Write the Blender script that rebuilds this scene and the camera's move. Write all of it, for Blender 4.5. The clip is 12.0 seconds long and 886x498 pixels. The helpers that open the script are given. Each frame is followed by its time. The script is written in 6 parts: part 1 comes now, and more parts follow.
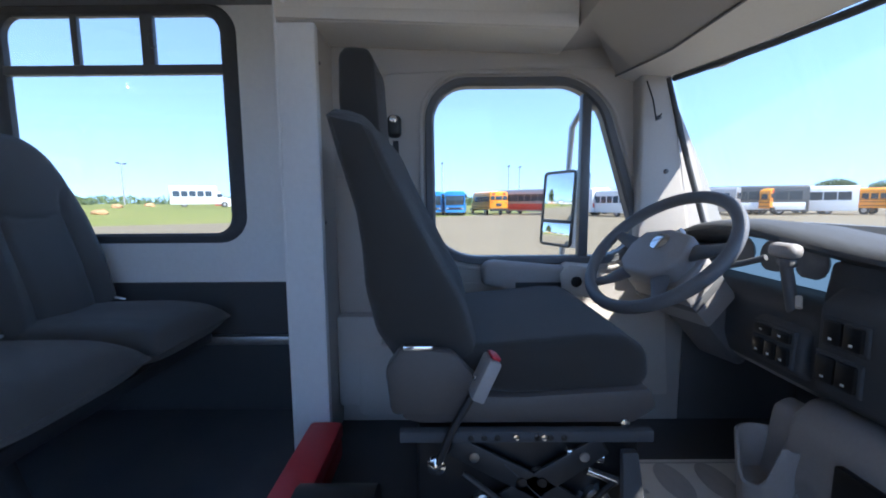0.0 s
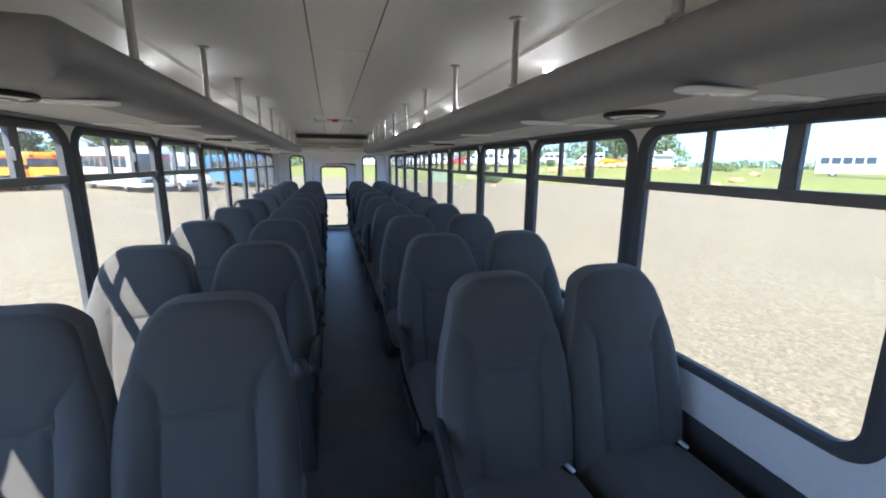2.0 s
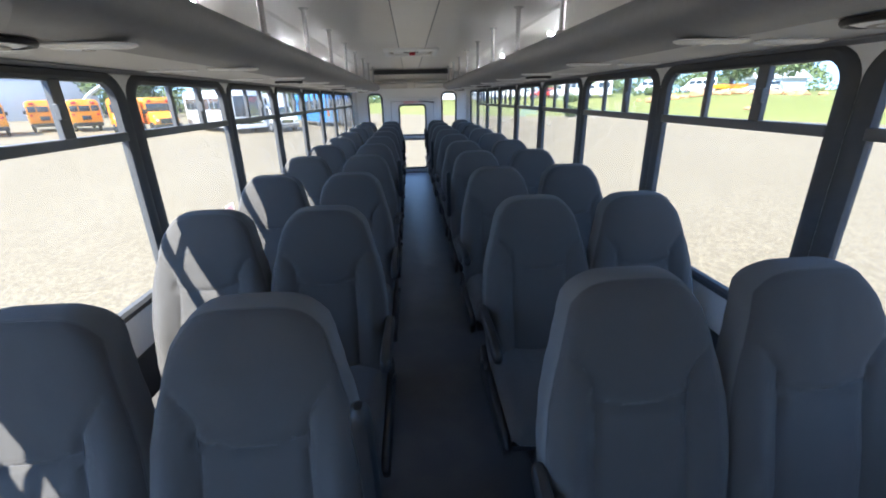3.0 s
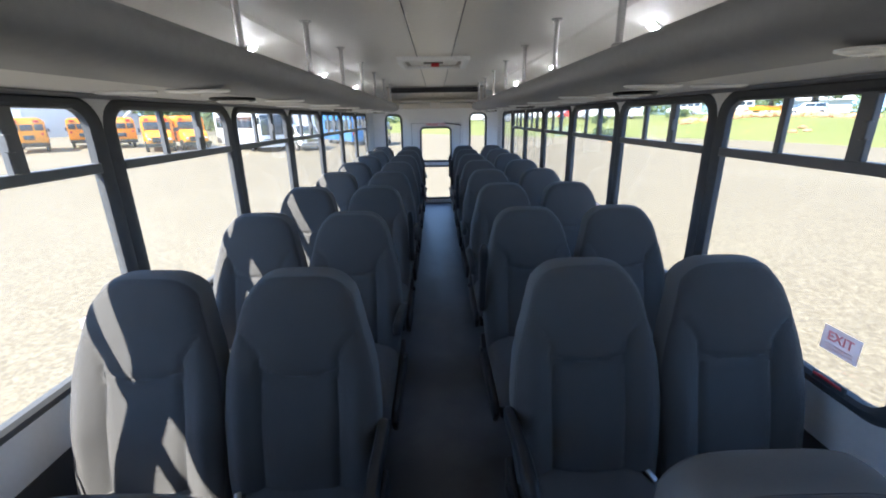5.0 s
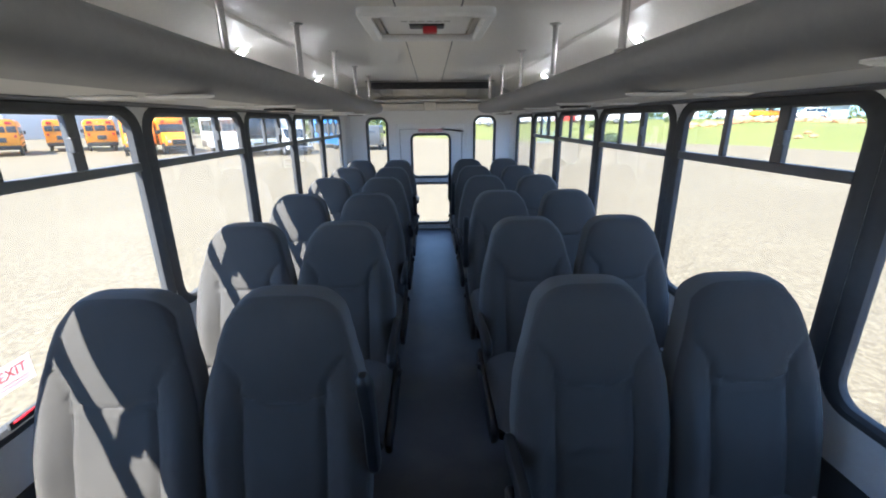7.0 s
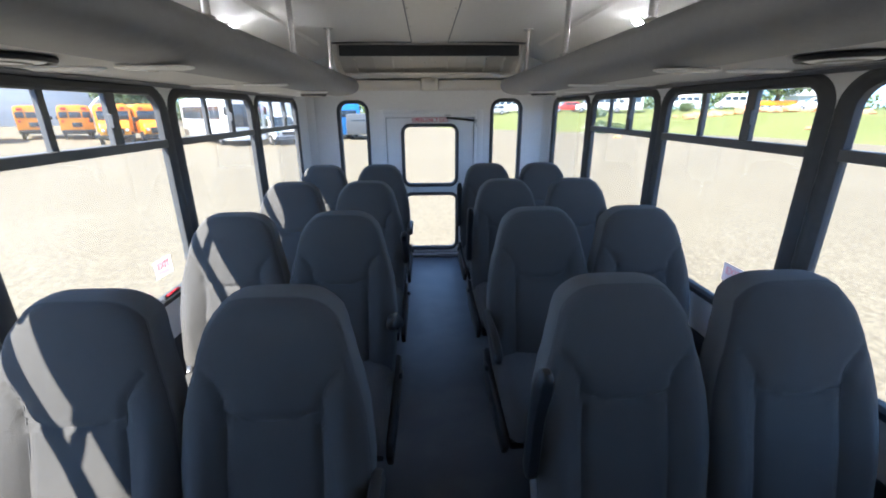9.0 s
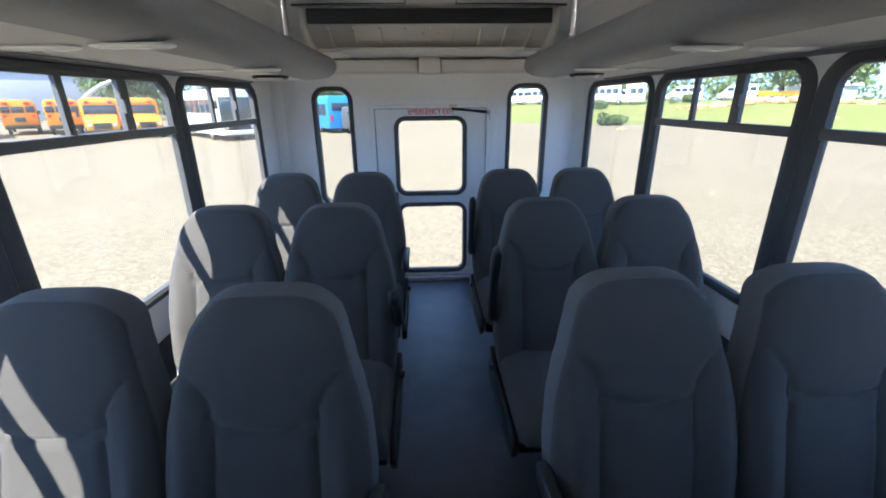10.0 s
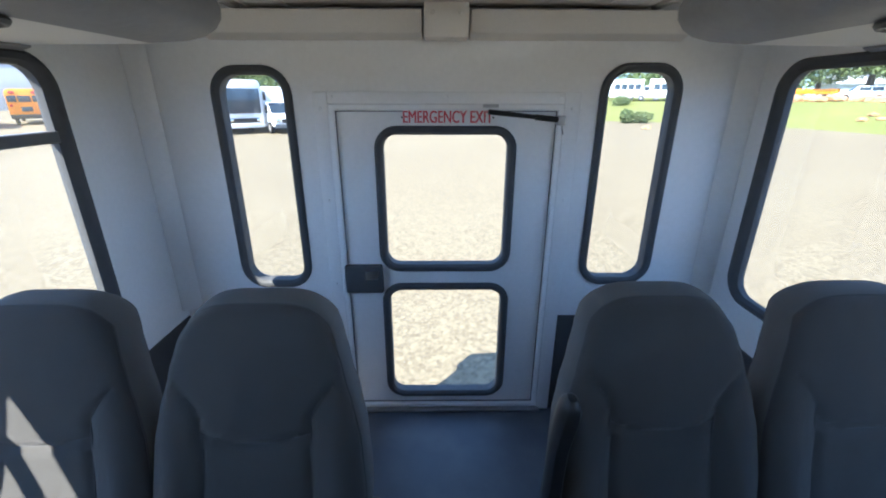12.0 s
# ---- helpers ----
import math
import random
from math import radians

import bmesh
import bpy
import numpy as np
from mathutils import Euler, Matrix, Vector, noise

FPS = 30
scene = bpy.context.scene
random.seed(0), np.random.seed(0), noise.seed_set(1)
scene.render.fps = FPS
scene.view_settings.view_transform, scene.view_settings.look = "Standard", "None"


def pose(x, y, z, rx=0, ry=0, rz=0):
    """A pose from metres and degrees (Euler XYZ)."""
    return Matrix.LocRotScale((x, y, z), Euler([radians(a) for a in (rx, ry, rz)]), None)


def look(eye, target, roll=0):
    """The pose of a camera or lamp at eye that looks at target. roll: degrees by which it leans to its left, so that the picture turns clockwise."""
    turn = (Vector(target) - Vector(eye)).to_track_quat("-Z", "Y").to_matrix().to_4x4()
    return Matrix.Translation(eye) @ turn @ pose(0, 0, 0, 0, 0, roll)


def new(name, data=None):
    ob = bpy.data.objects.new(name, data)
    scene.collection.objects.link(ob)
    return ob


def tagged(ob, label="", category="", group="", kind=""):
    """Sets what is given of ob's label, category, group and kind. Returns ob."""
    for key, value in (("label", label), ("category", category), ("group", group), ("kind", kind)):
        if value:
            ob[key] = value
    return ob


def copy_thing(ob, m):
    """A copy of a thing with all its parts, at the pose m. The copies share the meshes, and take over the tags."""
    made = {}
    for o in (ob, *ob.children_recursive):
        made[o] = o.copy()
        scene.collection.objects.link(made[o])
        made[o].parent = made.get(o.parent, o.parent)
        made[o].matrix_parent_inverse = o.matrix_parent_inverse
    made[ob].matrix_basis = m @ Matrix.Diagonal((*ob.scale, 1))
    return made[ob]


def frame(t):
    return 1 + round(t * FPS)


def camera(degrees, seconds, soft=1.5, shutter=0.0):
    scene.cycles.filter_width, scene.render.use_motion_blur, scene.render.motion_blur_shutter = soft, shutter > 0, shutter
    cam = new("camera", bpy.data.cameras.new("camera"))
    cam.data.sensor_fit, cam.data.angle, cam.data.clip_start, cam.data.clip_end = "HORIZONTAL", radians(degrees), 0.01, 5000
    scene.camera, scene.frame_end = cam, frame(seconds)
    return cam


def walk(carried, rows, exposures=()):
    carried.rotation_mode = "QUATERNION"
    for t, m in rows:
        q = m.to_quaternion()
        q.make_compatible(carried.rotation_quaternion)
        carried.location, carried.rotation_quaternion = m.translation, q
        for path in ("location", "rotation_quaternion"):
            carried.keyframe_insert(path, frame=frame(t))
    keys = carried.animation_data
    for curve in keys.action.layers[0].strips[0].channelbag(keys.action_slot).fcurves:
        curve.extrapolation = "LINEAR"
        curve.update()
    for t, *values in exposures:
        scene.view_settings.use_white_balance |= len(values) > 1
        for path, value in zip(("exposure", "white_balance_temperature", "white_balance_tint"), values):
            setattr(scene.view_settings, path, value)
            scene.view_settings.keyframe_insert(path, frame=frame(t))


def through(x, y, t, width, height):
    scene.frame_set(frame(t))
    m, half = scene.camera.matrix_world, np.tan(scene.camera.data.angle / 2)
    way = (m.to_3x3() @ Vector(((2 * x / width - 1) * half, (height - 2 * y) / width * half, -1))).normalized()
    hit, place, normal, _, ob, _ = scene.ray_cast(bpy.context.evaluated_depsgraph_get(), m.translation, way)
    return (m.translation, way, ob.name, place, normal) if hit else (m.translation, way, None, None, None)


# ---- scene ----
cam = camera(94.0, 12.0, soft=1.9)
PATH = [
    (0, (-0.468, 0.632, 0.782), (1.519, 0.641, 0.553), -0.4),
    (0.3, (-0.35, 0.628, 0.881), (1.629, 0.719, 0.607), 0.5),
    (0.5, (-0.25, 0.625, 0.933), (1.719, 0.825, 0.643), 1.8),
    (0.7, (-0.16, 0.647, 0.962), (1.781, 1.015, 0.649), 2.9),
    (1, (-0.097, 0.668, 1.062), (1.707, 1.462, 0.718), 2.8),
    (1.2, (-0.037, 0.71, 1.146), (1.556, 1.863, 0.782), 2.6),
    (1.5, (-0.046, 0.771, 1.256), (1.154, 2.333, 0.908), 2.6),
    (1.8, (-0.035, 0.824, 1.359), (0.699, 2.643, 0.968), 0.5),
    (2, (-0.076, 0.863, 1.369), (0.434, 2.754, 0.963), 0.5),
    (2.5, (-0.126, 1.007, 1.373), (0.091, 2.915, 0.815), 0.3),
    (2.7, (-0.085, 1.101, 1.394), (0.08, 2.972, 0.706), -0.7),
    (4.3, (-0.014, 1.972, 1.424), (0.022, 3.86, 0.765), -0.5),
    (4.5, (-0.024, 2.11, 1.442), (0.016, 4.004, 0.801), -0.6),
    (5, (0.002, 2.502, 1.437), (0.025, 4.409, 0.832), -0.9),
    (5.5, (0.051, 2.893, 1.444), (0.064, 4.805, 0.857), -1.0),
    (6, (0.005, 3.325, 1.439), (0.03, 5.244, 0.876), -1.0),
    (6.5, (0.011, 3.743, 1.436), (0.055, 5.658, 0.862), -0.6),
    (6.7, (0.008, 3.917, 1.454), (0.054, 5.83, 0.873), -0.6),
    (8.3, (-0.027, 5.296, 1.41), (0.04, 7.193, 0.782), -0.3),
    (8.5, (-0.025, 5.466, 1.409), (0.043, 7.361, 0.775), -0.2),
    (9, (-0.038, 5.914, 1.42), (0.033, 7.808, 0.782), -0.3),
    (9.5, (-0.02, 6.348, 1.403), (0.039, 8.238, 0.752), -0.4),
    (10, (-0.051, 6.792, 1.392), (0.025, 8.675, 0.724), -0.6),
    (10.5, (-0.058, 7.224, 1.415), (0.009, 9.104, 0.735), -0.4),
    (11, (-0.069, 7.651, 1.4), (0.006, 9.526, 0.709), -0.3),
    (11.5, (-0.024, 8.052, 1.393), (-0.002, 9.925, 0.691), -0.2),
    (12, (-0.031, 8.442, 1.403), (-0.01, 10.318, 0.711), 0.1),
]
walk(cam, [(t, look(*p)) for t, *p in PATH], [(0.0, 2.65, 6100, 10), (0.5, 2.95, 6300, 10), (1.5, 3.05, 6450, 10), (2.5, 3.2, 6200, 10), (4.5, 3.25, 6300, 10), (9.5, 3.25, 6300, 10), (12.0, 3.25, 6200, 8)])

# ---- daylight ----
SUN_WAY = Vector((0.50, 0.60, -1.0)).normalized()
world = bpy.data.worlds.new("sky")
scene.world = world
world.use_nodes = True
wn = world.node_tree
sky = wn.nodes.new("ShaderNodeTexSky")
sky.sky_type = "NISHITA"
sky.sun_disc = False
sky.sun_elevation = math.asin(-SUN_WAY.z)
sky.sun_rotation = math.atan2(-SUN_WAY.x, -SUN_WAY.y)
sky.altitude, sky.air_density, sky.dust_density, sky.ozone_density = 200, 1.0, 0.0, 3.0
wn.nodes["Background"].inputs["Strength"].default_value = 0.090
rise, up = wn.nodes.new("ShaderNodeVectorMath"), wn.nodes.new("ShaderNodeTexCoord")
rise.inputs[1].default_value = (0.0, 0.0, 0.22)
wn.links.new(up.outputs["Generated"], rise.inputs[0])
wn.links.new(rise.outputs["Vector"], sky.inputs["Vector"])
wn.links.new(sky.outputs["Color"], wn.nodes["Background"].inputs["Color"])
sun_data = bpy.data.lights.new("sun", "SUN")
sun_data.energy, sun_data.angle, sun_data.color = 2.0, radians(0.53), (1.0, 0.95, 0.87)
sun = new("sun", sun_data)
sun.rotation_mode = "QUATERNION"
sun.rotation_quaternion = SUN_WAY.to_track_quat("-Z", "Y")


# ---- materials ----
def material(name, color, rough=0.5, metal=0.0, vary=0.12, grain=40.0, bump=0.0, bump_scale=200.0, stain=0.0, stain_scale=2.5, stain_color=(0.1, 0.09, 0.08), by_object=0.0, spec=0.5):
    m = bpy.data.materials.new(name)
    m.use_nodes = True
    nt = m.node_tree
    b = nt.nodes["Principled BSDF"]
    b.inputs["Roughness"].default_value, b.inputs["Metallic"].default_value = rough, metal
    b.inputs["Specular IOR Level"].default_value = spec
    co = nt.nodes.new("ShaderNodeTexCoord")
    n1 = nt.nodes.new("ShaderNodeTexNoise")
    n1.inputs["Scale"].default_value, n1.inputs["Detail"].default_value = grain, 4
    nt.links.new(co.outputs["Object"], n1.inputs["Vector"])
    mix = nt.nodes.new("ShaderNodeMix")
    mix.data_type = "RGBA"
    mix.inputs["A"].default_value = (*[c * (1 - vary) for c in color], 1)
    mix.inputs["B"].default_value = (*[min(1.0, c * (1 + vary)) for c in color], 1)
    nt.links.new(n1.outputs["Fac"], mix.inputs["Factor"])
    out = mix.outputs["Result"]
    if stain:
        n2 = nt.nodes.new("ShaderNodeTexNoise")
        n2.inputs["Scale"].default_value, n2.inputs["Detail"].default_value = stain_scale, 6
        nt.links.new(co.outputs["Object"], n2.inputs["Vector"])
        ramp = nt.nodes.new("ShaderNodeMapRange")
        ramp.inputs["From Min"].default_value, ramp.inputs["From Max"].default_value = 0.45, 0.75
        ramp.inputs["To Max"].default_value = stain
        nt.links.new(n2.outputs["Fac"], ramp.inputs["Value"])
        mx = nt.nodes.new("ShaderNodeMix")
        mx.data_type = "RGBA"
        mx.inputs["B"].default_value = (*stain_color, 1)
        nt.links.new(ramp.outputs["Result"], mx.inputs["Factor"])
        nt.links.new(out, mx.inputs["A"])
        out = mx.outputs["Result"]
        rr = nt.nodes.new("ShaderNodeMapRange")
        rr.inputs["To Min"].default_value, rr.inputs["To Max"].default_value = rough * 0.85, min(1.0, rough * 1.25)
        nt.links.new(n2.outputs["Fac"], rr.inputs["Value"])
        nt.links.new(rr.outputs["Result"], b.inputs["Roughness"])
    if by_object:
        oi = nt.nodes.new("ShaderNodeObjectInfo")
        mr = nt.nodes.new("ShaderNodeMapRange")
        mr.inputs["To Min"].default_value, mr.inputs["To Max"].default_value = 1 - by_object, 1 + by_object
        nt.links.new(oi.outputs["Random"], mr.inputs["Value"])
        hsv = nt.nodes.new("ShaderNodeHueSaturation")
        nt.links.new(mr.outputs["Result"], hsv.inputs["Value"])
        nt.links.new(out, hsv.inputs["Color"])
        out = hsv.outputs["Color"]
    nt.links.new(out, b.inputs["Base Color"])
    if bump:
        n3 = nt.nodes.new("ShaderNodeTexNoise")
        n3.inputs["Scale"].default_value, n3.inputs["Detail"].default_value = bump_scale, 3
        nt.links.new(co.outputs["Object"], n3.inputs["Vector"])
        bp = nt.nodes.new("ShaderNodeBump")
        bp.inputs["Strength"].default_value, bp.inputs["Distance"].default_value = bump, 0.004
        nt.links.new(n3.outputs["Fac"], bp.inputs["Height"])
        nt.links.new(bp.outputs["Normal"], b.inputs["Normal"])
    return m


def glass_material(name, tint=(0.955, 0.97, 0.97), haze=0.014):
    m = bpy.data.materials.new(name)
    m.use_nodes = True
    nt = m.node_tree
    nt.nodes.remove(nt.nodes["Principled BSDF"])
    clear, gloss, lw, mix = (nt.nodes.new("ShaderNode" + k) for k in ("BsdfTransparent", "BsdfGlossy", "LayerWeight", "MixShader"))
    clear.inputs["Color"].default_value = (*tint, 1)
    gloss.inputs["Roughness"].default_value = 0.02
    lw.inputs["Blend"].default_value = 0.5
    power, scale = nt.nodes.new("ShaderNodeMath"), nt.nodes.new("ShaderNodeMath")
    power.operation, scale.operation = "POWER", "MULTIPLY_ADD"
    power.inputs[1].default_value, scale.inputs[1].default_value, scale.inputs[2].default_value = 5.0, 0.6, 0.02
    nt.links.new(lw.outputs["Facing"], power.inputs[0])
    nt.links.new(power.outputs["Value"], scale.inputs[0])
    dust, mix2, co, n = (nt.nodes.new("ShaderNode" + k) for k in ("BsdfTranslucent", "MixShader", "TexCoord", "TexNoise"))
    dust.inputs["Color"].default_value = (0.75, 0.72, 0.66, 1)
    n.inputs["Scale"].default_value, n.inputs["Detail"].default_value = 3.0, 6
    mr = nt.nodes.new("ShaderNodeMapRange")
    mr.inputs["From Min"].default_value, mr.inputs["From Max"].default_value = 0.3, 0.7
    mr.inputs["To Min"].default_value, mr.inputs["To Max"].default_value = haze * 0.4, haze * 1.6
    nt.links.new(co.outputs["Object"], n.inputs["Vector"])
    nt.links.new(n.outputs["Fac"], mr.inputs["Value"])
    nt.links.new(scale.outputs["Value"], mix.inputs["Fac"])
    nt.links.new(clear.outputs["BSDF"], mix.inputs[1])
    nt.links.new(gloss.outputs["BSDF"], mix.inputs[2])
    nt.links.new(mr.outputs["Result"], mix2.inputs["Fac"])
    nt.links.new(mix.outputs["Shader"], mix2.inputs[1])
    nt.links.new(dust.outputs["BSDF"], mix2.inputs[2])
    nt.links.new(mix2.outputs["Shader"], nt.nodes["Material Output"].inputs["Surface"])
    return m


def glow(name, color, strength, base=(0.9, 0.9, 0.9)):
    m = bpy.data.materials.new(name)
    m.use_nodes = True
    b = m.node_tree.nodes["Principled BSDF"]
    b.inputs["Base Color"].default_value = (*base, 1)
    b.inputs["Emission Color"].default_value, b.inputs["Emission Strength"].default_value = (*color, 1), strength
    return m


FABRIC = material("charcoal_seat_fabric", (0.094, 0.092, 0.090), 0.85, vary=0.28, grain=900, bump=0.5, bump_scale=1400, stain=0.25, stain_scale=6, stain_color=(0.120, 0.117, 0.114), by_object=0.08, spec=0.25)
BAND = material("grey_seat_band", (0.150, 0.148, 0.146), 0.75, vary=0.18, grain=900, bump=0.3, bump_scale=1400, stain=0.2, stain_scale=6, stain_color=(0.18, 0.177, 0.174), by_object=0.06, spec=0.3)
SEAT_PLASTIC = material("black_seat_plastic", (0.022, 0.023, 0.025), 0.45, bump=0.15, bump_scale=600)
SEAM = material("seam_thread", (0.10, 0.10, 0.104), 0.8)
VINYL = material("dark_floor_vinyl", (0.074, 0.084, 0.100), 0.38, vary=0.2, grain=300, bump=0.25, bump_scale=500, stain=0.55, stain_scale=5.0, stain_color=(0.15, 0.152, 0.155))
WHITE_WALL = material("white_wall_panel", (0.86, 0.86, 0.855), 0.42, vary=0.05, grain=60, bump=0.12, bump_scale=350, stain=0.10, stain_scale=1.8, stain_color=(0.5, 0.5, 0.48))
CEILING = material("off_white_ceiling_panel", (0.87, 0.84, 0.79), 0.38, vary=0.05, grain=50, bump=0.10, bump_scale=300, stain=0.12, stain_scale=1.2, stain_color=(0.66, 0.64, 0.60))
WAINSCOT = material("dark_grey_lower_wall", (0.055, 0.056, 0.060), 0.75, vary=0.2, grain=400, bump=0.4, bump_scale=700)
RUBBER = material("black_rubber", (0.080, 0.084, 0.090), 0.65, vary=0.15, bump=0.1, bump_scale=300, spec=0.3)
FRAME_METAL = material("black_window_metal", (0.105, 0.110, 0.116), 0.38, vary=0.15)
RACK_LIP = material("charcoal_rack_vinyl", (0.25, 0.25, 0.258), 0.55, vary=0.12, bump=0.2, bump_scale=500)
RACK_UNDER = material("grey_rack_lining", (0.68, 0.668, 0.65), 0.8, vary=0.12, grain=500, bump=0.3, bump_scale=800)
ALU = material("brushed_aluminium", (0.48, 0.465, 0.45), 0.28, metal=1.0, vary=0.08, grain=80)
STEEL = material("bare_steel", (0.50, 0.50, 0.50), 0.32, metal=1.0, vary=0.15, grain=60, stain=0.3, stain_scale=20, stain_color=(0.2, 0.2, 0.2))
EDGE_WHITE = material("gloss_white_edge_strip", (0.90, 0.90, 0.90), 0.25, vary=0.03)
WHITE_PLASTIC = material("white_plastic", (0.86, 0.86, 0.85), 0.35, vary=0.04)
BEIGE = material("beige_moulded_plastic", (0.78, 0.735, 0.67), 0.45, vary=0.05, grain=120, bump=0.15, bump_scale=500, stain=0.1, stain_scale=2, stain_color=(0.46, 0.44, 0.40))
CAB_GREY = material("grey_cab_trim", (0.48, 0.447, 0.410), 0.55, vary=0.07, grain=200, bump=0.3, bump_scale=700)
CAB_DARK = material("dark_cab_plastic", (0.13, 0.133, 0.14), 0.5, vary=0.15, grain=200, bump=0.3, bump_scale=800)
CAB_TAN = material("light_grey_cab_plastic", (0.58, 0.54, 0.49), 0.5, vary=0.06, grain=150, bump=0.2, bump_scale=600)
DASH = material("black_dash_skin", (0.075, 0.079, 0.086), 0.6, vary=0.15, grain=200, bump=0.35, bump_scale=800, spec=0.3)
CONSOLE = material("brown_grey_console_plastic", (0.33, 0.31, 0.30), 0.5, vary=0.08, grain=150, bump=0.25, bump_scale=700)
SHIELD = material("brown_black_plastic", (0.092, 0.080, 0.074), 0.5, vary=0.1, grain=150, bump=0.25, bump_scale=700)
DRIVER_FABRIC = material("dark_driver_seat_fabric", (0.050, 0.047, 0.044), 0.88, vary=0.3, grain=900, bump=0.5, bump_scale=1300, stain=0.2, stain_scale=6, stain_color=(0.085, 0.080, 0.075), spec=0.2)
for cloth in (FABRIC, DRIVER_FABRIC):
    skin = cloth.node_tree.nodes["Principled BSDF"]
    skin.inputs["Sheen Weight"].default_value, skin.inputs["Sheen Roughness"].default_value = 0.22, 0.35
BLACK = material("satin_black", (0.012, 0.012, 0.013), 0.4)
RED = material("red_plastic", (0.55, 0.02, 0.035), 0.4, vary=0.1, grain=100)
RED_INK = material("red_ink", (0.66, 0.09, 0.12), 0.6)
PAPER = material("white_paper", (0.74, 0.72, 0.68), 0.85, vary=0.06, grain=30, bump=0.3, bump_scale=12)
INK = material("grey_ink", (0.46, 0.45, 0.44), 0.8)
CHROME = material("chrome", (0.8, 0.8, 0.8), 0.12, metal=1.0, vary=0.03)
MIRROR = material("mirror_glass", (0.92, 0.93, 0.93), 0.01, metal=1.0, vary=0.0)
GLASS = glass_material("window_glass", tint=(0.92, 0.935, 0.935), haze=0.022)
DOOR_GLASS = glass_material("door_glass", haze=0.015)


def film(name, color, through):
    m = bpy.data.materials.new(name)
    m.use_nodes = True
    nt = m.node_tree
    tl, mx = nt.nodes.new("ShaderNodeBsdfTranslucent"), nt.nodes.new("ShaderNodeMixShader")
    tl.inputs["Color"].default_value = (*through, 1)
    nt.nodes["Principled BSDF"].inputs["Base Color"].default_value = (*color, 1)
    mx.inputs["Fac"].default_value = 0.8
    nt.links.new(nt.nodes["Principled BSDF"].outputs["BSDF"], mx.inputs[1])
    nt.links.new(tl.outputs["BSDF"], mx.inputs[2])
    nt.links.new(mx.outputs["Shader"], nt.nodes["Material Output"].inputs["Surface"])
    return m


STICKER = film("thin_sticker_film", (0.72, 0.62, 0.62), (0.86, 0.78, 0.78))
RED_FILM = film("red_printed_film", (0.72, 0.30, 0.32), (0.94, 0.50, 0.52))
PALE_FILM = film("pale_printed_film", (0.72, 0.58, 0.58), (0.94, 0.86, 0.86))
LED = glow("led_lens", (0.92, 0.95, 1.0), 17.0)
# Weak blue emission imitates sky glare reflected in the instrument cover.
CLUSTER_GLARE = glow("instrument_screen", (0.25, 0.45, 0.7), 0.10, (0.05, 0.07, 0.09))


# ---- mesh helpers ----
def finish(ob, smooth=38):
    me = ob.data
    if smooth:
        me.polygons.foreach_set("use_smooth", [True] * len(me.polygons))
        me.set_sharp_from_angle(angle=radians(smooth))
    return ob


def part(name, bm, mat, parent=None, label="", smooth=38, at=None):
    """Links a bmesh as one mesh object, under parent if given."""
    me = bpy.data.meshes.new(name)
    bmesh.ops.recalc_face_normals(bm, faces=bm.faces)
    bm.to_mesh(me)
    bm.free()
    me.materials.append(mat)
    ob = finish(new(name, me), smooth)
    ob.parent = parent
    if at is not None:
        ob.matrix_basis = at
    return tagged(ob, label)


def thing(name, x, y, z, label, category, group="", kind="", rz=0.0):
    ob = new(name)
    ob.empty_display_size = 0.1
    ob.matrix_basis = pose(x, y, z, 0, 0, rz)
    return tagged(ob, label, category, group, kind)


def repeat(ob, parent, m, name=None):
    """A further part on the same mesh."""
    o = new(name or ob.name.split(".")[0], ob.data)
    o.parent, o.matrix_basis = parent, m
    return o


def box(x0, x1, y0, y1, z0, z1, bevel=0.0, seg=2, bm=None):
    target = bm or bmesh.new()
    b = bmesh.new()
    v = [b.verts.new((x, y, z)) for x in (x0, x1) for y in (y0, y1) for z in (z0, z1)]
    for f in ((0, 1, 3, 2), (4, 6, 7, 5), (0, 4, 5, 1), (2, 3, 7, 6), (0, 2, 6, 4), (1, 5, 7, 3)):
        b.faces.new([v[i] for i in f])
    bmesh.ops.recalc_face_normals(b, faces=b.faces)
    if bevel:
        bmesh.ops.bevel(b, geom=b.edges[:], offset=bevel, segments=seg, profile=0.5, affect="EDGES", clamp_overlap=True)
    join(target, b)
    return target


def join(target, b, m=None):
    """Adds all of b to target and frees b."""
    copy = {v: target.verts.new(m @ v.co if m else v.co) for v in b.verts}
    for f in b.faces:
        target.faces.new([copy[v] for v in f.verts])
    b.free()
    return target


def prism(poly, a, b, axis="x", bevel=0.0, seg=2, bm=None):
    """A polygon of (u, v) drawn out from a to b along an axis: x takes (y, z), y takes (x, z), z takes (x, y)."""
    target, s = bm or bmesh.new(), bmesh.new()
    put = {"x": lambda u, v, w: (w, u, v), "y": lambda u, v, w: (u, w, v), "z": lambda u, v, w: (u, v, w)}[axis]
    rings = [[s.verts.new(put(u, v, w)) for u, v in poly] for w in (a, b)]
    n = len(poly)
    for i in range(n):
        s.faces.new((rings[0][i], rings[0][(i + 1) % n], rings[1][(i + 1) % n], rings[1][i]))
    s.faces.new(rings[0][::-1])
    s.faces.new(rings[1])
    bmesh.ops.recalc_face_normals(s, faces=s.faces)
    if bevel:
        bmesh.ops.bevel(s, geom=[e for e in s.edges], offset=bevel, segments=seg, profile=0.5, affect="EDGES", clamp_overlap=True)
    return join(target, s)


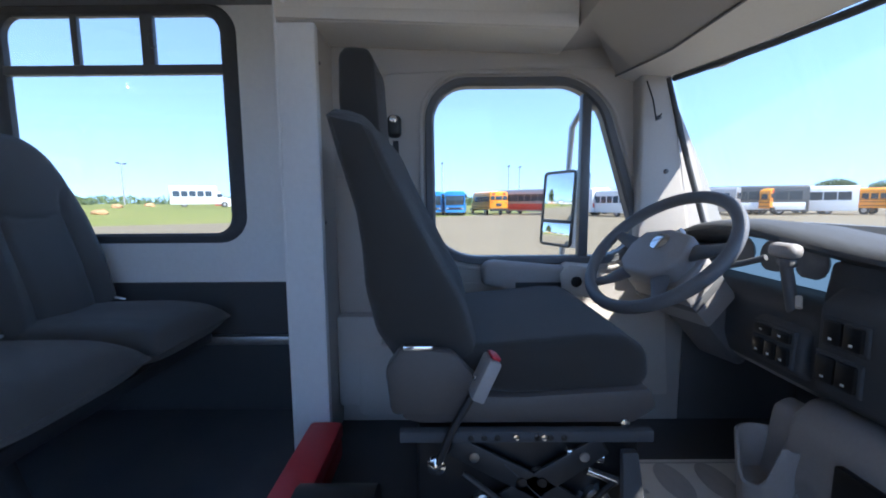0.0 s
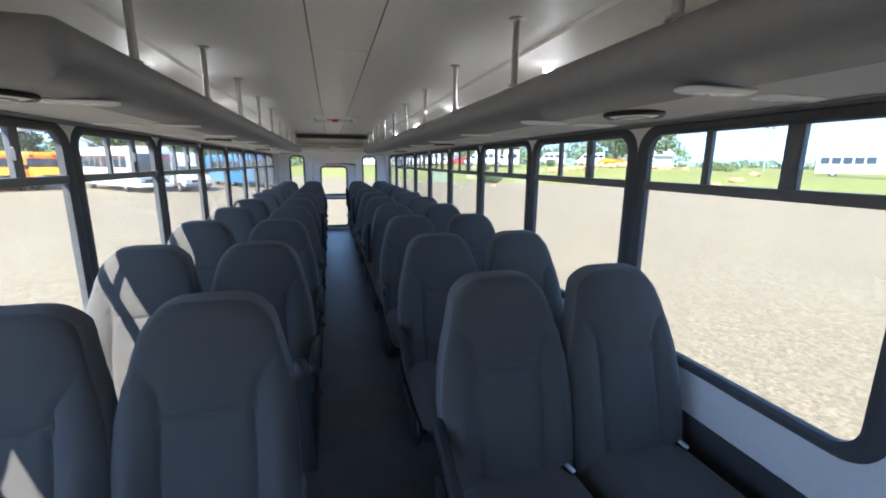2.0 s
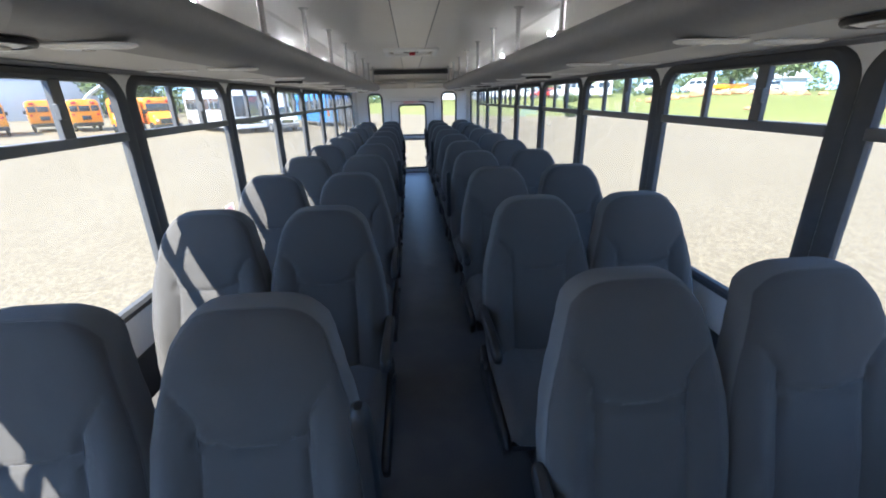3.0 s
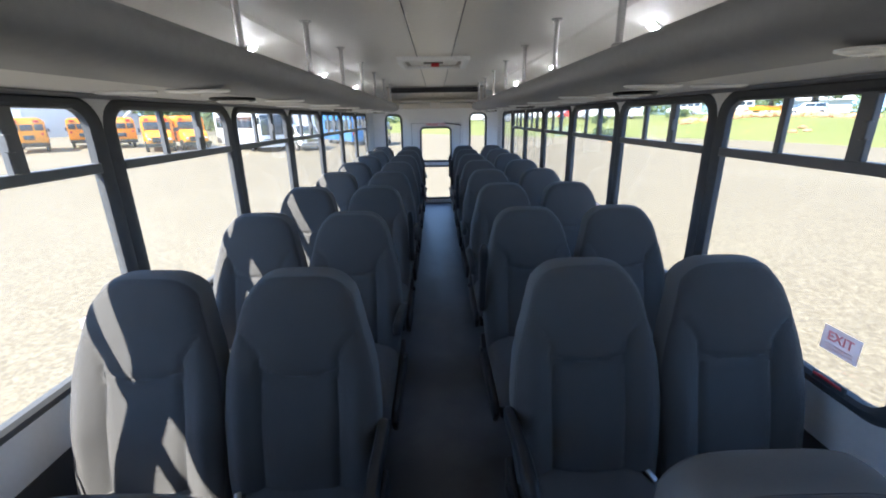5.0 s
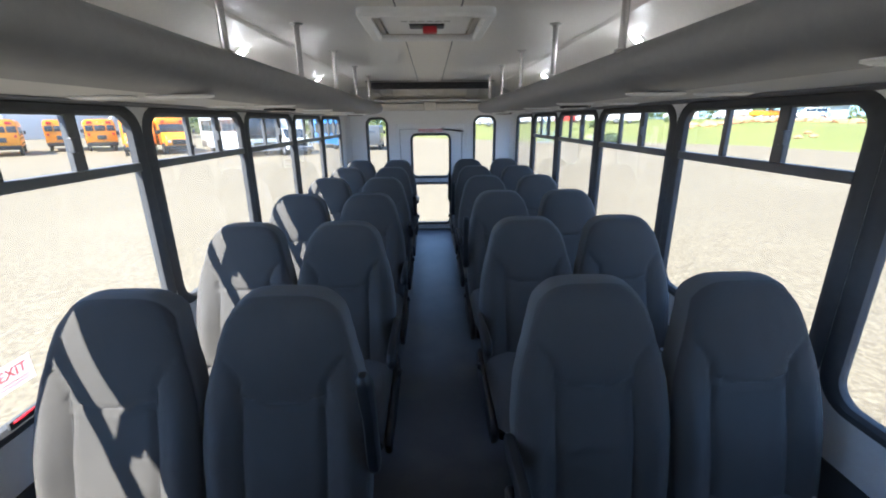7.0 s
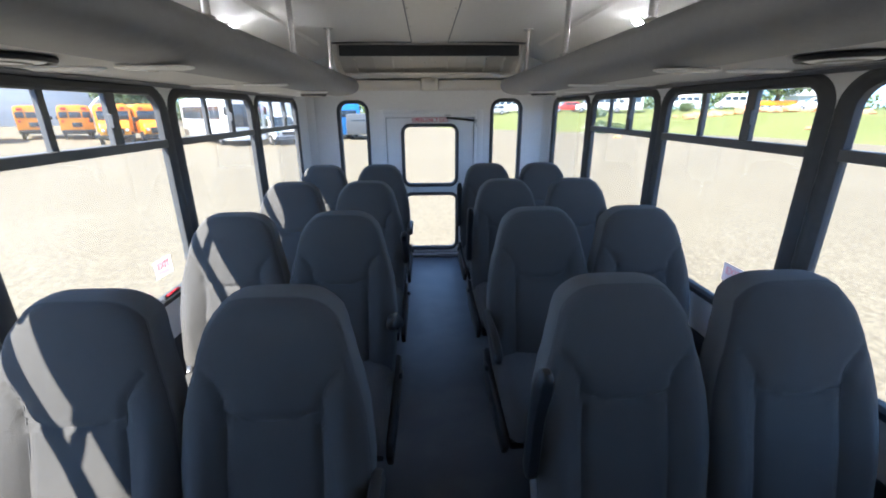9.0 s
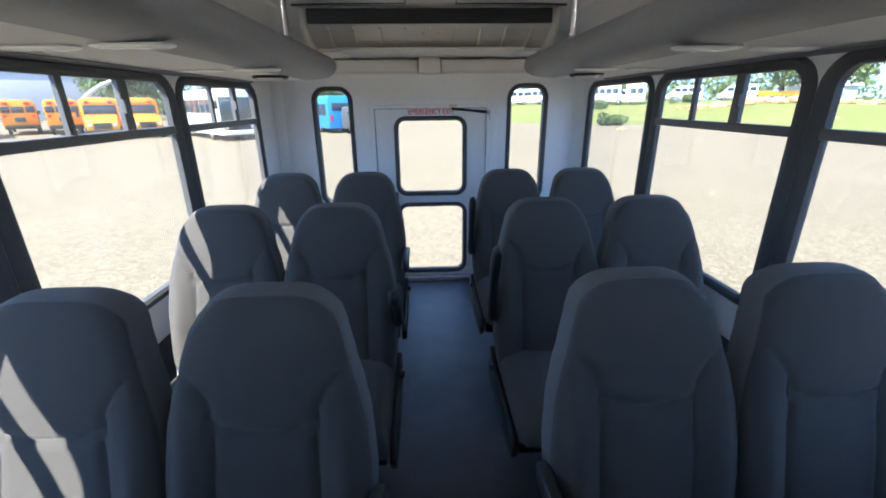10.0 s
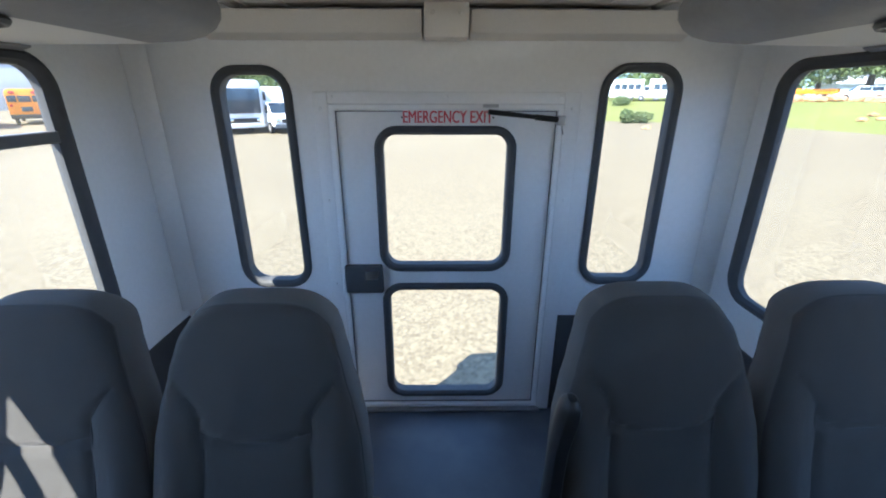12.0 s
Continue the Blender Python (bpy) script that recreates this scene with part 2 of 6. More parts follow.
def tube(points, r, seg=10, closed=False, bm=None, squash=1.0):
    """A round bar along points."""
    target = bm or bmesh.new()
    pts = [Vector(p) for p in points]
    n, rings, up = len(pts), [], None
    for i, p in enumerate(pts):
        a = pts[(i - 1) % n] if closed or i else p
        b = pts[(i + 1) % n] if closed or i < n - 1 else p
        d = (b - a).normalized()
        if up is None:
            up = Vector((0, 0, 1)) if abs(d.z) < 0.9 else Vector((1, 0, 0))
        side = d.cross(up).normalized()
        up = side.cross(d).normalized()
        rad = r[i] if isinstance(r, (list, tuple)) else r
        rings.append([target.verts.new(p + rad * (math.cos(2 * math.pi * k / seg) * side + squash * math.sin(2 * math.pi * k / seg) * up)) for k in range(seg)])
    for i in range(n if closed else n - 1):
        q, s = rings[i], rings[(i + 1) % n]
        for k in range(seg):
            target.faces.new((q[k], q[(k + 1) % seg], s[(k + 1) % seg], s[k]))
    if not closed:
        target.faces.new(rings[0][::-1])
        target.faces.new(rings[-1])
    return target


def lathe(profile, centre=(0, 0, 0), axis="z", seg=24, bm=None):
    """A profile of (radius, height) turned about an axis."""
    target = bm or bmesh.new()
    cx, cy, cz = centre
    rings = []
    for r, h in profile:
        ring = []
        for k in range(seg):
            a = 2 * math.pi * k / seg
            u, v = r * math.cos(a), r * math.sin(a)
            ring.append(target.verts.new({"z": (cx + u, cy + v, cz + h), "x": (cx + h, cy + u, cz + v), "y": (cx + v, cy + h, cz + u)}[axis]))
        rings.append(ring)
    for q, s in zip(rings, rings[1:]):
        for k in range(seg):
            target.faces.new((q[k], q[(k + 1) % seg], s[(k + 1) % seg], s[k]))
    target.faces.new(rings[0][::-1])
    target.faces.new(rings[-1])
    return target


def rounded(u0, u1, v0, v1, r, n=8):
    """The corners of a rounded rectangle, n + 1 points an arc, from the lower right corner round."""
    out = []
    for cu, cv, a0 in ((u1 - r, v0 + r, -90), (u1 - r, v1 - r, 0), (u0 + r, v1 - r, 90), (u0 + r, v0 + r, 180)):
        for k in range(n + 1):
            a = radians(a0 + 90 * k / n)
            out.append((cu + r * math.cos(a), cv + r * math.sin(a)))
    return out


def square_round(u0, u1, v0, v1, hole, n=8):
    """For each point of a rounded hole, its fellow on the rectangle round it."""
    out, per = [], n + 1
    corner = ((u1, v0), (u1, v1), (u0, v1), (u0, v0))
    for c in range(4):
        cu, cv = corner[c]
        for k in range(per):
            hu, hv = hole[c * per + k]
            if k == n // 2:
                out.append((cu, cv))
            elif (k < n // 2) == (c % 2 == 0):
                out.append((hu + (cu - hu) * (k / (n / 2) if k < n // 2 else (n - k) / (n / 2)), cv))
            else:
                out.append((cu, hv + (cv - hv) * (k / (n / 2) if k < n // 2 else (n - k) / (n / 2))))
    return out


def pierced(cells, put, thick, bm=None):
    """A slab of rectangles (u0, u1, v0, v1, hole), each with one rounded hole (u0, u1, v0, v1, r) or None. put(u, v, w) places a point at depth w."""
    bm = bm or bmesh.new()
    for u0, u1, v0, v1, hole in cells:
        if hole is None:
            a = [bm.verts.new(put(u, v, 0)) for u, v in ((u0, v0), (u1, v0), (u1, v1), (u0, v1))]
            b = [bm.verts.new(put(u, v, thick)) for u, v in ((u0, v0), (u1, v0), (u1, v1), (u0, v1))]
            bm.faces.new(a)
            bm.faces.new(b[::-1])
            for i in range(4):
                bm.faces.new((a[i], b[i], b[(i + 1) % 4], a[(i + 1) % 4]))
            continue
        h = rounded(*hole)
        o = square_round(u0, u1, v0, v1, h)
        ha, oa = [[bm.verts.new(put(u, v, 0)) for u, v in q] for q in (h, o)]
        hb, ob = [[bm.verts.new(put(u, v, thick)) for u, v in q] for q in (h, o)]
        for i in range(len(h)):
            j = (i + 1) % len(h)
            bm.faces.new((oa[i], oa[j], ha[j], ha[i]))
            bm.faces.new((ob[j], ob[i], hb[i], hb[j]))
            bm.faces.new((ha[i], ha[j], hb[j], hb[i]))
            bm.faces.new((oa[j], oa[i], ob[i], ob[j]))
    return bm


def gasket(u0, u1, v0, v1, r, width, put, w0, w1, n=8, bm=None, side=None):
    """A rounded rubber frame, width wide (its uprights: side), from depth w0 to w1, with a softened section."""
    bm = bm or bmesh.new()
    soft = min(width, abs(w1 - w0)) * 0.3
    sign = 1 if w1 > w0 else -1
    loops = []
    for inset, w in ((0, w1), (0, w0 + sign * soft), (soft, w0), (width - soft, w0), (width, w0 + sign * soft), (width, w1)):
        loops.append([bm.verts.new(put(u, v, w)) for u, v in rounded(u0 + inset * (side or width) / width, u1 - inset * (side or width) / width, v0 + inset, v1 - inset, max(r - inset, 0.004), n)])
    for q, s in zip(loops, loops[1:] + loops[:1]):
        for i in range(len(q)):
            j = (i + 1) % len(q)
            bm.faces.new((q[i], q[j], s[j], s[i]))
    return bm


def pane(u0, u1, v0, v1, r, put, w, n=4):
    bm = bmesh.new()
    pts = rounded(u0, u1, v0, v1, r, n)
    a = [bm.verts.new(put(u, v, w)) for u, v in pts]
    b = [bm.verts.new(put(u, v, w + 0.005)) for u, v in pts]
    bm.faces.new(a)
    bm.faces.new(b[::-1])
    for i in range(len(a)):
        bm.faces.new((a[i], b[i], b[(i + 1) % len(a)], a[(i + 1) % len(a)]))
    return bm


def glazing(name, bm, mat, parent, label=""):
    ob = part(name, bm, mat, parent, label, smooth=0)
    ob.visible_shadow = False
    return ob


def letters(text, size, mat, parent, m, name="lettering", depth=0.0006, bold=0.0):
    cu = bpy.data.curves.new(name, "FONT")
    cu.body, cu.size, cu.align_x, cu.align_y, cu.extrude, cu.offset = text, size, "CENTER", "CENTER", depth, bold
    tmp = bpy.data.objects.new(name, cu)
    me = bpy.data.meshes.new_from_object(tmp)
    bpy.data.objects.remove(tmp)
    me.materials.append(mat)
    ob = new(name, me)
    ob.parent, ob.matrix_basis = parent, m
    return ob


# ---- the bus body ----
HALF, WALL, REAR, FRONT = 1.17, 0.06, 10.125, 1.06
SILL, CEIL, FLOOR = 0.465, 1.91, -0.075
PITCH = 0.958
WIN_LOW, WIN_HIGH, BAR = 0.628, 1.520, 1.288


def on_right(u, v, w):
    return (HALF + w, u, v)


def on_left(u, v, w):
    return (-HALF - w, u, v)


def on_rear(u, v, w):
    return (u, REAR + w, v)


RIGHT_WINDOWS = [(1.414 if i == 0 else 1.408 + PITCH * i, 1.408 + PITCH * (i + 1) - 0.024 * (i == 8)) for i in range(9)]
LEFT_WINDOWS = [(1.165 + PITCH * i, 1.165 + PITCH * (i + 1)) for i in range(9)]


def side_wall(name, starts, put, front, label):
    cells = [(y, e, SILL, 1.72, (y + 0.034, e - 0.034, WIN_LOW + 0.004, WIN_HIGH - 0.004, 0.085)) for y, e in starts]
    cells += [(front, starts[0][0], SILL, 1.72, None), (starts[-1][1], REAR, SILL, 1.72, None)]
    return tagged(part(name, pierced(cells, put, 0.022), WHITE_WALL), label, "wall", kind="structure")


side_wall("wall_right", RIGHT_WINDOWS, on_right, FRONT + 0.05, "white smooth side wall panel above dark lower wall")
side_wall("wall_left", LEFT_WINDOWS, on_left, 1.05, "white smooth side wall panel above dark lower wall")
for name, x0, x1, y0 in (("wainscot_right", HALF - 0.004, HALF + WALL, FRONT + 0.05), ("wainscot_left", -HALF - WALL, -HALF + 0.004, 1.05)):
    tagged(part(name, box(x0, x1, y0, REAR - 0.002, FLOOR, SILL - 0.002, 0.002), WAINSCOT), "dark grey carpeted lower side wall", "wall", kind="structure")


def side_window(name, ends, put, sign, bar=True):
    """One bus window: rubber frame, lower pane, and three upper panes between two uprights."""
    win = thing(name, 0, 0, 0, "black framed bus window with sliding upper panes" if bar else "black framed bus window of one whole pane", "window", "side windows", "structure")
    y0, y1 = ends[0] + 0.030, ends[1] - 0.030
    part("window_frame", gasket(y0 - 0.0293, y1 + 0.0293, WIN_LOW - 0.004, WIN_HIGH + 0.004, 0.108, 0.038, put, -0.012, 0.0245, side=0.0603), RUBBER, win)
    a0, a1, z0, z1 = y0 + 0.03, y1 - 0.03, WIN_LOW + 0.03, WIN_HIGH - 0.03
    if not bar:
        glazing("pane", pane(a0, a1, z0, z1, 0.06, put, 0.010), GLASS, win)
        return win
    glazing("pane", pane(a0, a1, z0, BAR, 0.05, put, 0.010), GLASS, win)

    def bars(u0, u1, v0, v1, w0, w1):
        (xa, ya, za), (xb, yb, zb) = put(u0, v0, w0), put(u1, v1, w1)
        return box(min(xa, xb), max(xa, xb), ya, yb, za, zb, 0.003, 1)

    part("transom", bars(a0 - 0.004, a1 + 0.004, BAR - 0.017, BAR + 0.017, -0.008, 0.022), FRAME_METAL, win)
    third = (a1 - a0) / 3
    near, far = a0 + third, a0 + 2 * third
    if sign < 0:
        near, far = far, near
    wide = part("slide_rail", bars(near - 0.024, near + 0.024, BAR + 0.014, z1 + 0.004, -0.004, 0.019), FRAME_METAL, win, "black sliding sash edge with latch")
    part("latch", bars(near - 0.034, near - 0.014, BAR + 0.075, BAR + 0.125, -0.020, 0.0), FRAME_METAL, wide)
    part("upright", bars(far - 0.013, far + 0.013, BAR + 0.014, z1 + 0.004, -0.002, 0.019), FRAME_METAL, win)
    part("upper_rail", bars(a0 + 0.05, a1 - 0.05, z1 - 0.008, z1 + 0.012, -0.004, 0.021), FRAME_METAL, win)
    p = sorted((near, far))
    for u0, u1, w in ((a0, p[0], 0.014), (p[0], p[1], 0.007), (p[1], a1, 0.014)):
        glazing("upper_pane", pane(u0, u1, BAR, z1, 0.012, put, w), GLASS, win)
    return win


number = 0
for i, y in enumerate(RIGHT_WINDOWS):
    number += 1
    side_window(f"window_{number}", y, on_right, 1, i != 8)
for i, y in enumerate(LEFT_WINDOWS):
    number += 1
    side_window(f"window_{number}", y, on_left, -1)

# plain outer skirt below the floor
for name, x0, x1, y0, y1 in (("wall_skirt_right", HALF + 0.01, HALF + WALL, -0.66, REAR + WALL), ("wall_skirt_left", -HALF - WALL, -HALF - 0.01, -0.66, REAR + WALL), ("wall_skirt_rear", -HALF - 0.01, HALF + 0.01, REAR + 0.01, REAR + WALL)):
    tagged(part(name, box(x0, x1, y0, y1, -0.72, FLOOR - 0.002), WHITE_WALL), "plain white outer skirt of the bus", "wall", kind="structure")

# floor and ceiling
tagged(part("floor", box(-HALF, HALF, FRONT - 0.1, REAR, FLOOR - 0.06, FLOOR), VINYL), "dark blue-black vinyl bus floor, lightly scuffed", "floor", kind="structure")


def ceiling_profile():
    half = [(0.0, CEIL), (0.60, CEIL), (0.80, CEIL - 0.006)]
    for k in range(1, 8):
        a = k / 7 * math.pi / 2
        half.append((0.80 + 0.37 * math.sin(a), CEIL - 0.006 - 0.21 * (1 - math.cos(a))))
    inner = [(-x, z) for x, z in half[:0:-1]] + half
    return inner + [(HALF + WALL, 1.69), (HALF + WALL, 2.0), (0.6, 2.07), (-0.6, 2.07), (-HALF - WALL, 2.0), (-HALF - WALL, 1.69)]


bm = prism(ceiling_profile(), 1.10, REAR + 0.06, "y")
for y0, y1 in ((1.16, 3.08), (3.09, 6.09), (6.75, 9.36)):
    box(-0.135, 0.135, y0, y1, CEIL - 0.006, CEIL + 0.01, 0.003, 1, bm)
for y in np.arange(1.3, 9.3, 0.24):
    if not 6.02 < y < 6.82:
        for x in (-0.122, 0.122):
            lathe([(0.006, -0.009), (0.008, -0.006), (0.008, 0.004)], (x, y, CEIL), seg=8, bm=bm)
tagged(part("ceiling", bm, CEILING), "off-white ceiling with a riveted centre panel strip", "ceiling", kind="structure")
for sx, name in ((1, "trim_right"), (-1, "trim_left")):
    tagged(part(name, prism([(sx * 0.842, CEIL - 0.010), (sx * 0.86, CEIL - 0.021), (sx * 0.858, CEIL - 0.006), (sx * 0.845, CEIL - 0.004)], 1.12, 9.44, "y"), CEILING), "thin off-white ceiling joint strip", "trim", kind="structure")

for name, x in (("trim_seam_right", 0.138), ("trim_seam_left", -0.138)):
    tagged(part(name, box(x - 0.0035, x + 0.0035, 1.14, 9.39, CEIL - 0.0025, CEIL + 0.004), CAB_DARK), "dark joint line beside the ceiling's centre strip", "trim", kind="structure")
# Black strips painted in for the shadow line between ceiling and air conditioner.
for sx, name in ((1, "trim_gap_right"), (-1, "trim_gap_left")):
    tagged(part(name, prism([(sx * 0.14, CEIL - 0.002), (sx * 0.45, CEIL - 0.004), (sx * 0.76, CEIL - 0.012), (sx * 0.76, CEIL + 0.004), (sx * 0.14, CEIL + 0.006)], 9.385, 9.405, "y"), RUBBER), "black strip for the shadow line before the air conditioner", "trim", kind="structure")

# roof hatch
hatch = thing("roof_hatch", -0.01, 6.42, CEIL, "white rectangular roof escape hatch with red handle", "roof hatch")
flat = lambda u, v, w: (u, v, w)
part("hatch_frame", gasket(-0.30, 0.30, -0.30, 0.30, 0.05, 0.055, flat, -0.036, 0.004), WHITE_PLASTIC, hatch)
part("hatch_frame_inner", gasket(-0.245, 0.245, -0.245, 0.245, 0.05, 0.03, flat, -0.012, 0.0), CAB_GREY, hatch)
part("hatch_lid", box(-0.205, 0.205, -0.205, 0.215, -0.012, -0.002, 0.004), WHITE_PLASTIC, hatch)
part("handle_recess", box(-0.085, 0.085, -0.03, 0.07, -0.016, -0.008, 0.003), BLACK, hatch)
part("release_handle", box(-0.02, 0.05, 0.0, 0.05, -0.045, -0.014, 0.008), RED, hatch, "red release handle")
for k in range(6):
    part("instruction_line", box(-0.12 + 0.04 * k, -0.09 + 0.04 * k, -0.09, -0.075, -0.0135, -0.0125), INK, hatch)


# luggage racks
def rack(name, sx, y0, y1, wrap):
    shelf = thing(name, 0, 0, 0, "overhead luggage rack with padded charcoal lip and grey underside", "luggage rack", "luggage racks")
    lip = [(0.632, 1.668), (0.610, 1.652), (0.597, 1.625), (0.600, 1.595), (0.618, 1.570), (0.65, 1.552), (0.70, 1.541), (0.795, 1.535), (0.80, 1.548), (0.70, 1.565), (0.665, 1.58), (0.655, 1.62), (0.656, 1.662)]
    n = 7
    bm = bmesh.new()
    rings = []
    if wrap:
        # the lip turns the front corner and runs on to the wall
        r = 0.05
        rings.append([bm.verts.new((sx * 1.168, y0 + x - 0.597, z)) for x, z in lip])
        for k in range(n + 1):
            ang = k / n * math.pi / 2
            ring = []
            for x, z in lip:
                d = x - 0.597
                over, arc = max(d - r, 0.0), max(r - d, 0.0)
                ring.append(bm.verts.new((sx * (0.597 + r + over - arc * math.sin(ang)), y0 + r + over - arc * math.cos(ang), z)))
            rings.append(ring)
    else:
        for k in range(n + 1):
            s = 0.02 * (1 - math.sin(k / n * math.pi / 2))
            rings.append([bm.verts.new((sx * (x + s * max(0.0, (0.80 - x) / 0.2)), y0 + 0.02 * (1 - math.cos(k / n * math.pi / 2)), z)) for x, z in lip])
    for k in range(n, -1, -1):
        s = 0.06 * (1 - math.sin(k / n * math.pi / 2))
        rings.append([bm.verts.new((sx * (x + s * max(0.0, (0.80 - x) / 0.2)), y1 - 0.05 * (1 - math.cos(k / n * math.pi / 2)), z + s * 0.35 * max(0.0, (1.60 - z) / 0.06))) for x, z in lip])
    if wrap:
        y0 += 0.18
    for q, s in zip(rings, rings[1:]):
        for i in range(len(lip)):
            bm.faces.new((q[i], q[(i + 1) % len(lip)], s[(i + 1) % len(lip)], s[i]))
    bm.faces.new(rings[0])
    bm.faces.new(rings[-1][::-1])
    part("lip", bm, RACK_LIP, shelf, "padded charcoal vinyl lip", smooth=50)
    part("underside", prism([(sx * 0.798, 1.537), (sx * 1.168, 1.533), (sx * 1.168, 1.552), (sx * 0.798, 1.556)], y0 + 0.02, y1 - 0.02, "y"), RACK_UNDER, shelf, "grey lined underside")
    part("edge_bead", prism([(sx * 1.135, 1.527), (sx * 1.168, 1.517), (sx * 1.168, 1.532), (sx * 1.135, 1.532)], y0 + 0.02, y1 - 0.02, "y"), RACK_LIP, shelf)
    return shelf


rack("luggage_rack", 1, 1.118, 9.705, False)
rack("luggage_rack", -1, 1.965, 9.715, True)

pole = thing("grab_pole", 0, 0, 0, "short brushed metal post between rack and ceiling", "post", "rack posts")
part("post", tube([(0, 0, 1.660), (0, 0, CEIL - 0.002)], 0.0125, 14), ALU, pole)
part("flange", lathe([(0.030, 0.0), (0.030, -0.004), (0.017, -0.009), (0.0135, -0.018)], (0, 0, CEIL), seg=18), ALU, pole)
part("foot", lathe([(0.024, 0.0), (0.022, 0.006), (0.0135, 0.010)], (0, 0, 1.664), seg=18), ALU, pole)
spots = [(0.632, 2.445 + 0.8025 * k) for k in range(-1, 9)] + [(-0.642, 2.425 + 0.801 * k) for k in range(9)]
pole.matrix_basis = pose(spots[0][0], spots[0][1], 0)
for x, y in spots[1:]:
    copy_thing(pole, pose(x, y, 0))

# reading lamps and loudspeakers under the racks
lamp = thing("reading_lamp", 0, 0, 0, "white oval reading lamp under the rack, off", "reading lamp", "reading lamps")
bm = bmesh.new()
top, low = rounded(-0.10, 0.10, -0.036, 0.036, 0.0355, 6), rounded(-0.088, 0.088, -0.026, 0.026, 0.0255, 6)
ra, rb, rc = [bm.verts.new((u, v, 0.0)) for u, v in top], [bm.verts.new((u, v, -0.004)) for u, v in top], [bm.verts.new((u, v, -0.008)) for u, v in low]
for q, s in ((ra, rb), (rb, rc)):
    for i in range(len(q)):
        bm.faces.new((q[i], q[(i + 1) % len(q)], s[(i + 1) % len(q)], s[i]))
bm.faces.new(rc)
bm.faces.new(ra[::-1])
part("bezel", bm, WHITE_PLASTIC, lamp)
bm = bmesh.new()
ra, rb = [[bm.verts.new((u, v, z)) for u, v in rounded(-0.084 + e, 0.084 - e, -0.023 + e, 0.023 - e, 0.0225 - e, 6)] for e, z in ((0.0, -0.0075), (0.004, -0.0105))]
for i in range(len(ra)):
    bm.faces.new((ra[i], ra[(i + 1) % len(ra)], rb[(i + 1) % len(ra)], rb[i]))
bm.faces.new(rb)
bm.faces.new(ra[::-1])
part("lens", bm, EDGE_WHITE, lamp, "flat milky white lens")
part("switch", box(-0.026, -0.006, 0.006, 0.027, -0.0130, -0.007, 0.002), CAB_TAN, lamp, "small grey switch")
spots = [(sx * x, (2.42 if sx > 0 else 2.33) + (0.806 if sx > 0 else 0.8025) * k + 0.025 * (x > 1)) for sx in (1, -1) for k in range(9) for x in (0.76, 1.01)] + [(0.76, 1.645), (1.01, 1.67)]
lamp.matrix_basis = pose(spots[0][0], spots[0][1], 1.5345)
for x, y in spots[1:]:
    copy_thing(lamp, pose(x, y, 1.5345))
speaker = thing("loudspeaker", 0, 0, 0, "round loudspeaker with pale grille and black rim", "loudspeaker", "loudspeakers")
part("rim", lathe([(0.092, 0.0), (0.094, -0.006), (0.089, -0.013), (0.083, -0.014), (0.081, -0.008)], seg=36), SEAT_PLASTIC, speaker)
part("grille", lathe([(0.081, -0.008), (0.064, -0.014), (0.030, -0.017), (0.004, -0.018)], seg=36), WHITE_PLASTIC, speaker, "pale speaker grille")
part("cone_ring", lathe([(0.050, -0.0155), (0.048, -0.0185), (0.042, -0.0165)], seg=30), CAB_GREY, speaker)
spots = [(0.89, 2.065), (0.90, 4.47), (0.91, 6.90), (0.86, 9.25), (-0.89, 2.21), (-0.89, 4.45), (-0.93, 6.90), (-0.87, 9.23)]
speaker.matrix_basis = pose(spots[0][0], spots[0][1], 1.5345)
for x, y in spots[1:]:
    copy_thing(speaker, pose(x, y, 1.5345))

# LED lamps along the ceiling edge
led = thing("ceiling_led", 0, 0, 0, "small lit rectangular LED lamp at the ceiling edge", "ceiling lamp", "ceiling lamps")
part("housing", box(-0.028, 0.028, -0.045, 0.045, -0.010, 0.004, 0.004), WHITE_PLASTIC, led)
part("diffuser", box(-0.020, 0.020, -0.036, 0.036, -0.014, -0.008, 0.003), LED, led, "lit white diffuser")
spots = [(1, y) for y in (2.93, 4.69, 6.46, 8.235)] + [(-1, y) for y in (3.52, 5.14, 6.755, 8.38)]
for n, (sx, y) in enumerate(spots):
    m = pose(sx * 1.055, y, 1.846, 0, sx * 40, 0)
    if n:
        copy_thing(led, m)
    else:
        led.matrix_basis = m

# ---- rear wall, door and air conditioner ----
cells = [(-HALF, -0.50, 0.455, 1.72, (-0.890, -0.591, 0.607, 1.509, 0.10)), (0.51, HALF, 0.455, 1.72, (0.591, 0.900, 0.617, 1.520, 0.10)), (-0.50, 0.51, 1.412, 1.72, None)]
tagged(part("wall_rear", pierced(cells, on_rear, WALL), WHITE_WALL), "white smooth rear wall panel round the emergency door", "wall", kind="structure")
for name, x0, x1 in (("wainscot_rear_left", -HALF - 0.03, -0.495), ("wainscot_rear_right", 0.505, HALF + 0.03)):
    tagged(part(name, box(x0, x1, REAR - 0.004, REAR + WALL, FLOOR, 0.453, 0.002), WAINSCOT), "dark grey carpeted lower rear wall", "wall", kind="structure")
tagged(part("wall_rear_top", box(-HALF, HALF, REAR, REAR + WALL, 1.722, 2.0), WHITE_WALL), "white rear wall above the trim", "wall", kind="structure")
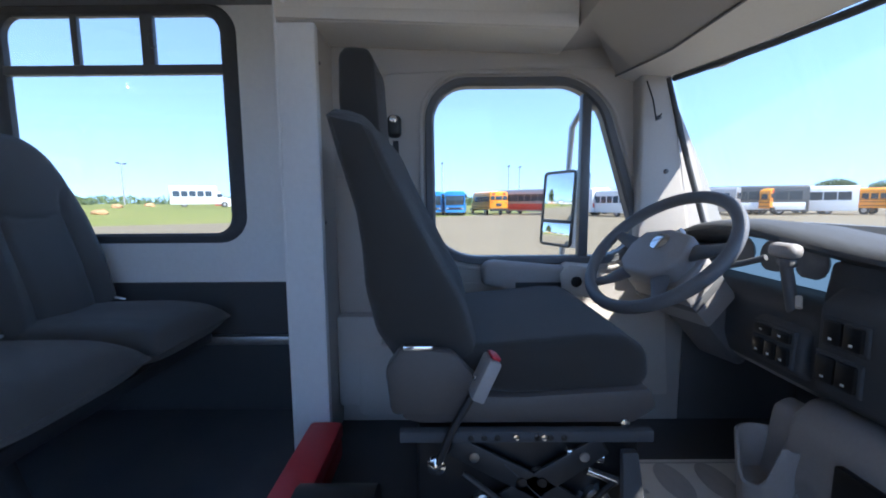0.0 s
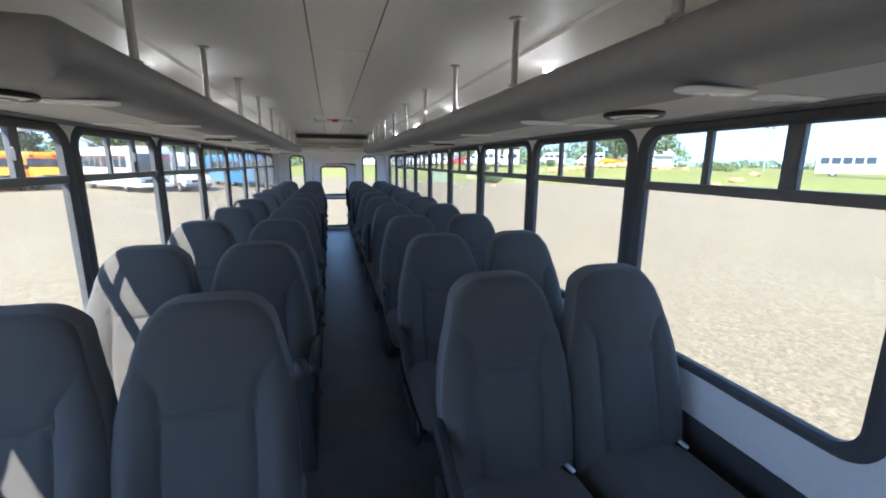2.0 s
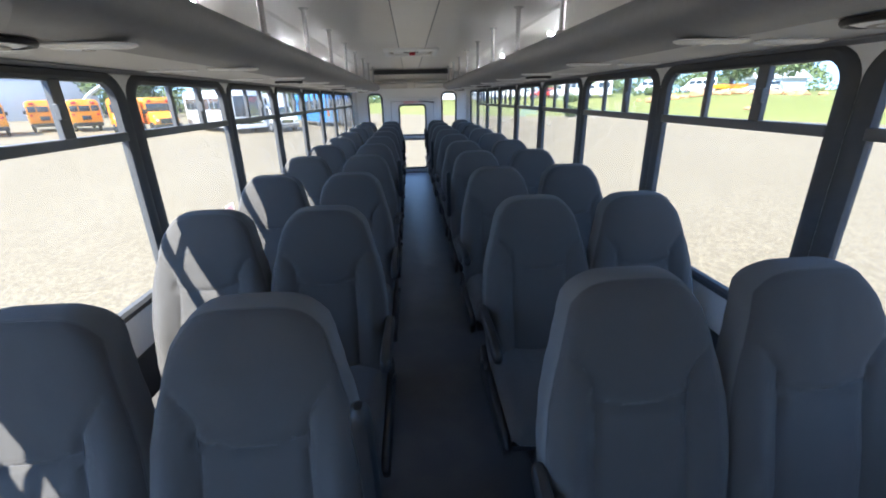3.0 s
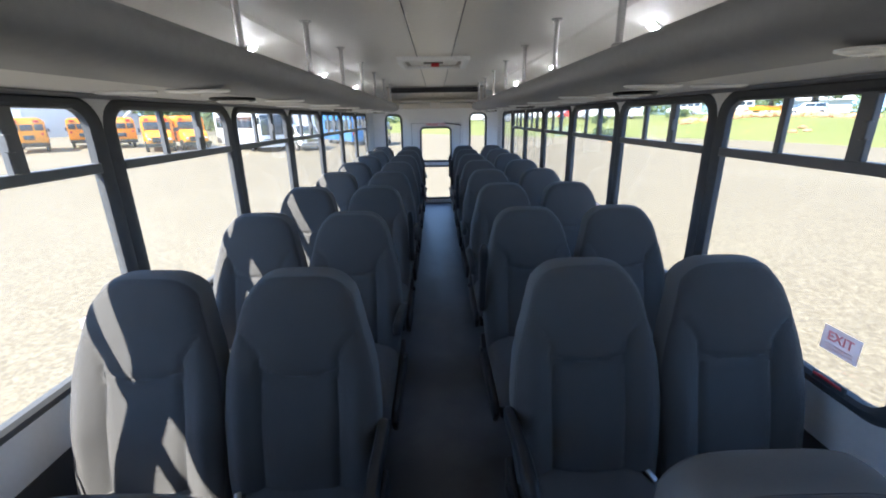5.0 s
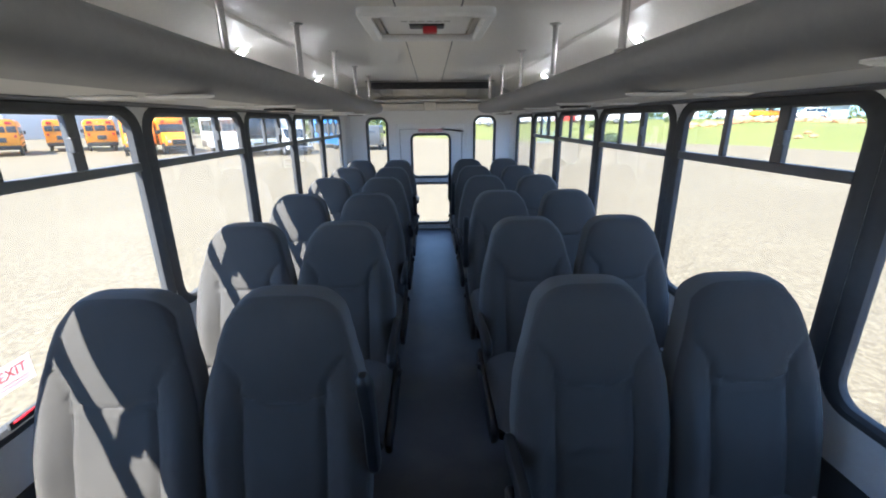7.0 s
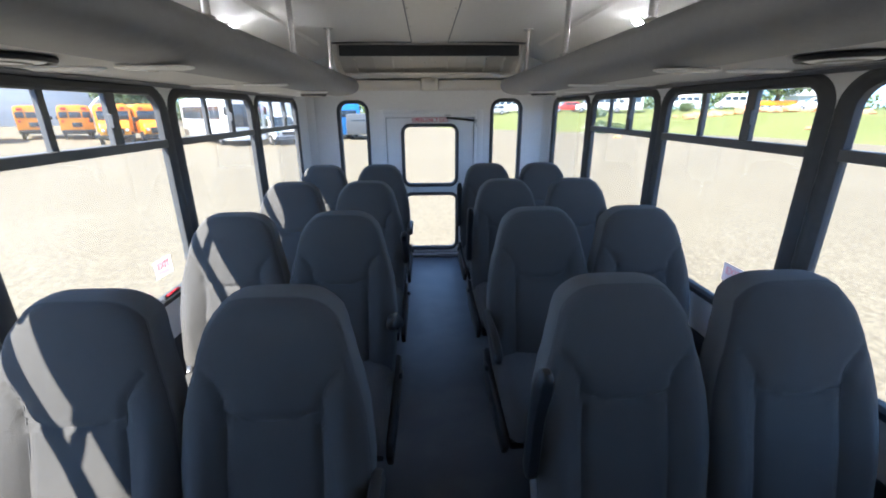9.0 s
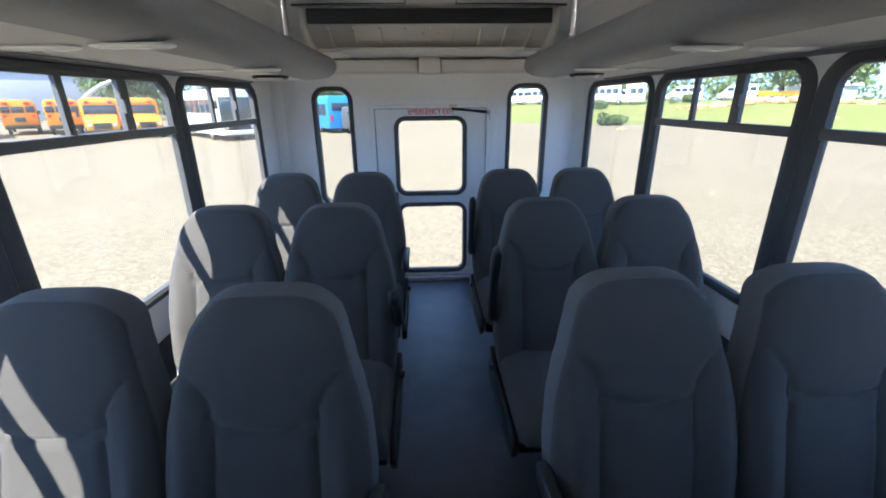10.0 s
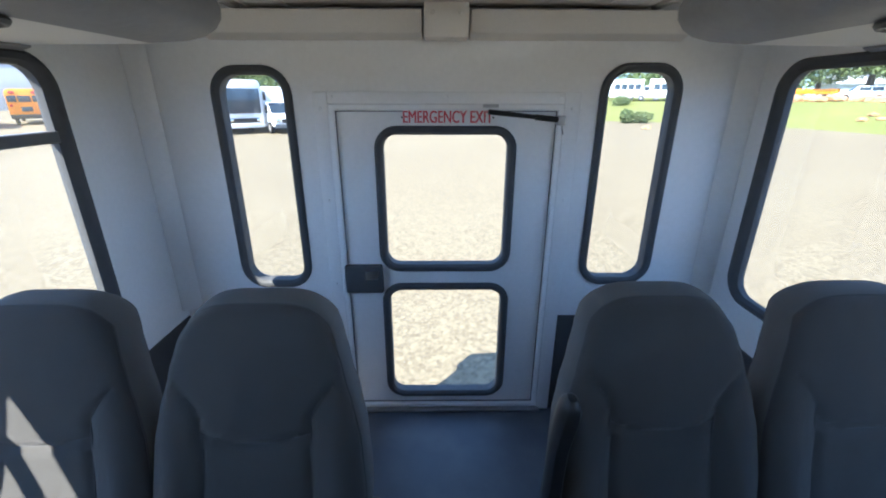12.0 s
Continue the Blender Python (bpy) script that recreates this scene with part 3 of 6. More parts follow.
for name, sx in (("trim_corner_left", -1), ("trim_corner_right", 1)):
    tagged(part(name, prism([(sx * HALF, REAR - 0.045), (sx * (HALF - 0.006), REAR - 0.045), (sx * 1.125, REAR - 0.022), (sx * 1.098, REAR - 0.003), (sx * HALF, REAR - 0.003)], SILL + 0.04, 1.70, "z", 0.012), WHITE_WALL), "white corner post trim", "trim", kind="structure")
for x0, x1, z0, z1 in ((-0.890, -0.591, 0.607, 1.509), (0.591, 0.900, 0.617, 1.520)):
    number += 1
    win = thing(f"window_{number}", 0, 0, 0, "tall narrow rear window in black rubber", "window", "rear windows", "structure")
    part("window_frame", gasket(x0 - 0.004, x1 + 0.004, z0 - 0.004, z1 + 0.004, 0.105, 0.034, on_rear, -0.014, 0.05), RUBBER, win)
    glazing("pane", pane(x0 + 0.028, x1 - 0.028, z0 + 0.028, z1 - 0.028, 0.075, on_rear, 0.025), GLASS, win)

door = thing("door_1", 0, 0, 0, "closed white emergency rear door with two windows", "door", kind="structure")
DL, DR, DT, DB = -0.458, 0.458, 1.380, FLOOR + 0.016
cells = [(DL, DR, 0.648, DT, (-0.283, 0.277, 0.680, 1.292, 0.085)), (DL, DR, DB, 0.648, (-0.281, 0.281, 0.003, 0.616, 0.085))]
leaf = part("door_leaf", pierced(cells, lambda u, v, w: (u, REAR + 0.004 + w, v), 0.045), WHITE_WALL, door)
for z0, z1, x0, x1 in ((0.680, 1.292, -0.283, 0.277), (0.003, 0.616, -0.281, 0.281)):
    part("window_rubber", gasket(x0 - 0.004, x1 + 0.004, z0 - 0.004, z1 + 0.004, 0.09, 0.034, on_rear, -0.010, 0.045), RUBBER, door, "black rubber window surround")
    glazing("door_pane", pane(x0 + 0.03, x1 - 0.03, z0 + 0.03, z1 - 0.03, 0.065, on_rear, 0.02), DOOR_GLASS, door)
part("leaf_edge", gasket(DL + 0.002, DR - 0.002, DB + 0.002, DT - 0.002, 0.006, 0.026, on_rear, -0.014, 0.003), EDGE_WHITE, door, "bright white edge strip")
part("leaf_seal", gasket(DL + 0.0275, DR - 0.0275, DB + 0.0275, DT - 0.0275, 0.004, 0.004, on_rear, -0.002, 0.003), RUBBER, door, "thin dark joint line")
latch = part("latch_box", box(-0.440, -0.276, REAR - 0.028, REAR + 0.003, 0.583, 0.713, 0.006), RUBBER, door, "black latch box")
part("latch_paddle", box(-0.350, -0.296, REAR - 0.036, REAR - 0.027, 0.650, 0.690, 0.004), STEEL, latch, "steel latch paddle")
strut = part("stay_arm", tube([(0.160, REAR - 0.028, 1.349), (0.440, REAR - 0.032, 1.320)], [0.010, 0.007], 10), BLACK, door, "black gas stay")
part("stay_rod", tube([(0.34, REAR - 0.031, 1.330), (0.446, REAR - 0.033, 1.319)], 0.011, 10), BLACK, strut)
part("stay_bracket", box(0.426, 0.454, REAR - 0.045, REAR + 0.002, 1.300, 1.335, 0.004), STEEL, door)
part("stay_hook", tube([(0.444, REAR - 0.03, 1.300), (0.450, REAR - 0.022, 1.282), (0.456, REAR - 0.014, 1.265)], 0.003, 8), STEEL, door)
part("hinge_plate", box(0.140, 0.200, REAR - 0.016, REAR + 0.002, 1.364, 1.376, 0.002), STEEL, door)
frame_bm = box(DL - 0.052, DL + 0.003, REAR - 0.010, REAR + 0.05, FLOOR, 1.420, 0.004)
box(DR - 0.003, DR + 0.058, REAR - 0.010, REAR + 0.05, FLOOR, 1.420, 0.004, 2, frame_bm)
box(DL + 0.003, DR - 0.003, REAR - 0.010, REAR + 0.05, DT - 0.003, 1.420, 0.004, 2, frame_bm)
for x, z in [(x, 1.402) for x in (-0.44, 0.0, 0.44)] + [(sx, z) for sx in (DL - 0.028, DR + 0.030) for z in (0.25, 0.62, 1.0, 1.36)]:
    lathe([(0.008, 0.0), (0.007, -0.004), (0.003, -0.005)], (x, REAR - 0.010, z), "y", 10, frame_bm)
tagged(part("door_frame_rear", frame_bm, WHITE_WALL), "white door frame with rivets", "door frame", kind="structure")
tagged(part("threshold", box(DL - 0.01, DR + 0.01, REAR - 0.03, REAR + 0.05, FLOOR, FLOOR + 0.014, 0.004), STEEL), "worn metal door threshold", "threshold", kind="structure")

sign = thing("exit_sign", 0.005, REAR - 0.0, 1.327, "white EMERGENCY EXIT sign in red capitals over the door", "sign")
for sx in (-0.178, 0.178):
    part("screw", lathe([(0.004, 0.0), (0.003, -0.003), (0.001, -0.0035)], (sx, -0.0005, 0.0), "y", 8), BLACK, sign)
part("plate", box(-0.172, 0.172, -0.0055, -0.0005, -0.030, 0.030, 0.001), WHITE_PLASTIC, sign)
for dx, dy in ((-0.0011, 0.0), (0.0011, 0.0002), (0.0, 0.0004)):
    letters("EMERGENCY EXIT", 0.064, RED_INK, sign, Matrix.Translation((dx, -0.0065 - dy, 0.0)) @ Matrix.Rotation(radians(90), 4, "X") @ Matrix.Diagonal((0.68, 1, 1, 1)))

ac = thing("air_conditioner", 0, 0, 0, "beige ceiling air conditioner with black grille over the door", "air conditioner")
part("housing", prism([(9.46, CEIL), (9.47, 1.905), (9.485, 1.822), (9.51, 1.812), (9.56, 1.79), (9.62, 1.755), (9.7, 1.728), (9.925, 1.715), (10.11, 1.712), (10.11, CEIL)], -0.72, 0.72, "x", 0.004), BEIGE, ac)
grille = part("grille_frame", box(-0.70, 0.70, 9.445, 9.472, 1.820, 1.897, 0.004), BLACK, ac, "black louvred grille")
slat = part("slat", box(-0.69, 0.69, 9.436, 9.448, -0.0025, 0.0025), SEAT_PLASTIC, grille, at=pose(0, 0, 1.830))
for k in range(1, 7):
    repeat(slat, grille, pose(0, 0, 1.830 + 0.0095 * k))
rib = part("rib", prism([(9.505, 1.800), (9.55, 1.772), (9.61, 1.738), (9.7, 1.712), (9.72, 1.72), (9.64, 1.76), (9.56, 1.80), (9.515, 1.813)], -0.0065, 0.0065, "x"), BEIGE, ac, at=pose(-0.60, 0, 0))
for x in (-0.45, -0.30, -0.15, 0.0, 0.15, 0.30, 0.45, 0.60):
    repeat(rib, ac, pose(x, 0, 0))
for sx in (-1, 1):
    part("side_cheek", prism([(9.46, 1.905), (9.475, 1.80), (9.53, 1.745), (9.62, 1.705), (9.72, 1.69), (10.105, 1.69), (10.105, 1.905)], sx * 0.722, sx * 0.750, "x", 0.008), BEIGE, ac)
    part("drain_corner", box(min(sx * 0.55, sx * 0.70), max(sx * 0.55, sx * 0.70), 9.66, 10.095, 1.695, 1.716, 0.006), BEIGE, ac)
    part("screw", lathe([(0.007, 0), (0.006, -0.004), (0.002, -0.005)], (sx * 0.045, 9.555, 1.785), seg=10), CHROME, ac)
part("drip_ledge", box(-0.585, 0.585, 9.58, 10.115, 1.700, 1.712, 0.004), BEIGE, ac)
valance = thing("rear_valance", 0, 0, 0, "beige trim band over the rear door with centre bracket", "trim band")
for x0, x1 in ((-0.86, -0.087), (0.082, 0.86)):
    part("trim_panel", prism([(REAR - 0.10, 1.680), (REAR - 0.06, 1.612), (REAR - 0.012, 1.594), (REAR - 0.003, 1.599), (REAR - 0.003, 1.690)], x0, x1, "x", 0.004), BEIGE, valance)
bracket = part("centre_bracket", box(-0.079, 0.074, REAR - 0.108, REAR - 0.004, 1.593, 1.712, 0.006), BEIGE, valance)
for x in (-0.052, 0.047):
    part("bolt", lathe([(0.010, 0.0), (0.009, -0.005), (0.004, -0.007)], (x, REAR - 0.108, 1.672), "y", 10), BEIGE, bracket)

# seat rails on the side walls
for sx in (1, -1):
    rail = thing("seat_rail", 0, 0, 0, "grey metal seat track along the lower wall", "seat rail", "seat rails")
    part("track", box(min(sx * 1.128, sx * 1.165), max(sx * 1.128, sx * 1.165), 1.12 if sx > 0 else 1.3, REAR - 0.02, 0.215, 0.250, 0.005), STEEL, rail)


# ---- passenger seats ----
def half_width(v):
    keys = ((0.0, 0.204), (0.18, 0.216), (0.42, 0.221), (0.58, 0.212), (0.68, 0.198), (0.78, 0.179), (0.88, 0.163), (1.0, 0.146))
    for (a, p), (b, q) in zip(keys, keys[1:]):
        if v <= b:
            t = (v - a) / (b - a)
            t = t * t * (3 - 2 * t) * 0.4 + t * 0.6
            return p + (q - p) * t
    return keys[-1][1]


SEAT_LOW, SEAT_TALL = 0.35, 0.657


def seam_side(v):
    """Where the side seam runs at height v, from the middle."""
    return 0.112 - 0.004 * math.sin(math.pi * min(1.0, v / 0.65)) if v < 0.65 else 0.112 + 0.058 * ((v - 0.65) / 0.13) ** 1.8


def seam_cross(x):
    return 0.618 - 0.032 * (1 - min(1.0, (x / 0.112) ** 2))


def back_point(u, v, front):
    """A point of the backrest: u across from -1 to 1, v up from 0 to 1."""
    x = u * half_width(v)
    round_top = max(0.0, (v - 0.80) / 0.20)
    z = SEAT_LOW + SEAT_TALL * v - 0.050 * round_top ** 2 * abs(u) ** 4.3
    edge = max(0.0, 1 - abs(u) ** 10) ** 0.5 * max(0.0, 1 - v ** 26) ** 0.5 * min(1.0, 0.35 + v * 12)
    y = 0.155 * v + 0.03 * v * v
    if not front:
        return Vector((x, y + 0.046 + 0.020 * edge, z))
    bolster = math.exp(-((abs(x) - 0.172) / 0.040) ** 2) * max(0.0, 1 - abs(v - 0.36) / 0.5)
    head = math.exp(-((v - 0.80) / 0.16) ** 2) * max(0.0, 1 - (x / 0.19) ** 2)
    lumbar = math.exp(-((v - 0.22) / 0.18) ** 2) * max(0.0, 1 - (x / 0.12) ** 2)
    groove = 0.0
    if v < 0.78:
        groove += math.exp(-((abs(x) - seam_side(v)) / 0.008) ** 2)
    if abs(x) < 0.118:
        groove += math.exp(-((v - seam_cross(x)) * SEAT_TALL / 0.008) ** 2)
    slack = 0.0016 * noise.noise((x * 11, v * 6.0, 1.3)) + 0.0010 * noise.noise((x * 30, v * 14.0, 5.1))
    d = 0.016 + 0.030 * bolster + 0.014 * head + 0.012 * lumbar + slack - 0.009 * min(1.0, groove)
    return Vector((x, y - 0.024 - d * edge, z))


NU, NV = 44, 56
ACROSS = [math.sin((2 * i / NU - 1) * math.pi / 2 * 0.92) / math.sin(math.pi / 2 * 0.92) for i in range(NU + 1)]


def skin_point(i, j, front):
    return back_point(ACROSS[i], 1 - (1 - j / NV) ** 1.15, front)


def backrest_mesh():
    """Front and back skins; a band is sewn between their rims."""
    bm = bmesh.new()
    fr, bk = [[[bm.verts.new(skin_point(i, j, side)) for i in range(NU + 1)] for j in range(NV + 1)] for side in (True, False)]
    for j in range(NV):
        for i in range(NU):
            bm.faces.new((fr[j][i], fr[j][i + 1], fr[j + 1][i + 1], fr[j + 1][i]))
            bm.faces.new((bk[j][i], bk[j + 1][i], bk[j + 1][i + 1], bk[j][i + 1]))
    return bm


def band_mesh():
    """The boxed band round the sides and top of a backrest."""
    bm = bmesh.new()
    loop = [(j, 0) for j in range(NV)] + [(NV, i) for i in range(NU)] + [(j, NU) for j in range(NV, -1, -1)]
    rings = []
    for k in (0.0, 0.08, 0.3, 0.5, 0.7, 0.92, 1.0):
        swell = (0.006 * (1 - (2 * k - 1) ** 4) + 0.002) if 0 < k < 1 else 0.0
        ring = []
        for j, i in loop:
            out = Vector(((i == NU) - (i == 0), 0, (j == NV) * 0.8)).normalized()
            ring.append(bm.verts.new(skin_point(i, j, True).lerp(skin_point(i, j, False), k) + out * swell))
        rings.append(ring)
    for q, s in zip(rings, rings[1:]):
        for k in range(len(loop) - 1):
            bm.faces.new((q[k], q[k + 1], s[k + 1], s[k]))
    return bm


def cushion_mesh(nu=20, nv=20):
    """A seat cushion with a low middle and a rounded front."""
    bm = bmesh.new()

    def pt(u, v, top):
        x, y = 0.212 * u, 0.05 - 0.50 * v
        e = max(0.0, 1 - abs(u) ** 4) ** 0.45 * max(0.0, 1 - v ** 6) ** 0.5 * max(0.0, 1 - (1 - v) ** 20) ** 0.5
        dip = 0.018 * math.exp(-(u / 0.55) ** 2) * math.exp(-((v - 0.45) / 0.4) ** 2)
        seam = 0.006 * math.exp(-((abs(x) - 0.13) / 0.009) ** 2)
        return (x, y, 0.345 + (0.086 + 0.012 * v - dip - seam) * e) if top else (x, y, 0.345 - 0.07 * e)

    tp = [[bm.verts.new(pt(2 * i / nu - 1, j / nv, True)) for i in range(nu + 1)] for j in range(nv + 1)]
    lo = [[tp[j][i] if i in (0, nu) or j in (0, nv) else bm.verts.new(pt(2 * i / nu - 1, j / nv, False)) for i in range(nu + 1)] for j in range(nv + 1)]
    for j in range(nv):
        for i in range(nu):
            bm.faces.new((tp[j][i], tp[j][i + 1], tp[j + 1][i + 1], tp[j + 1][i]))
            q = [lo[j][i], lo[j + 1][i], lo[j + 1][i + 1], lo[j][i + 1]]
            if len(set(q)) == 4:
                bm.faces.new(q)
    return bm


def seam_curves(lift=0.0012):
    bm = bmesh.new()
    for sx in (-1, 1):
        pts = []
        for k in range(22):
            v = 0.05 + 0.72 * k / 21
            u = max(-1.0, min(1.0, sx * seam_side(v) / half_width(v)))
            pts.append(back_point(u, v, True) - Vector((0, lift, 0)))
        tube(pts, 0.0016, 5, bm=bm)
    rim = [(-1.0, 0.04 + 0.95 * k / 24) for k in range(25)]
    rim = rim + [(-1.0 + 2.0 * k / 14, 1.0) for k in range(1, 14)] + [(-u, v) for u, v in rim[::-1]]
    tube([back_point(u, v, True) for u, v in rim], 0.0016, 5, bm=bm)
    pts = []
    for k in range(13):
        x = -0.110 + 0.220 * k / 12
        v = seam_cross(x)
        pts.append(back_point(x / half_width(v), v, True) - Vector((0, lift, 0)))
    tube(pts, 0.0016, 5, bm=bm)
    return bm


def armrest_mesh():
    """A padded arm, hinged at its origin, reaching along -y."""
    bm = bmesh.new()
    n = 12
    prof = [(0.024 * math.copysign(abs(math.cos(a)) ** 0.7, math.cos(a)), 0.026 * math.copysign(abs(math.sin(a)) ** 0.7, math.sin(a))) for a in (2 * math.pi * k / n for k in range(n))]
    rings = []
    for y, s in ((0.034, 0.45), (0.026, 0.80), (0.010, 0.98), (-0.03, 1.0), (-0.10, 0.96), (-0.17, 0.98), (-0.23, 1.06), (-0.275, 1.08), (-0.300, 0.98), (-0.315, 0.75), (-0.322, 0.40)):
        rings.append([bm.verts.new((x * 0.80 * s, y, z * s - 0.22 * max(0.0, -0.06 - y) ** 2 + 0.010 * math.exp(-((y + 0.17) / 0.08) ** 2))) for x, z in prof])
    for q, s in zip(rings, rings[1:]):
        for i in range(n):
            bm.faces.new((q[i], q[(i + 1) % n], s[(i + 1) % n], s[i]))
    bm.faces.new(rings[0])
    bm.faces.new(rings[-1][::-1])
    return bm


def double_seat(side, arm_turn, like=None):
    """A pair of seats on one frame. side: +1 or -1, the wall that it stands by. arm_turn: degrees by which the aisle arm is raised."""
    s = thing("double_bus_seat", 0, 0, 0, "pair of dark charcoal fabric high-back bus seats on one frame", "bus seat", "passenger seats")
    share = {c.name.split(".")[0]: c for c in like.children_recursive} if like else {}

    def piece(name, maker, mat, parent, m=None, label=""):
        if name in share:
            o = repeat(share[name], parent, m or Matrix())
            return tagged(o, label)
        o = part(name, maker(), mat, parent, label, at=m)
        share[name] = o
        return o

    for k, x in ((0, -0.221), (1, 0.221)):
        b = piece("backrest", backrest_mesh, FABRIC, s, pose(x, 0, 0))
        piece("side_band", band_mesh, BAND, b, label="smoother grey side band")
        piece("seam", seam_curves, SEAM, b)
        piece("seat_cushion", cushion_mesh, FABRIC, s, pose(x, 0, 0))
        piece("buckle", lambda: box(-0.009, 0.009, -0.018, 0.016, 0.0, 0.008, 0.003), STEEL, s, pose(x + 0.17 * side, -0.055, 0.424, 20, 0, 25), "small steel seat belt buckle")
        piece("belt_strap", lambda: box(-0.016, 0.016, -0.01, 0.08, 0.0, 0.003, 0.001), SEAT_PLASTIC, s, pose(x + 0.17 * side, -0.045, 0.420, -10, 0, 10), "black seat belt webbing")
    aisle = -side
    piece("seat_frame", lambda: box(-0.42, 0.42, -0.38, 0.02, 0.245, 0.285, 0.008), SEAT_PLASTIC, s)
    for y in (-0.30, -0.06):
        piece("cross_bar", lambda: box(-0.44, 0.44, -0.02, 0.02, 0.215, 0.25, 0.006), STEEL, s, pose(side * 0.04, y, 0))
    leg = piece("leg", lambda: prism([(-0.36, FLOOR), (0.02, FLOOR), (-0.02, 0.0), (-0.10, 0.22), (-0.26, 0.22), (-0.33, 0.0)], -0.02, 0.02, "x", 0.006), SEAT_PLASTIC, s, pose(aisle * 0.25, 0, 0))
    piece("side_cover", lambda: prism([(-0.40, 0.25), (-0.43, 0.31), (-0.40, 0.345), (-0.02, 0.36), (0.06, 0.40), (0.09, 0.36), (0.06, 0.24)], -0.012, 0.012, "x", 0.008), SEAT_PLASTIC, s, pose(aisle * 0.445, 0, 0), "black plastic side cover")
    lever = piece("recline_lever", lambda: box(-0.008, 0.008, -0.08, 0.0, -0.012, 0.012, 0.005), SEAT_PLASTIC, s, pose(aisle * 0.465, -0.02, 0.36, -25, 0, 0))
    piece("arm_post", lambda: lathe([(0.024, -0.02), (0.026, -0.014), (0.026, 0.014), (0.020, 0.02)], axis="x", seg=16), SEAT_PLASTIC, s, pose(aisle * 0.442, 0.045, 0.56))
    piece("armrest", armrest_mesh, SEAT_PLASTIC, s, pose(aisle * 0.456, 0.03, 0.575, -arm_turn, 0, 0), "black padded armrest")
    return s


ROWS = 10
right_arms = (-25, 0, 8, 84, 0, 4, 82, 0, 78, 84)
left_arms = (84, 5, 0, 12, 80, 0, 4, 30, 45, 6)
made = None
for k in range(ROWS):
    for side, arms, step in ((1, right_arms, 0.7945), (-1, left_arms, 0.796)):
        s = double_seat(side, arms[k], made)
        made = made or s
        turn = random.uniform(-0.5, 0.5)
        s.matrix_basis = pose(side * 0.645 + 0.020, (1.915 if side > 0 else 1.870) + step * k, 0, 0, 0, turn)

# exit stickers and red release handles on the emergency windows
for put, sx, y in ((on_left, -1, 3.33), (on_left, -1, 3.80), (on_left, -1, 5.21), (on_left, -1, 7.62), (on_right, 1, 3.555), (on_right, 1, 5.46), (on_right, 1, 7.40), (on_right, 1, 7.82)):
    st = thing("exit_sticker", *put(y, 0.785, 0.008), "small white EXIT sticker in red on the glass", "sticker", "exit stickers", rz=-90 * sx)
    m = Matrix.Rotation(radians(90), 4, "X")
    part("sheet", box(-0.058, 0.058, -0.001, 0.001, -0.038, 0.038), STICKER, st)
    letters("EXIT", 0.040, RED_FILM, st, Matrix.Translation((0, -0.0026, 0.010)) @ m, bold=0.0005)
    for z in (-0.016, -0.026):
        part("small_print", box(-0.044, 0.044, -0.0026, -0.0018, z - 0.003, z + 0.003), PALE_FILM, st)
    if sx < 0 and y != 3.80 or y in (3.555, 7.40):
        h = thing("release_handle", *put(y - 0.02, 0.672, -0.014), "red emergency window release handle at the sill", "release handle", "window releases", rz=-90 * sx)
        part("grip", tube([(-0.040, 0, 0.0), (-0.034, -0.016, 0.010), (0.0, -0.022, 0.016), (0.034, -0.016, 0.010), (0.040, 0, 0.0)], 0.0045, 8), RED, h)
        part("base_plate", box(-0.052, 0.052, -0.004, 0.006, -0.014, 0.010, 0.003), RUBBER, h)


# ---- the cab ----
tagged(part("floor_cab", box(-0.15, 1.0, -0.62, FRONT + 0.04, FLOOR - 0.01, -0.002), DASH), "dark rubber cab floor", "floor", kind="structure")
tagged(part("floor_steps", box(-HALF, -0.15, -0.62, FRONT - 0.1, -0.62, -0.56), VINYL), "dark entry step well floor", "floor", kind="structure")
tagged(part("step_riser", box(-0.16, -0.15, -0.62, FRONT - 0.1, -0.56, -0.06), VINYL), "dark entry step riser", "step", kind="structure")
tagged(part("step_riser_rear", box(-HALF, -0.15, FRONT - 0.1, FRONT - 0.08, -0.56, FLOOR - 0.01), VINYL), "dark entry step riser", "step", kind="structure")
cells = [(-0.45, 1.05, -0.62, 1.90, (0.16, 0.97, -0.55, 1.56, 0.06))]
tagged(part("wall_entry", pierced(cells, on_left, WALL), WHITE_WALL), "white wall round the entry doorway", "wall", kind="structure")
tagged(part("wainscot_entry", box(-HALF - WALL, -HALF, 1.05, 1.056, -0.6, 1.72), WHITE_WALL), "white wall edge by the entry", "wall", kind="structure")
tagged(part("firewall", box(-HALF, 1.0, -0.66, -0.62, -0.62, 0.70), CAB_DARK), "dark cab bulkhead below the windscreen", "wall", kind="structure")

tagged(part("cowl_side", box(0.945, 1.0, -0.66, -0.205, -0.06, 0.60), CAB_DARK), "dark cowl side lining by the pedals", "wall", kind="structure")
# partition and overhead cabinet
post = thing("partition_post", 0, 0, 0, "white partition post between cab and passenger seats", "post")
part("post_body", box(0.757, 0.790, 0.995, 1.108, 0.0, 1.288, 0.008), WHITE_WALL, post)
part("post_cap", box(0.757, 0.86, 1.103, 1.113, 0.0, 1.90, 0.003), WHITE_WALL, post)
for z in (0.72, 1.19):
    part("screw", lathe([(0.006, 0.0), (0.005, -0.003), (0.002, -0.004)], (0.806, 1.000, z), "y", 10), CAB_DARK, post)
tagged(part("partition_wall", box(0.790, HALF + 0.05, 1.045, 1.108, 0.0, 1.90), WHITE_WALL), "white partition wall behind the driver", "wall", kind="structure")
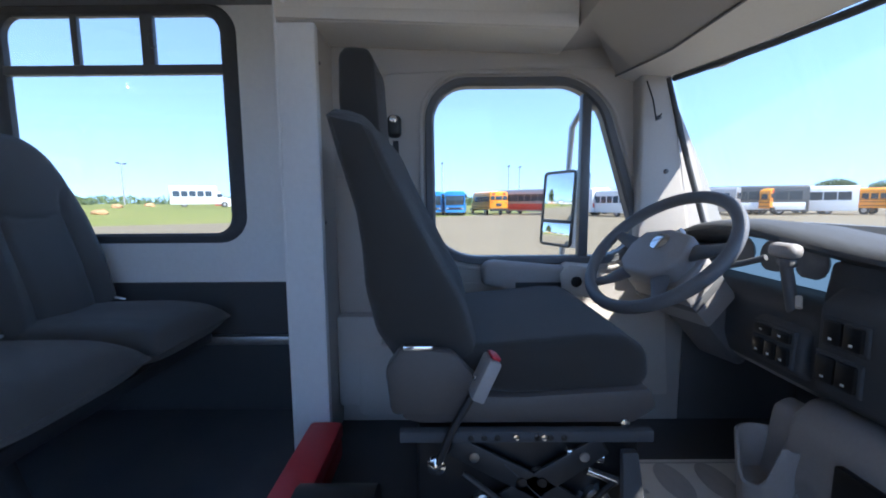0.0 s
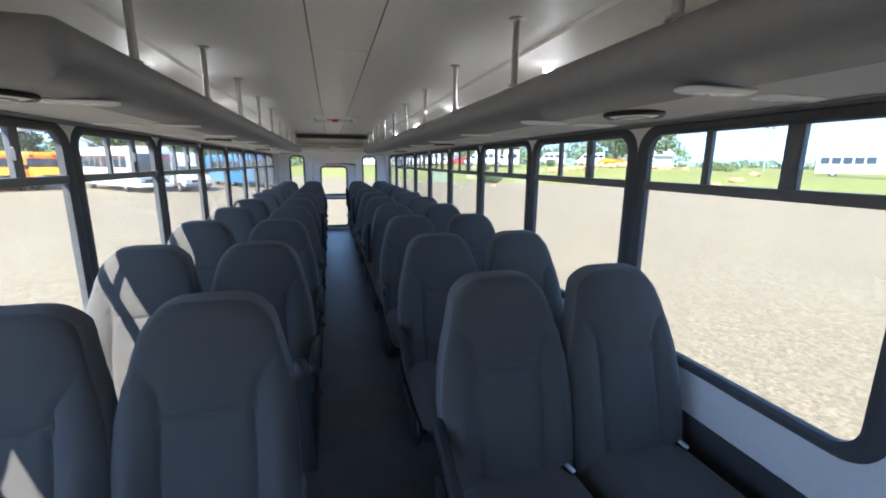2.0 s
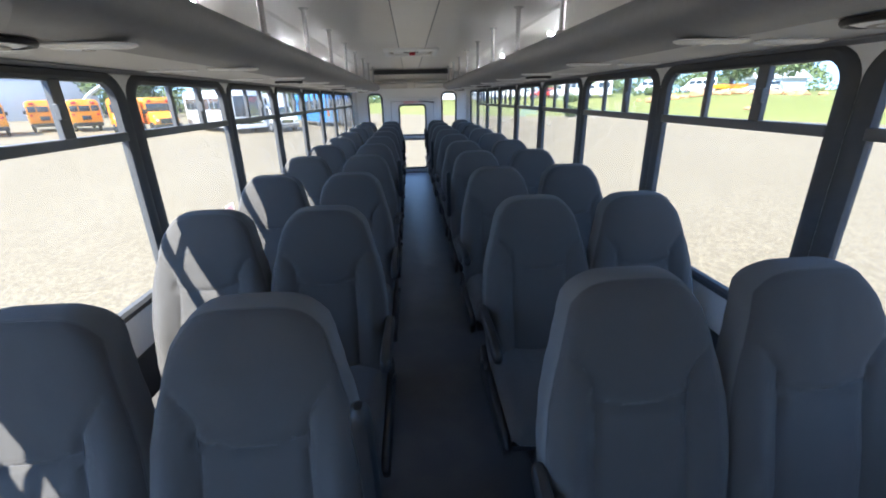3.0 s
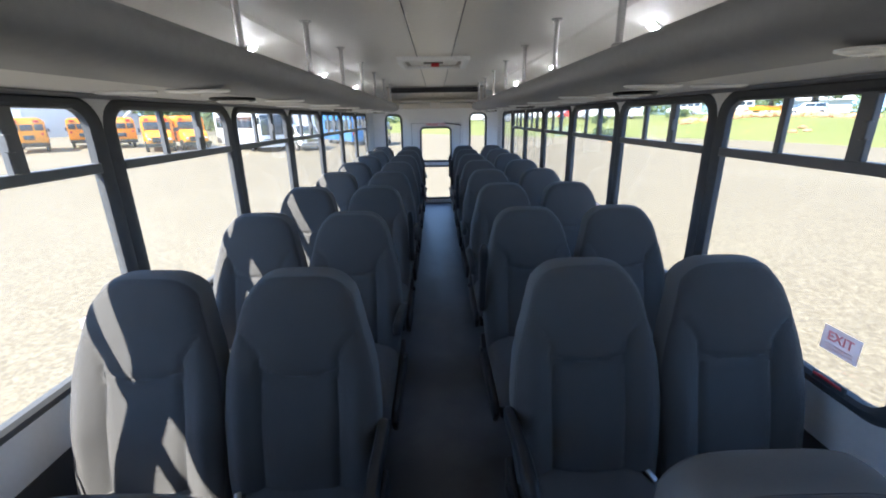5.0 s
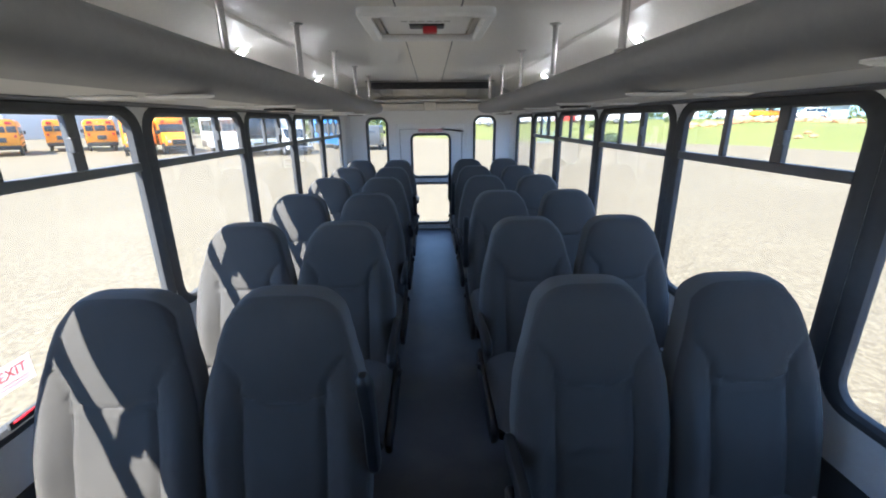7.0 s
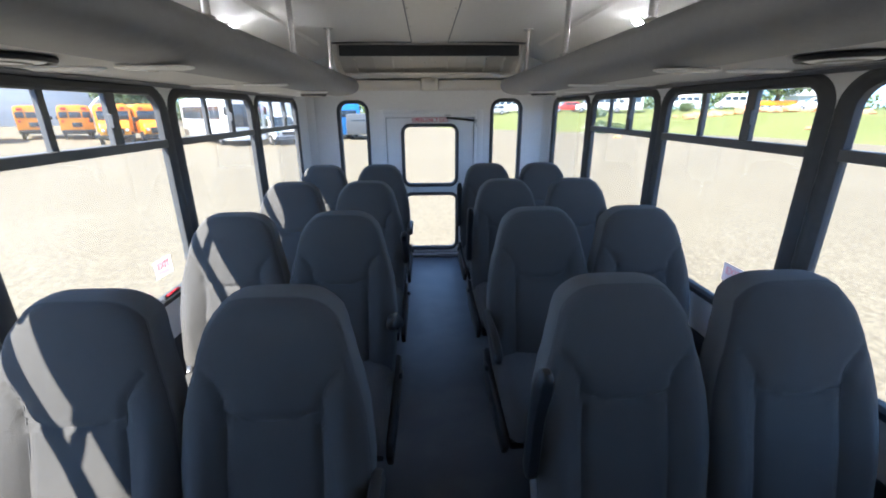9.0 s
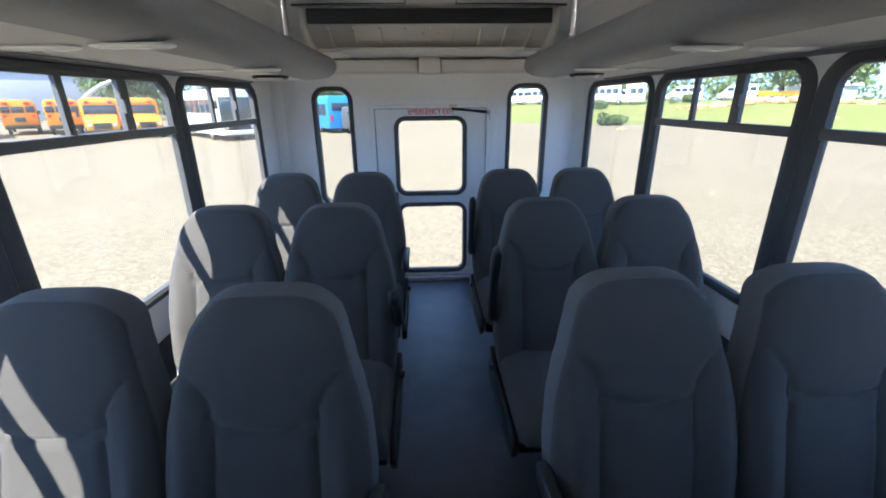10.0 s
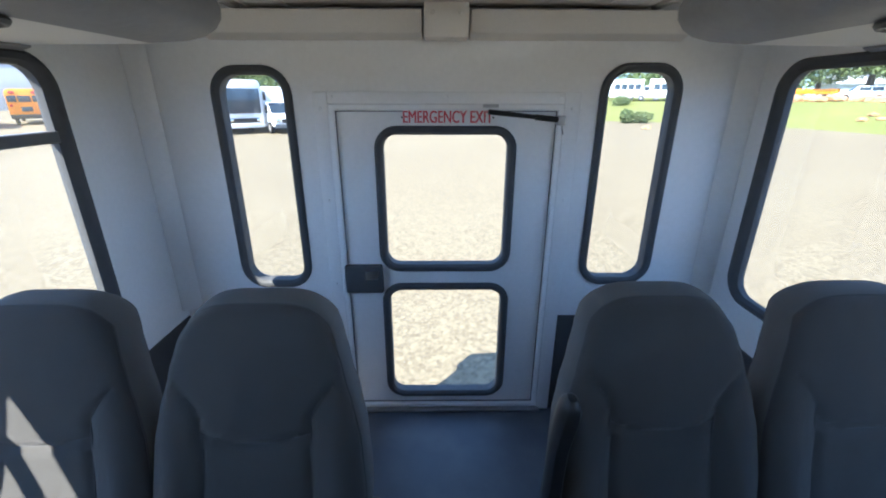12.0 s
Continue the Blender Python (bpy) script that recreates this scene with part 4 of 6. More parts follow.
tagged(part("partition_lining", box(0.790, 1.0, 1.000, 1.045, 0.0, 1.288, 0.004), CAB_GREY), "grey lining on the cab side of the partition", "wall", kind="structure")
cab = thing("overhead_cabinet", 0, 0, 0, "beige overhead cabinet with rounded access door above the driver", "cabinet")
part("body", prism([(0.250, 1.256), (1.108, 1.290), (1.108, 1.895), (0.250, 1.895)], 0.752, HALF, "x", 0.010), BEIGE, cab)
face = lambda u, v, w: (0.752 + w, u, v)
part("lower_flange", prism([(0.255, 1.260), (1.098, 1.294), (1.098, 1.325), (0.255, 1.300)], 0.744, 0.753, "x", 0.003), BEIGE, cab)
part("door_bezel", gasket(0.36, 1.035, 1.375, 1.80, 0.085, 0.026, face, -0.010, 0.0), BEIGE, cab)
part("door_seal", gasket(0.385, 1.010, 1.400, 1.775, 0.06, 0.007, face, -0.0125, 0.0), RUBBER, cab, "black seal line")
part("access_door", prism([(0.394, 1.409), (1.001, 1.409), (1.001, 1.766), (0.394, 1.766)], 0.744, 0.752, "x", 0.003), BEIGE, cab)
part("push_button", lathe([(0.012, 0.0), (0.012, -0.005), (0.008, -0.009), (0.003, -0.010)], (0.752, 1.078, 1.347), "x", 16), WHITE_PLASTIC, cab)


def header_lofts():
    """Header box over the windscreen and the trim strip that ends it."""
    box_bm, strip_bm = bmesh.new(), bmesh.new()
    rings, bands, bead = [], [], []
    for k in range(25):
        x = -1.10 + 2.13 * k / 24
        t = min(1.0, max(0.0, (x - 0.70) / 0.245))
        yt, zt = 0.237 - 0.156 * t ** 1.5, 1.266 + 0.014 * t
        yl, zl = 0.030 + 0.038 * t, 1.178 + 0.010 * t
        yf = -0.070 - 0.16 * (1 - (x / 0.92) ** 2) if abs(x) < 0.92 else -0.070
        rings.append([box_bm.verts.new((x, y, z)) for y, z in ((0.25, 1.266), (yt, zt), (yl, zl), (yf + 0.01, 1.18), (-0.34, 1.24), (-0.42, 1.90), (0.25, 1.895))])
        bands.append([strip_bm.verts.new((x, y, z)) for y, z in ((yl - 0.002, zl - 0.004), (yl * 0.5 + yf * 0.5 + 0.02, 1.170), (yf + 0.030, 1.164), (yf + 0.012, 1.166), (yf + 0.012, 1.178), (yl - 0.002, zl - 0.001))])
        bead.append((x, yl, zl - 0.001))
    for bm, sets in ((box_bm, rings), (strip_bm, bands)):
        for q, r in zip(sets, sets[1:]):
            for i in range(len(q)):
                bm.faces.new((q[i], q[(i + 1) % len(q)], r[(i + 1) % len(q)], r[i]))
        bm.faces.new(sets[0])
        bm.faces.new(sets[-1][::-1])
    return box_bm, strip_bm, bead


header_bm, strip_bm, bead = header_lofts()
tagged(part("cab_headlining", header_bm, CAB_GREY), "grey cab header lining above the windscreen", "ceiling", kind="structure")
tagged(part("trim_windscreen", strip_bm, BEIGE), "beige trim strip along the windscreen top", "trim", kind="structure")
tagged(part("trim_headlining_bead", tube(bead, 0.0035, 6), CAB_DARK), "dark headlining joint bead", "trim", kind="structure")
tagged(part("roof_entry", box(-HALF, 0.752, 0.25, 1.10, 1.895, 1.93), CEILING), "off-white ceiling over the entry", "ceiling", kind="structure")

# cab side: door with window
put_door = lambda u, v, w: (0.945 + w, u + 0.58 * (v - 1.178) * max(0.0, 0.688 - u), v)
tagged(part("wall_cab_side", box(0.945, 1.01, 0.790, 1.02, -0.05, 1.30), CAB_GREY), "grey cab side lining behind the door", "wall", kind="structure")
cabdoor = thing("door_2", 0, 0, 0, "grey moulded driver's door with rounded window", "door", kind="structure")
part("door_shell", pierced([(-0.10, 0.79, 0.50, 1.275, (0.125, 0.688, 0.572, 1.178, 0.13))], put_door, 0.05), CAB_GREY, cabdoor)
part("door_lower", box(0.945, 0.995, -0.20, 0.79, -0.05, 0.499), CAB_GREY, cabdoor)
part("window_surround", gasket(0.097, 0.716, 0.544, 1.206, 0.158, 0.012, put_door, -0.010, 0.0), CAB_GREY, cabdoor, "raised grey lip round the window")
part("window_rubber", gasket(0.118, 0.695, 0.565, 1.185, 0.137, 0.024, put_door, -0.010, 0.0), CAB_DARK, cabdoor, "dark rubber seal round the window")
part("window_seal", gasket(0.125, 0.688, 0.572, 1.178, 0.13, 0.020, put_door, -0.006, 0.04), FRAME_METAL, cabdoor)
part("window_divider", box(0.948, 0.985, 0.140, 0.172, 0.575, 1.175, 0.004), FRAME_METAL, cabdoor)
glazing("window_pane", pane(0.133, 0.68, 0.58, 1.17, 0.122, put_door, 0.022), GLASS, cabdoor)
part("trim_seam", tube([(0.943, 0.925, 1.190), (0.943, 0.79, 1.200), (0.943, 0.40, 1.214), (0.943, 0.0, 1.212)], 0.0035, 6), CAB_GREY, cabdoor)
arm = part("door_armrest", prism([(0.20, 0.560), (0.48, 0.586), (0.51, 0.570), (0.51, 0.505), (0.45, 0.492), (0.41, 0.455), (0.25, 0.425), (0.205, 0.46)], 0.875, 0.945, "x", 0.022, 3), CONSOLE, cabdoor, "grey moulded armrest and pull")
part("pull_cup", box(0.870, 0.877, 0.24, 0.40, 0.465, 0.515, 0.003), BLACK, arm)
plate = part("switch_plate", prism([(0.135, 0.455), (0.250, 0.485), (0.255, 0.545), (0.225, 0.575), (0.13, 0.565)], 0.865, 0.944, "x", 0.008), CAB_TAN, cabdoor, "light grey switch plate")
part("knob_hole", lathe([(0.017, 0.0), (0.018, -0.004), (0.014, -0.005)], (0.865, 0.203, 0.518), "x", 16), BLACK, plate)
part("lower_pad", prism([(-0.15, 0.10), (0.70, 0.10), (0.66, 0.43), (0.20, 0.42), (-0.12, 0.44)], 0.915, 0.945, "x", 0.012), CAB_TAN, cabdoor, "light grey lower door pad")
belt = thing("seat_belt", 0, 0, 0, "black driver's seat belt on the cab side", "seat belt")
part("guide", box(0.900, 0.945, 0.772, 0.818, 0.990, 1.062, 0.016, 3), BLACK, belt)
part("guide_bolt", lathe([(0.013, 0.0), (0.012, -0.006), (0.005, -0.009)], (0.900, 0.795, 1.045), "x", 14), CHROME, belt, "chrome anchor bolt")
part("strap", prism([(0.778, 0.10), (0.772, 0.55), (0.782, 0.98), (0.800, 0.98), (0.812, 0.55), (0.818, 0.10)], 0.915, 0.920, "x"), SEAT_PLASTIC, belt)
part("reel_cover", box(0.88, 0.945, 0.76, 0.93, 0.05, 0.30, 0.014), CAB_GREY, belt)
duct = thing("pillar_cover", 0, 0, 0, "grey moulded pillar cover behind the driver's seat", "pillar cover")
part("upper_shell", prism([(0.84, 0.40), (1.0, 0.40), (1.0, 0.86), (0.90, 0.86), (0.865, 0.80), (0.855, 0.7)], 0.925, 0.946, "x", 0.010), CAB_GREY, duct)
part("lower_shell", prism([(0.86, 0.08), (1.0, 0.08), (1.0, 0.40), (0.84, 0.40)], 0.885, 0.946, "x", 0.012), CAB_GREY, duct)
part("moulding", tube([(0.943, 0.970, 0.86), (0.943, 0.955, 1.06), (0.943, 0.945, 1.187), (0.943, 0.920, 1.285)], 0.006, 8), CAB_GREY, duct)


def slab(ring_a, ring_b, name, mat, label, category):
    bm = bmesh.new()
    a, b = [[bm.verts.new(p) for p in ring] for ring in (ring_a, ring_b)]
    for i in range(len(a)):
        bm.faces.new((a[i], a[(i + 1) % len(a)], b[(i + 1) % len(a)], b[i]))
    bm.faces.new(a[::-1])
    bm.faces.new(b)
    bmesh.ops.bevel(bm, geom=bm.edges[:], offset=0.012, segments=3, profile=0.5, affect="EDGES", clamp_overlap=True)
    return tagged(part(name, bm, mat), label, category, kind="structure")


slab([(0.90, -0.005, 0.55), (0.90, -0.20, 0.55), (1.0, -0.24, 0.55), (1.0, -0.02, 0.55)], [(0.875, 0.012, 1.20), (0.875, -0.075, 1.20), (0.98, -0.10, 1.20), (0.98, 0.01, 1.20)], "pillar_windscreen", CAB_GREY, "light grey windscreen pillar trim", "pillar")
slab([(-0.95, -0.05, 0.55), (-0.95, -0.20, 0.55), (-HALF, -0.24, 0.55), (-HALF, -0.05, 0.55)], [(-0.92, 0.05, 1.20), (-0.92, -0.075, 1.20), (-HALF, -0.10, 1.20), (-HALF, 0.05, 1.20)], "pillar_windscreen_far", CAB_TAN, "light grey windscreen pillar trim", "pillar")
for y, z in ((-0.077, 0.872), (-0.045, 1.04)):
    tagged(part("pillar_screw", lathe([(0.008, 0.0), (0.007, -0.004), (0.003, -0.005)], (0.876, y, z), "x", 12), CAB_DARK), "dark pillar screw cap", "trim", kind="structure")
tagged(part("pillar_wire", tube([(0.87, 0.0, 1.15), (0.865, -0.02, 1.09), (0.87, -0.035, 1.03), (0.868, -0.05, 1.05)], 0.0025, 6), BLACK), "loose black wire on the pillar", "wire", kind="structure")


def windscreen():
    bm = bmesh.new()
    nx = 16
    sheets = []
    for off in (0.0, -0.006):
        rows = []
        for y, z in ((-0.085, 1.175), (-0.27, 0.60)):
            rows.append([bm.verts.new((0.90 - 1.84 * k / nx, y + off - 0.16 * (1 - ((0.90 - 1.84 * k / nx) / 0.92) ** 2), z)) for k in range(nx + 1)])
        sheets.append(rows)
    for rows in sheets:
        for k in range(nx):
            bm.faces.new((rows[0][k], rows[0][k + 1], rows[1][k + 1], rows[1][k]))
    for r in (0, 1):
        for k in range(nx):
            bm.faces.new((sheets[0][r][k], sheets[0][r][k + 1], sheets[1][r][k + 1], sheets[1][r][k]))
    return bm


ws = thing("window_30", 0, 0, 0, "wide curved windscreen with black edge", "windscreen", kind="structure")
glazing("pane", windscreen(), GLASS, ws)
part("edge_seal", tube([(0.879, -0.068 - 0.002, 1.16), (0.885, -0.15, 0.90), (0.890, -0.245, 0.62)], 0.009, 8), RUBBER, ws)
part("top_seal", tube([(0.88 - 1.8 * k / 12, -0.088 - 0.16 * (1 - ((0.88 - 1.8 * k / 12) / 0.92) ** 2) + 0.012, 1.160) for k in range(13)], 0.010, 8), RUBBER, ws)

# dashboard
dash = thing("dashboard", 0, 0, 0, "dark grey moulded dashboard with instrument hood and switches", "dashboard")
part("main_body", prism([(-0.52, 0.54), (-0.22, 0.572), (-0.135, 0.572), (-0.10, 0.545), (-0.098, 0.44), (-0.125, 0.385), (-0.36, 0.36), (-0.61, 0.36), (-0.61, 0.53)], -1.0, 0.90, "x", 0.012), DASH, dash)
part("upper_fascia", prism([(-0.30, 0.560), (-0.128, 0.566), (-0.142, 0.660), (-0.30, 0.660)], -1.0, 0.355, "x", 0.012), DASH, dash)
part("end_fascia", prism([(-0.30, 0.560), (-0.135, 0.566), (-0.145, 0.645), (-0.30, 0.645)], 0.815, 0.90, "x", 0.008), DASH, dash)


def dash_top():
    """Padded dash top that swells into a hood over the instruments."""
    bm = bmesh.new()
    crown = ((-1.0, 0.682), (0.20, 0.690), (0.306, 0.698), (0.42, 0.712), (0.53, 0.726), (0.64, 0.730), (0.72, 0.727), (0.81, 0.714), (0.87, 0.694), (0.905, 0.668), (0.93, 0.635))
    rings = []
    for (xa, za), (xb, zb) in zip(crown, crown[1:]):
        for k in range(4):
            x, z = xa + (xb - xa) * k / 4, za + (zb - za) * k / 4
            rings.append([bm.verts.new((x, y, q)) for y, q in ((-0.55, 0.58), (-0.46, z - 0.045), (-0.32, z - 0.010), (-0.22, z), (-0.155, z - 0.004), (-0.128, z - 0.014), (-0.122, z - 0.028), (-0.140, z - 0.040), (-0.235, z - 0.052), (-0.40, 0.57))])
    for q, r in zip(rings, rings[1:]):
        for i in range(len(q)):
            bm.faces.new((q[i], q[(i + 1) % len(q)], r[(i + 1) % len(q)], r[i]))
    bm.faces.new(rings[0])
    bm.faces.new(rings[-1][::-1])
    return bm


part("instrument_hood", dash_top(), DASH, dash, smooth=60)
cluster = part("instrument_face", prism([(-0.225, 0.58), (-0.20, 0.58), (-0.222, 0.688), (-0.24, 0.688)], 0.40, 0.76, "x"), CLUSTER_GLARE, dash, "instrument cluster behind clear plastic")
for x in (0.47, 0.58, 0.69):
    part("gauge_ring", lathe([(0.043, 0.0), (0.045, 0.006), (0.040, 0.008)], (x, -0.212, 0.635), "y", 24), CAB_DARK, cluster)
centre = part("centre_panel", prism([(-0.125, 0.395), (-0.086, 0.41), (-0.084, 0.585), (-0.13, 0.625)], 0.02, 0.315, "x", 0.030, 4), DASH, dash, "dark centre switch panel")
pod = part("switch_pod", prism([(-0.12, 0.405), (-0.078, 0.425), (-0.080, 0.515), (-0.13, 0.535)], 0.330, 0.470, "x", 0.016, 3), DASH, dash, "dark rounded switch pod by the column")
for bz, x0, x1, z0, z1, y, n in ((pod, 0.350, 0.452, 0.437, 0.475, -0.079, 3), (pod, 0.350, 0.452, 0.485, 0.507, -0.080, 2), (centre, 0.212, 0.290, 0.515, 0.560, -0.086, 2), (centre, 0.218, 0.300, 0.440, 0.490, -0.086, 2), (centre, 0.06, 0.16, 0.46, 0.54, -0.086, 2)):
    rim = part("switch_bezel", box(x0 - 0.006, x1 + 0.006, y - 0.004, y + 0.005, z0 - 0.006, z1 + 0.006, 0.004, 3), DASH, bz)
    for k in range(n):
        xa, xb = x0 + (x1 - x0) * k / n, x0 + (x1 - x0) * (k + 1) / n
        part("switch", box(xa + 0.002, xb - 0.002, y, y + 0.011, z0, z1, 0.004), BLACK, rim)
        part("switch_mark", box((xa + xb) / 2 - 0.003, (xa + xb) / 2 + 0.003, y + 0.009, y + 0.0125, z0 + 0.009, z0 + 0.013), WHITE_PLASTIC, rim)
console = part("lower_panel", prism([(-0.30, 0.375), (-0.112, 0.383), (-0.075, 0.345), (-0.055, 0.24), (-0.10, 0.08), (-0.12, 0.0), (-0.30, 0.0)], -0.05, 0.345, "x", 0.02, 3), CONSOLE, dash, "brown-grey lower console")
part("knee_bolster", prism([(-0.36, 0.30), (-0.16, 0.36), (-0.115, 0.40), (-0.16, 0.46), (-0.36, 0.46)], 0.36, 0.88, "x", 0.02), CONSOLE, dash)
# Raised black slab; its colour stands in for shade inside the recess.
part("storage_recess", prism([(-0.068, 0.315), (-0.052, 0.315), (-0.050, 0.225), (-0.060, 0.225)], 0.055, 0.215, "x", 0.003), BLACK, console, "black slab for the shade in a storage recess")
def scooped_cup(seg=36, r=0.058, low=-0.17):
    """An open cup whose rim dips in front between two raised horns."""
    bm = bmesh.new()
    loops = []
    for k in range(seg):
        a = 2 * math.pi * k / seg
        turn = (a - radians(115) + math.pi) % (2 * math.pi) - math.pi
        dip = 0.085 * math.exp(-(turn / 0.62) ** 4)
        horn = 0.012 * math.exp(-((abs(turn) - 0.85) / 0.22) ** 2)
        top = 0.0 - dip + horn
        c, s_ = math.cos(a), math.sin(a)
        loops.append([bm.verts.new((q * c, q * s_, z)) for q, z in ((r * 0.80, low), (r * 0.94, low * 0.5), (r * 1.06, top - 0.006), (r * 1.03, top), (r * 0.95, top), (r * 0.91, top - 0.006), (r * 0.80, min(top - 0.02, low * 0.55)), (0.004, low * 0.6))])
    for p, q in zip(loops, loops[1:] + loops[:1]):
        for i in range(7):
            bm.faces.new((p[i], q[i], q[i + 1], p[i + 1]))
    return bm


part("cup_holder", scooped_cup(), CONSOLE, dash, "brown-grey moulded cup holder with a scooped rim", at=pose(0.352, -0.048, 0.285))
part("holder_bracket", prism([(-0.13, 0.36), (-0.085, 0.34), (-0.07, 0.22), (-0.05, 0.12), (-0.06, 0.0), (-0.14, 0.0)], 0.285, 0.405, "x", 0.018, 3), CONSOLE, dash)

# brake lever and steering
lever = thing("shift_lever", 0, 0, 0, "grey plastic lever knob on a dark stalk by the wheel", "lever")
part("knob", box(0.385, 0.455, -0.120, -0.085, 0.655, 0.688, 0.014, 3), CONSOLE, lever)
part("knob_underside", box(0.392, 0.432, -0.113, -0.090, 0.636, 0.656, 0.008), CAB_DARK, lever)
part("stalk", tube([(0.415, -0.10, 0.65), (0.40, -0.11, 0.56), (0.39, -0.13, 0.42)], 0.012, 10), CAB_DARK, lever)
part("stalk_tip", tube([(0.355, -0.085, 0.585), (0.342, -0.075, 0.565)], 0.006, 8), CAB_TAN, lever)

wheel = thing("steering_wheel", 0.553, 0.092, 0.648, "dark grey four-spoke truck steering wheel", "steering wheel")
WHEEL_UP = Vector((-0.197, 0.672, 0.714))
WHEEL_AT = Matrix.Translation((0.606, 0.079, 0.653)) @ WHEEL_UP.to_track_quat("Z", "X").to_matrix().to_4x4() @ Matrix.Rotation(radians(-90), 4, "Z")
wheel.matrix_basis = WHEEL_AT
ring = [(0.194 * math.cos(2 * math.pi * k / 48), 0.194 * math.sin(2 * math.pi * k / 48), 0.0) for k in range(48)]
part("rim", tube(ring, 0.0165, 12, True), CAB_DARK, wheel, "padded dark rim")
hubm = bmesh.new()
outline = [(0.085, -0.055), (0.095, 0.0), (0.080, 0.055), (0.0, 0.072), (-0.080, 0.055), (-0.095, 0.0), (-0.085, -0.055), (-0.045, -0.085), (0.045, -0.085)]
prism(outline, -0.045, 0.008, "z", 0.012, 3, hubm)
part("hub_pad", hubm, CONSOLE, wheel, "grey hub pad")
part("badge", lathe([(0.026, 0.008), (0.026, 0.011), (0.022, 0.013)], (0, 0.022, 0), seg=24), CHROME, wheel, "plain oval badge")
for a, r0 in ((12, 0.08), (168, 0.08), (232, 0.075), (308, 0.075)):
    c, s_ = math.cos(radians(a)), math.sin(radians(a))
    pts = [(r0 * c, r0 * s_, -0.020), (0.14 * c, 0.14 * s_, -0.014), (0.188 * c, 0.188 * s_, -0.002)]
    part("spoke", tube(pts, [0.028, 0.019, 0.014], 10, squash=0.5), CAB_DARK, wheel)
column = thing("steering_column", 0, 0, 0, "steering column with grey plastic shroud", "steering column")
axis = WHEEL_AT
part("shroud", prism([(-0.095, -0.075), (0.095, -0.075), (0.10, 0.035), (0.06, 0.062), (-0.06, 0.062), (-0.10, 0.035)], -0.20, -0.045, "z", 0.012), CONSOLE, column, "grey plastic shroud", at=axis)
part("shroud_joint", prism([(-0.097, -0.077), (0.097, -0.077), (0.102, 0.035), (0.061, 0.064), (-0.061, 0.064), (-0.102, 0.035)], -0.135, -0.112, "z", 0.003), CAB_DARK, column, "dark joint band", at=axis)
part("lower_shroud", box(-0.07, 0.07, -0.06, 0.05, -0.40, -0.20, 0.02), CAB_DARK, column, at=axis)
part("stalk", tube([(0.09, 0.02, -0.08), (0.17, 0.05, -0.07), (0.215, 0.065, -0.06)], 0.007, 8), CAB_DARK, column, at=axis)
part("stalk_end", tube([(-0.09, 0.045, -0.075), (-0.02, 0.105, -0.04)], 0.011, 8), CAB_TAN, column, at=axis)
part("tilt_latch", box(-0.155, -0.11, -0.02, 0.01, -0.29, -0.20, 0.005), CHROME, column, at=axis)


# driver's seat
seat = thing("driver_seat", 0.545, 0, 0, "dark grey fabric air-ride driver's seat on a steel base", "driver's seat")


def driver_back():
    """Backrest with boxed sides, leaning back, hollow in the middle."""
    bm = bmesh.new()
    nv, nu = 32, 32
    keys = ((0.0, 0.655, 0.455, 0.222, 0.086), (0.10, 0.668, 0.51, 0.246, 0.104), (0.27, 0.688, 0.60, 0.262, 0.100), (0.42, 0.712, 0.680, 0.268, 0.078), (0.55, 0.735, 0.75, 0.272, 0.062), (0.80, 0.780, 0.865, 0.276, 0.048), (0.93, 0.801, 0.925, 0.275, 0.042), (1.0, 0.810, 0.948, 0.262, 0.037))

    def at(v):
        for a, b in zip(keys, keys[1:]):
            if v <= b[0]:
                t = (v - a[0]) / (b[0] - a[0])
                return [p + (q - p) * t for p, q in zip(a, b)][1:]

    def pt(i, j, w):
        """w: 1 the front skin, -1 the rear skin."""
        u, v = math.sin(0.5 * math.pi * 0.94 * (2 * i / nu - 1)) / math.sin(0.5 * math.pi * 0.94), j / nv
        y, z, hw, half = at(v)
        e = 0.80 + 0.20 * max(0.0, 1 - abs(u) ** 12) ** 0.5 * max(0.0, 1 - v ** 20) ** 0.5
        hollow = 0.030 * max(0.0, 1 - (abs(u) / 0.62) ** 4) * max(0.0, 1 - (abs(v - 0.4) / 0.5) ** 2)
        d = (half - hollow - 0.007 * math.exp(-((abs(u) - 0.66) / 0.04) ** 2)) * e if w > 0 else -half * e
        corner = 0.022 * max(0.0, (v - 0.88) / 0.12) ** 2 * abs(u) ** 8
        return Vector((u * hw, y - d, z - d * 0.24 - corner))

    fr, bk = [[[bm.verts.new(pt(i, j, w)) for i in range(nu + 1)] for j in range(nv + 1)] for w in (1, -1)]
    for j in range(nv):
        for i in range(nu):
            bm.faces.new((fr[j][i], fr[j][i + 1], fr[j + 1][i + 1], fr[j + 1][i]))
            bm.faces.new((bk[j][i], bk[j + 1][i], bk[j + 1][i + 1], bk[j][i + 1]))
    loop = [(j, 0) for j in range(nv)] + [(nv, i) for i in range(nu)] + [(j, nu) for j in range(nv, -1, -1)]
    rings = [[fr[j][i] for j, i in loop]]
    for k in (0.1, 0.5, 0.9):
        swell = 0.006 * (1 - (2 * k - 1) ** 4) + 0.003
        rings.append([bm.verts.new(fr[j][i].co.lerp(bk[j][i].co, k) + swell * Vector(((i == nu) - (i == 0), 0, j == nv))) for j, i in loop])
    rings.append([bk[j][i] for j, i in loop])
    for q, s in zip(rings, rings[1:]):
        for k in range(len(loop) - 1):
            bm.faces.new((q[k], q[k + 1], s[k + 1], s[k]))
    return bm


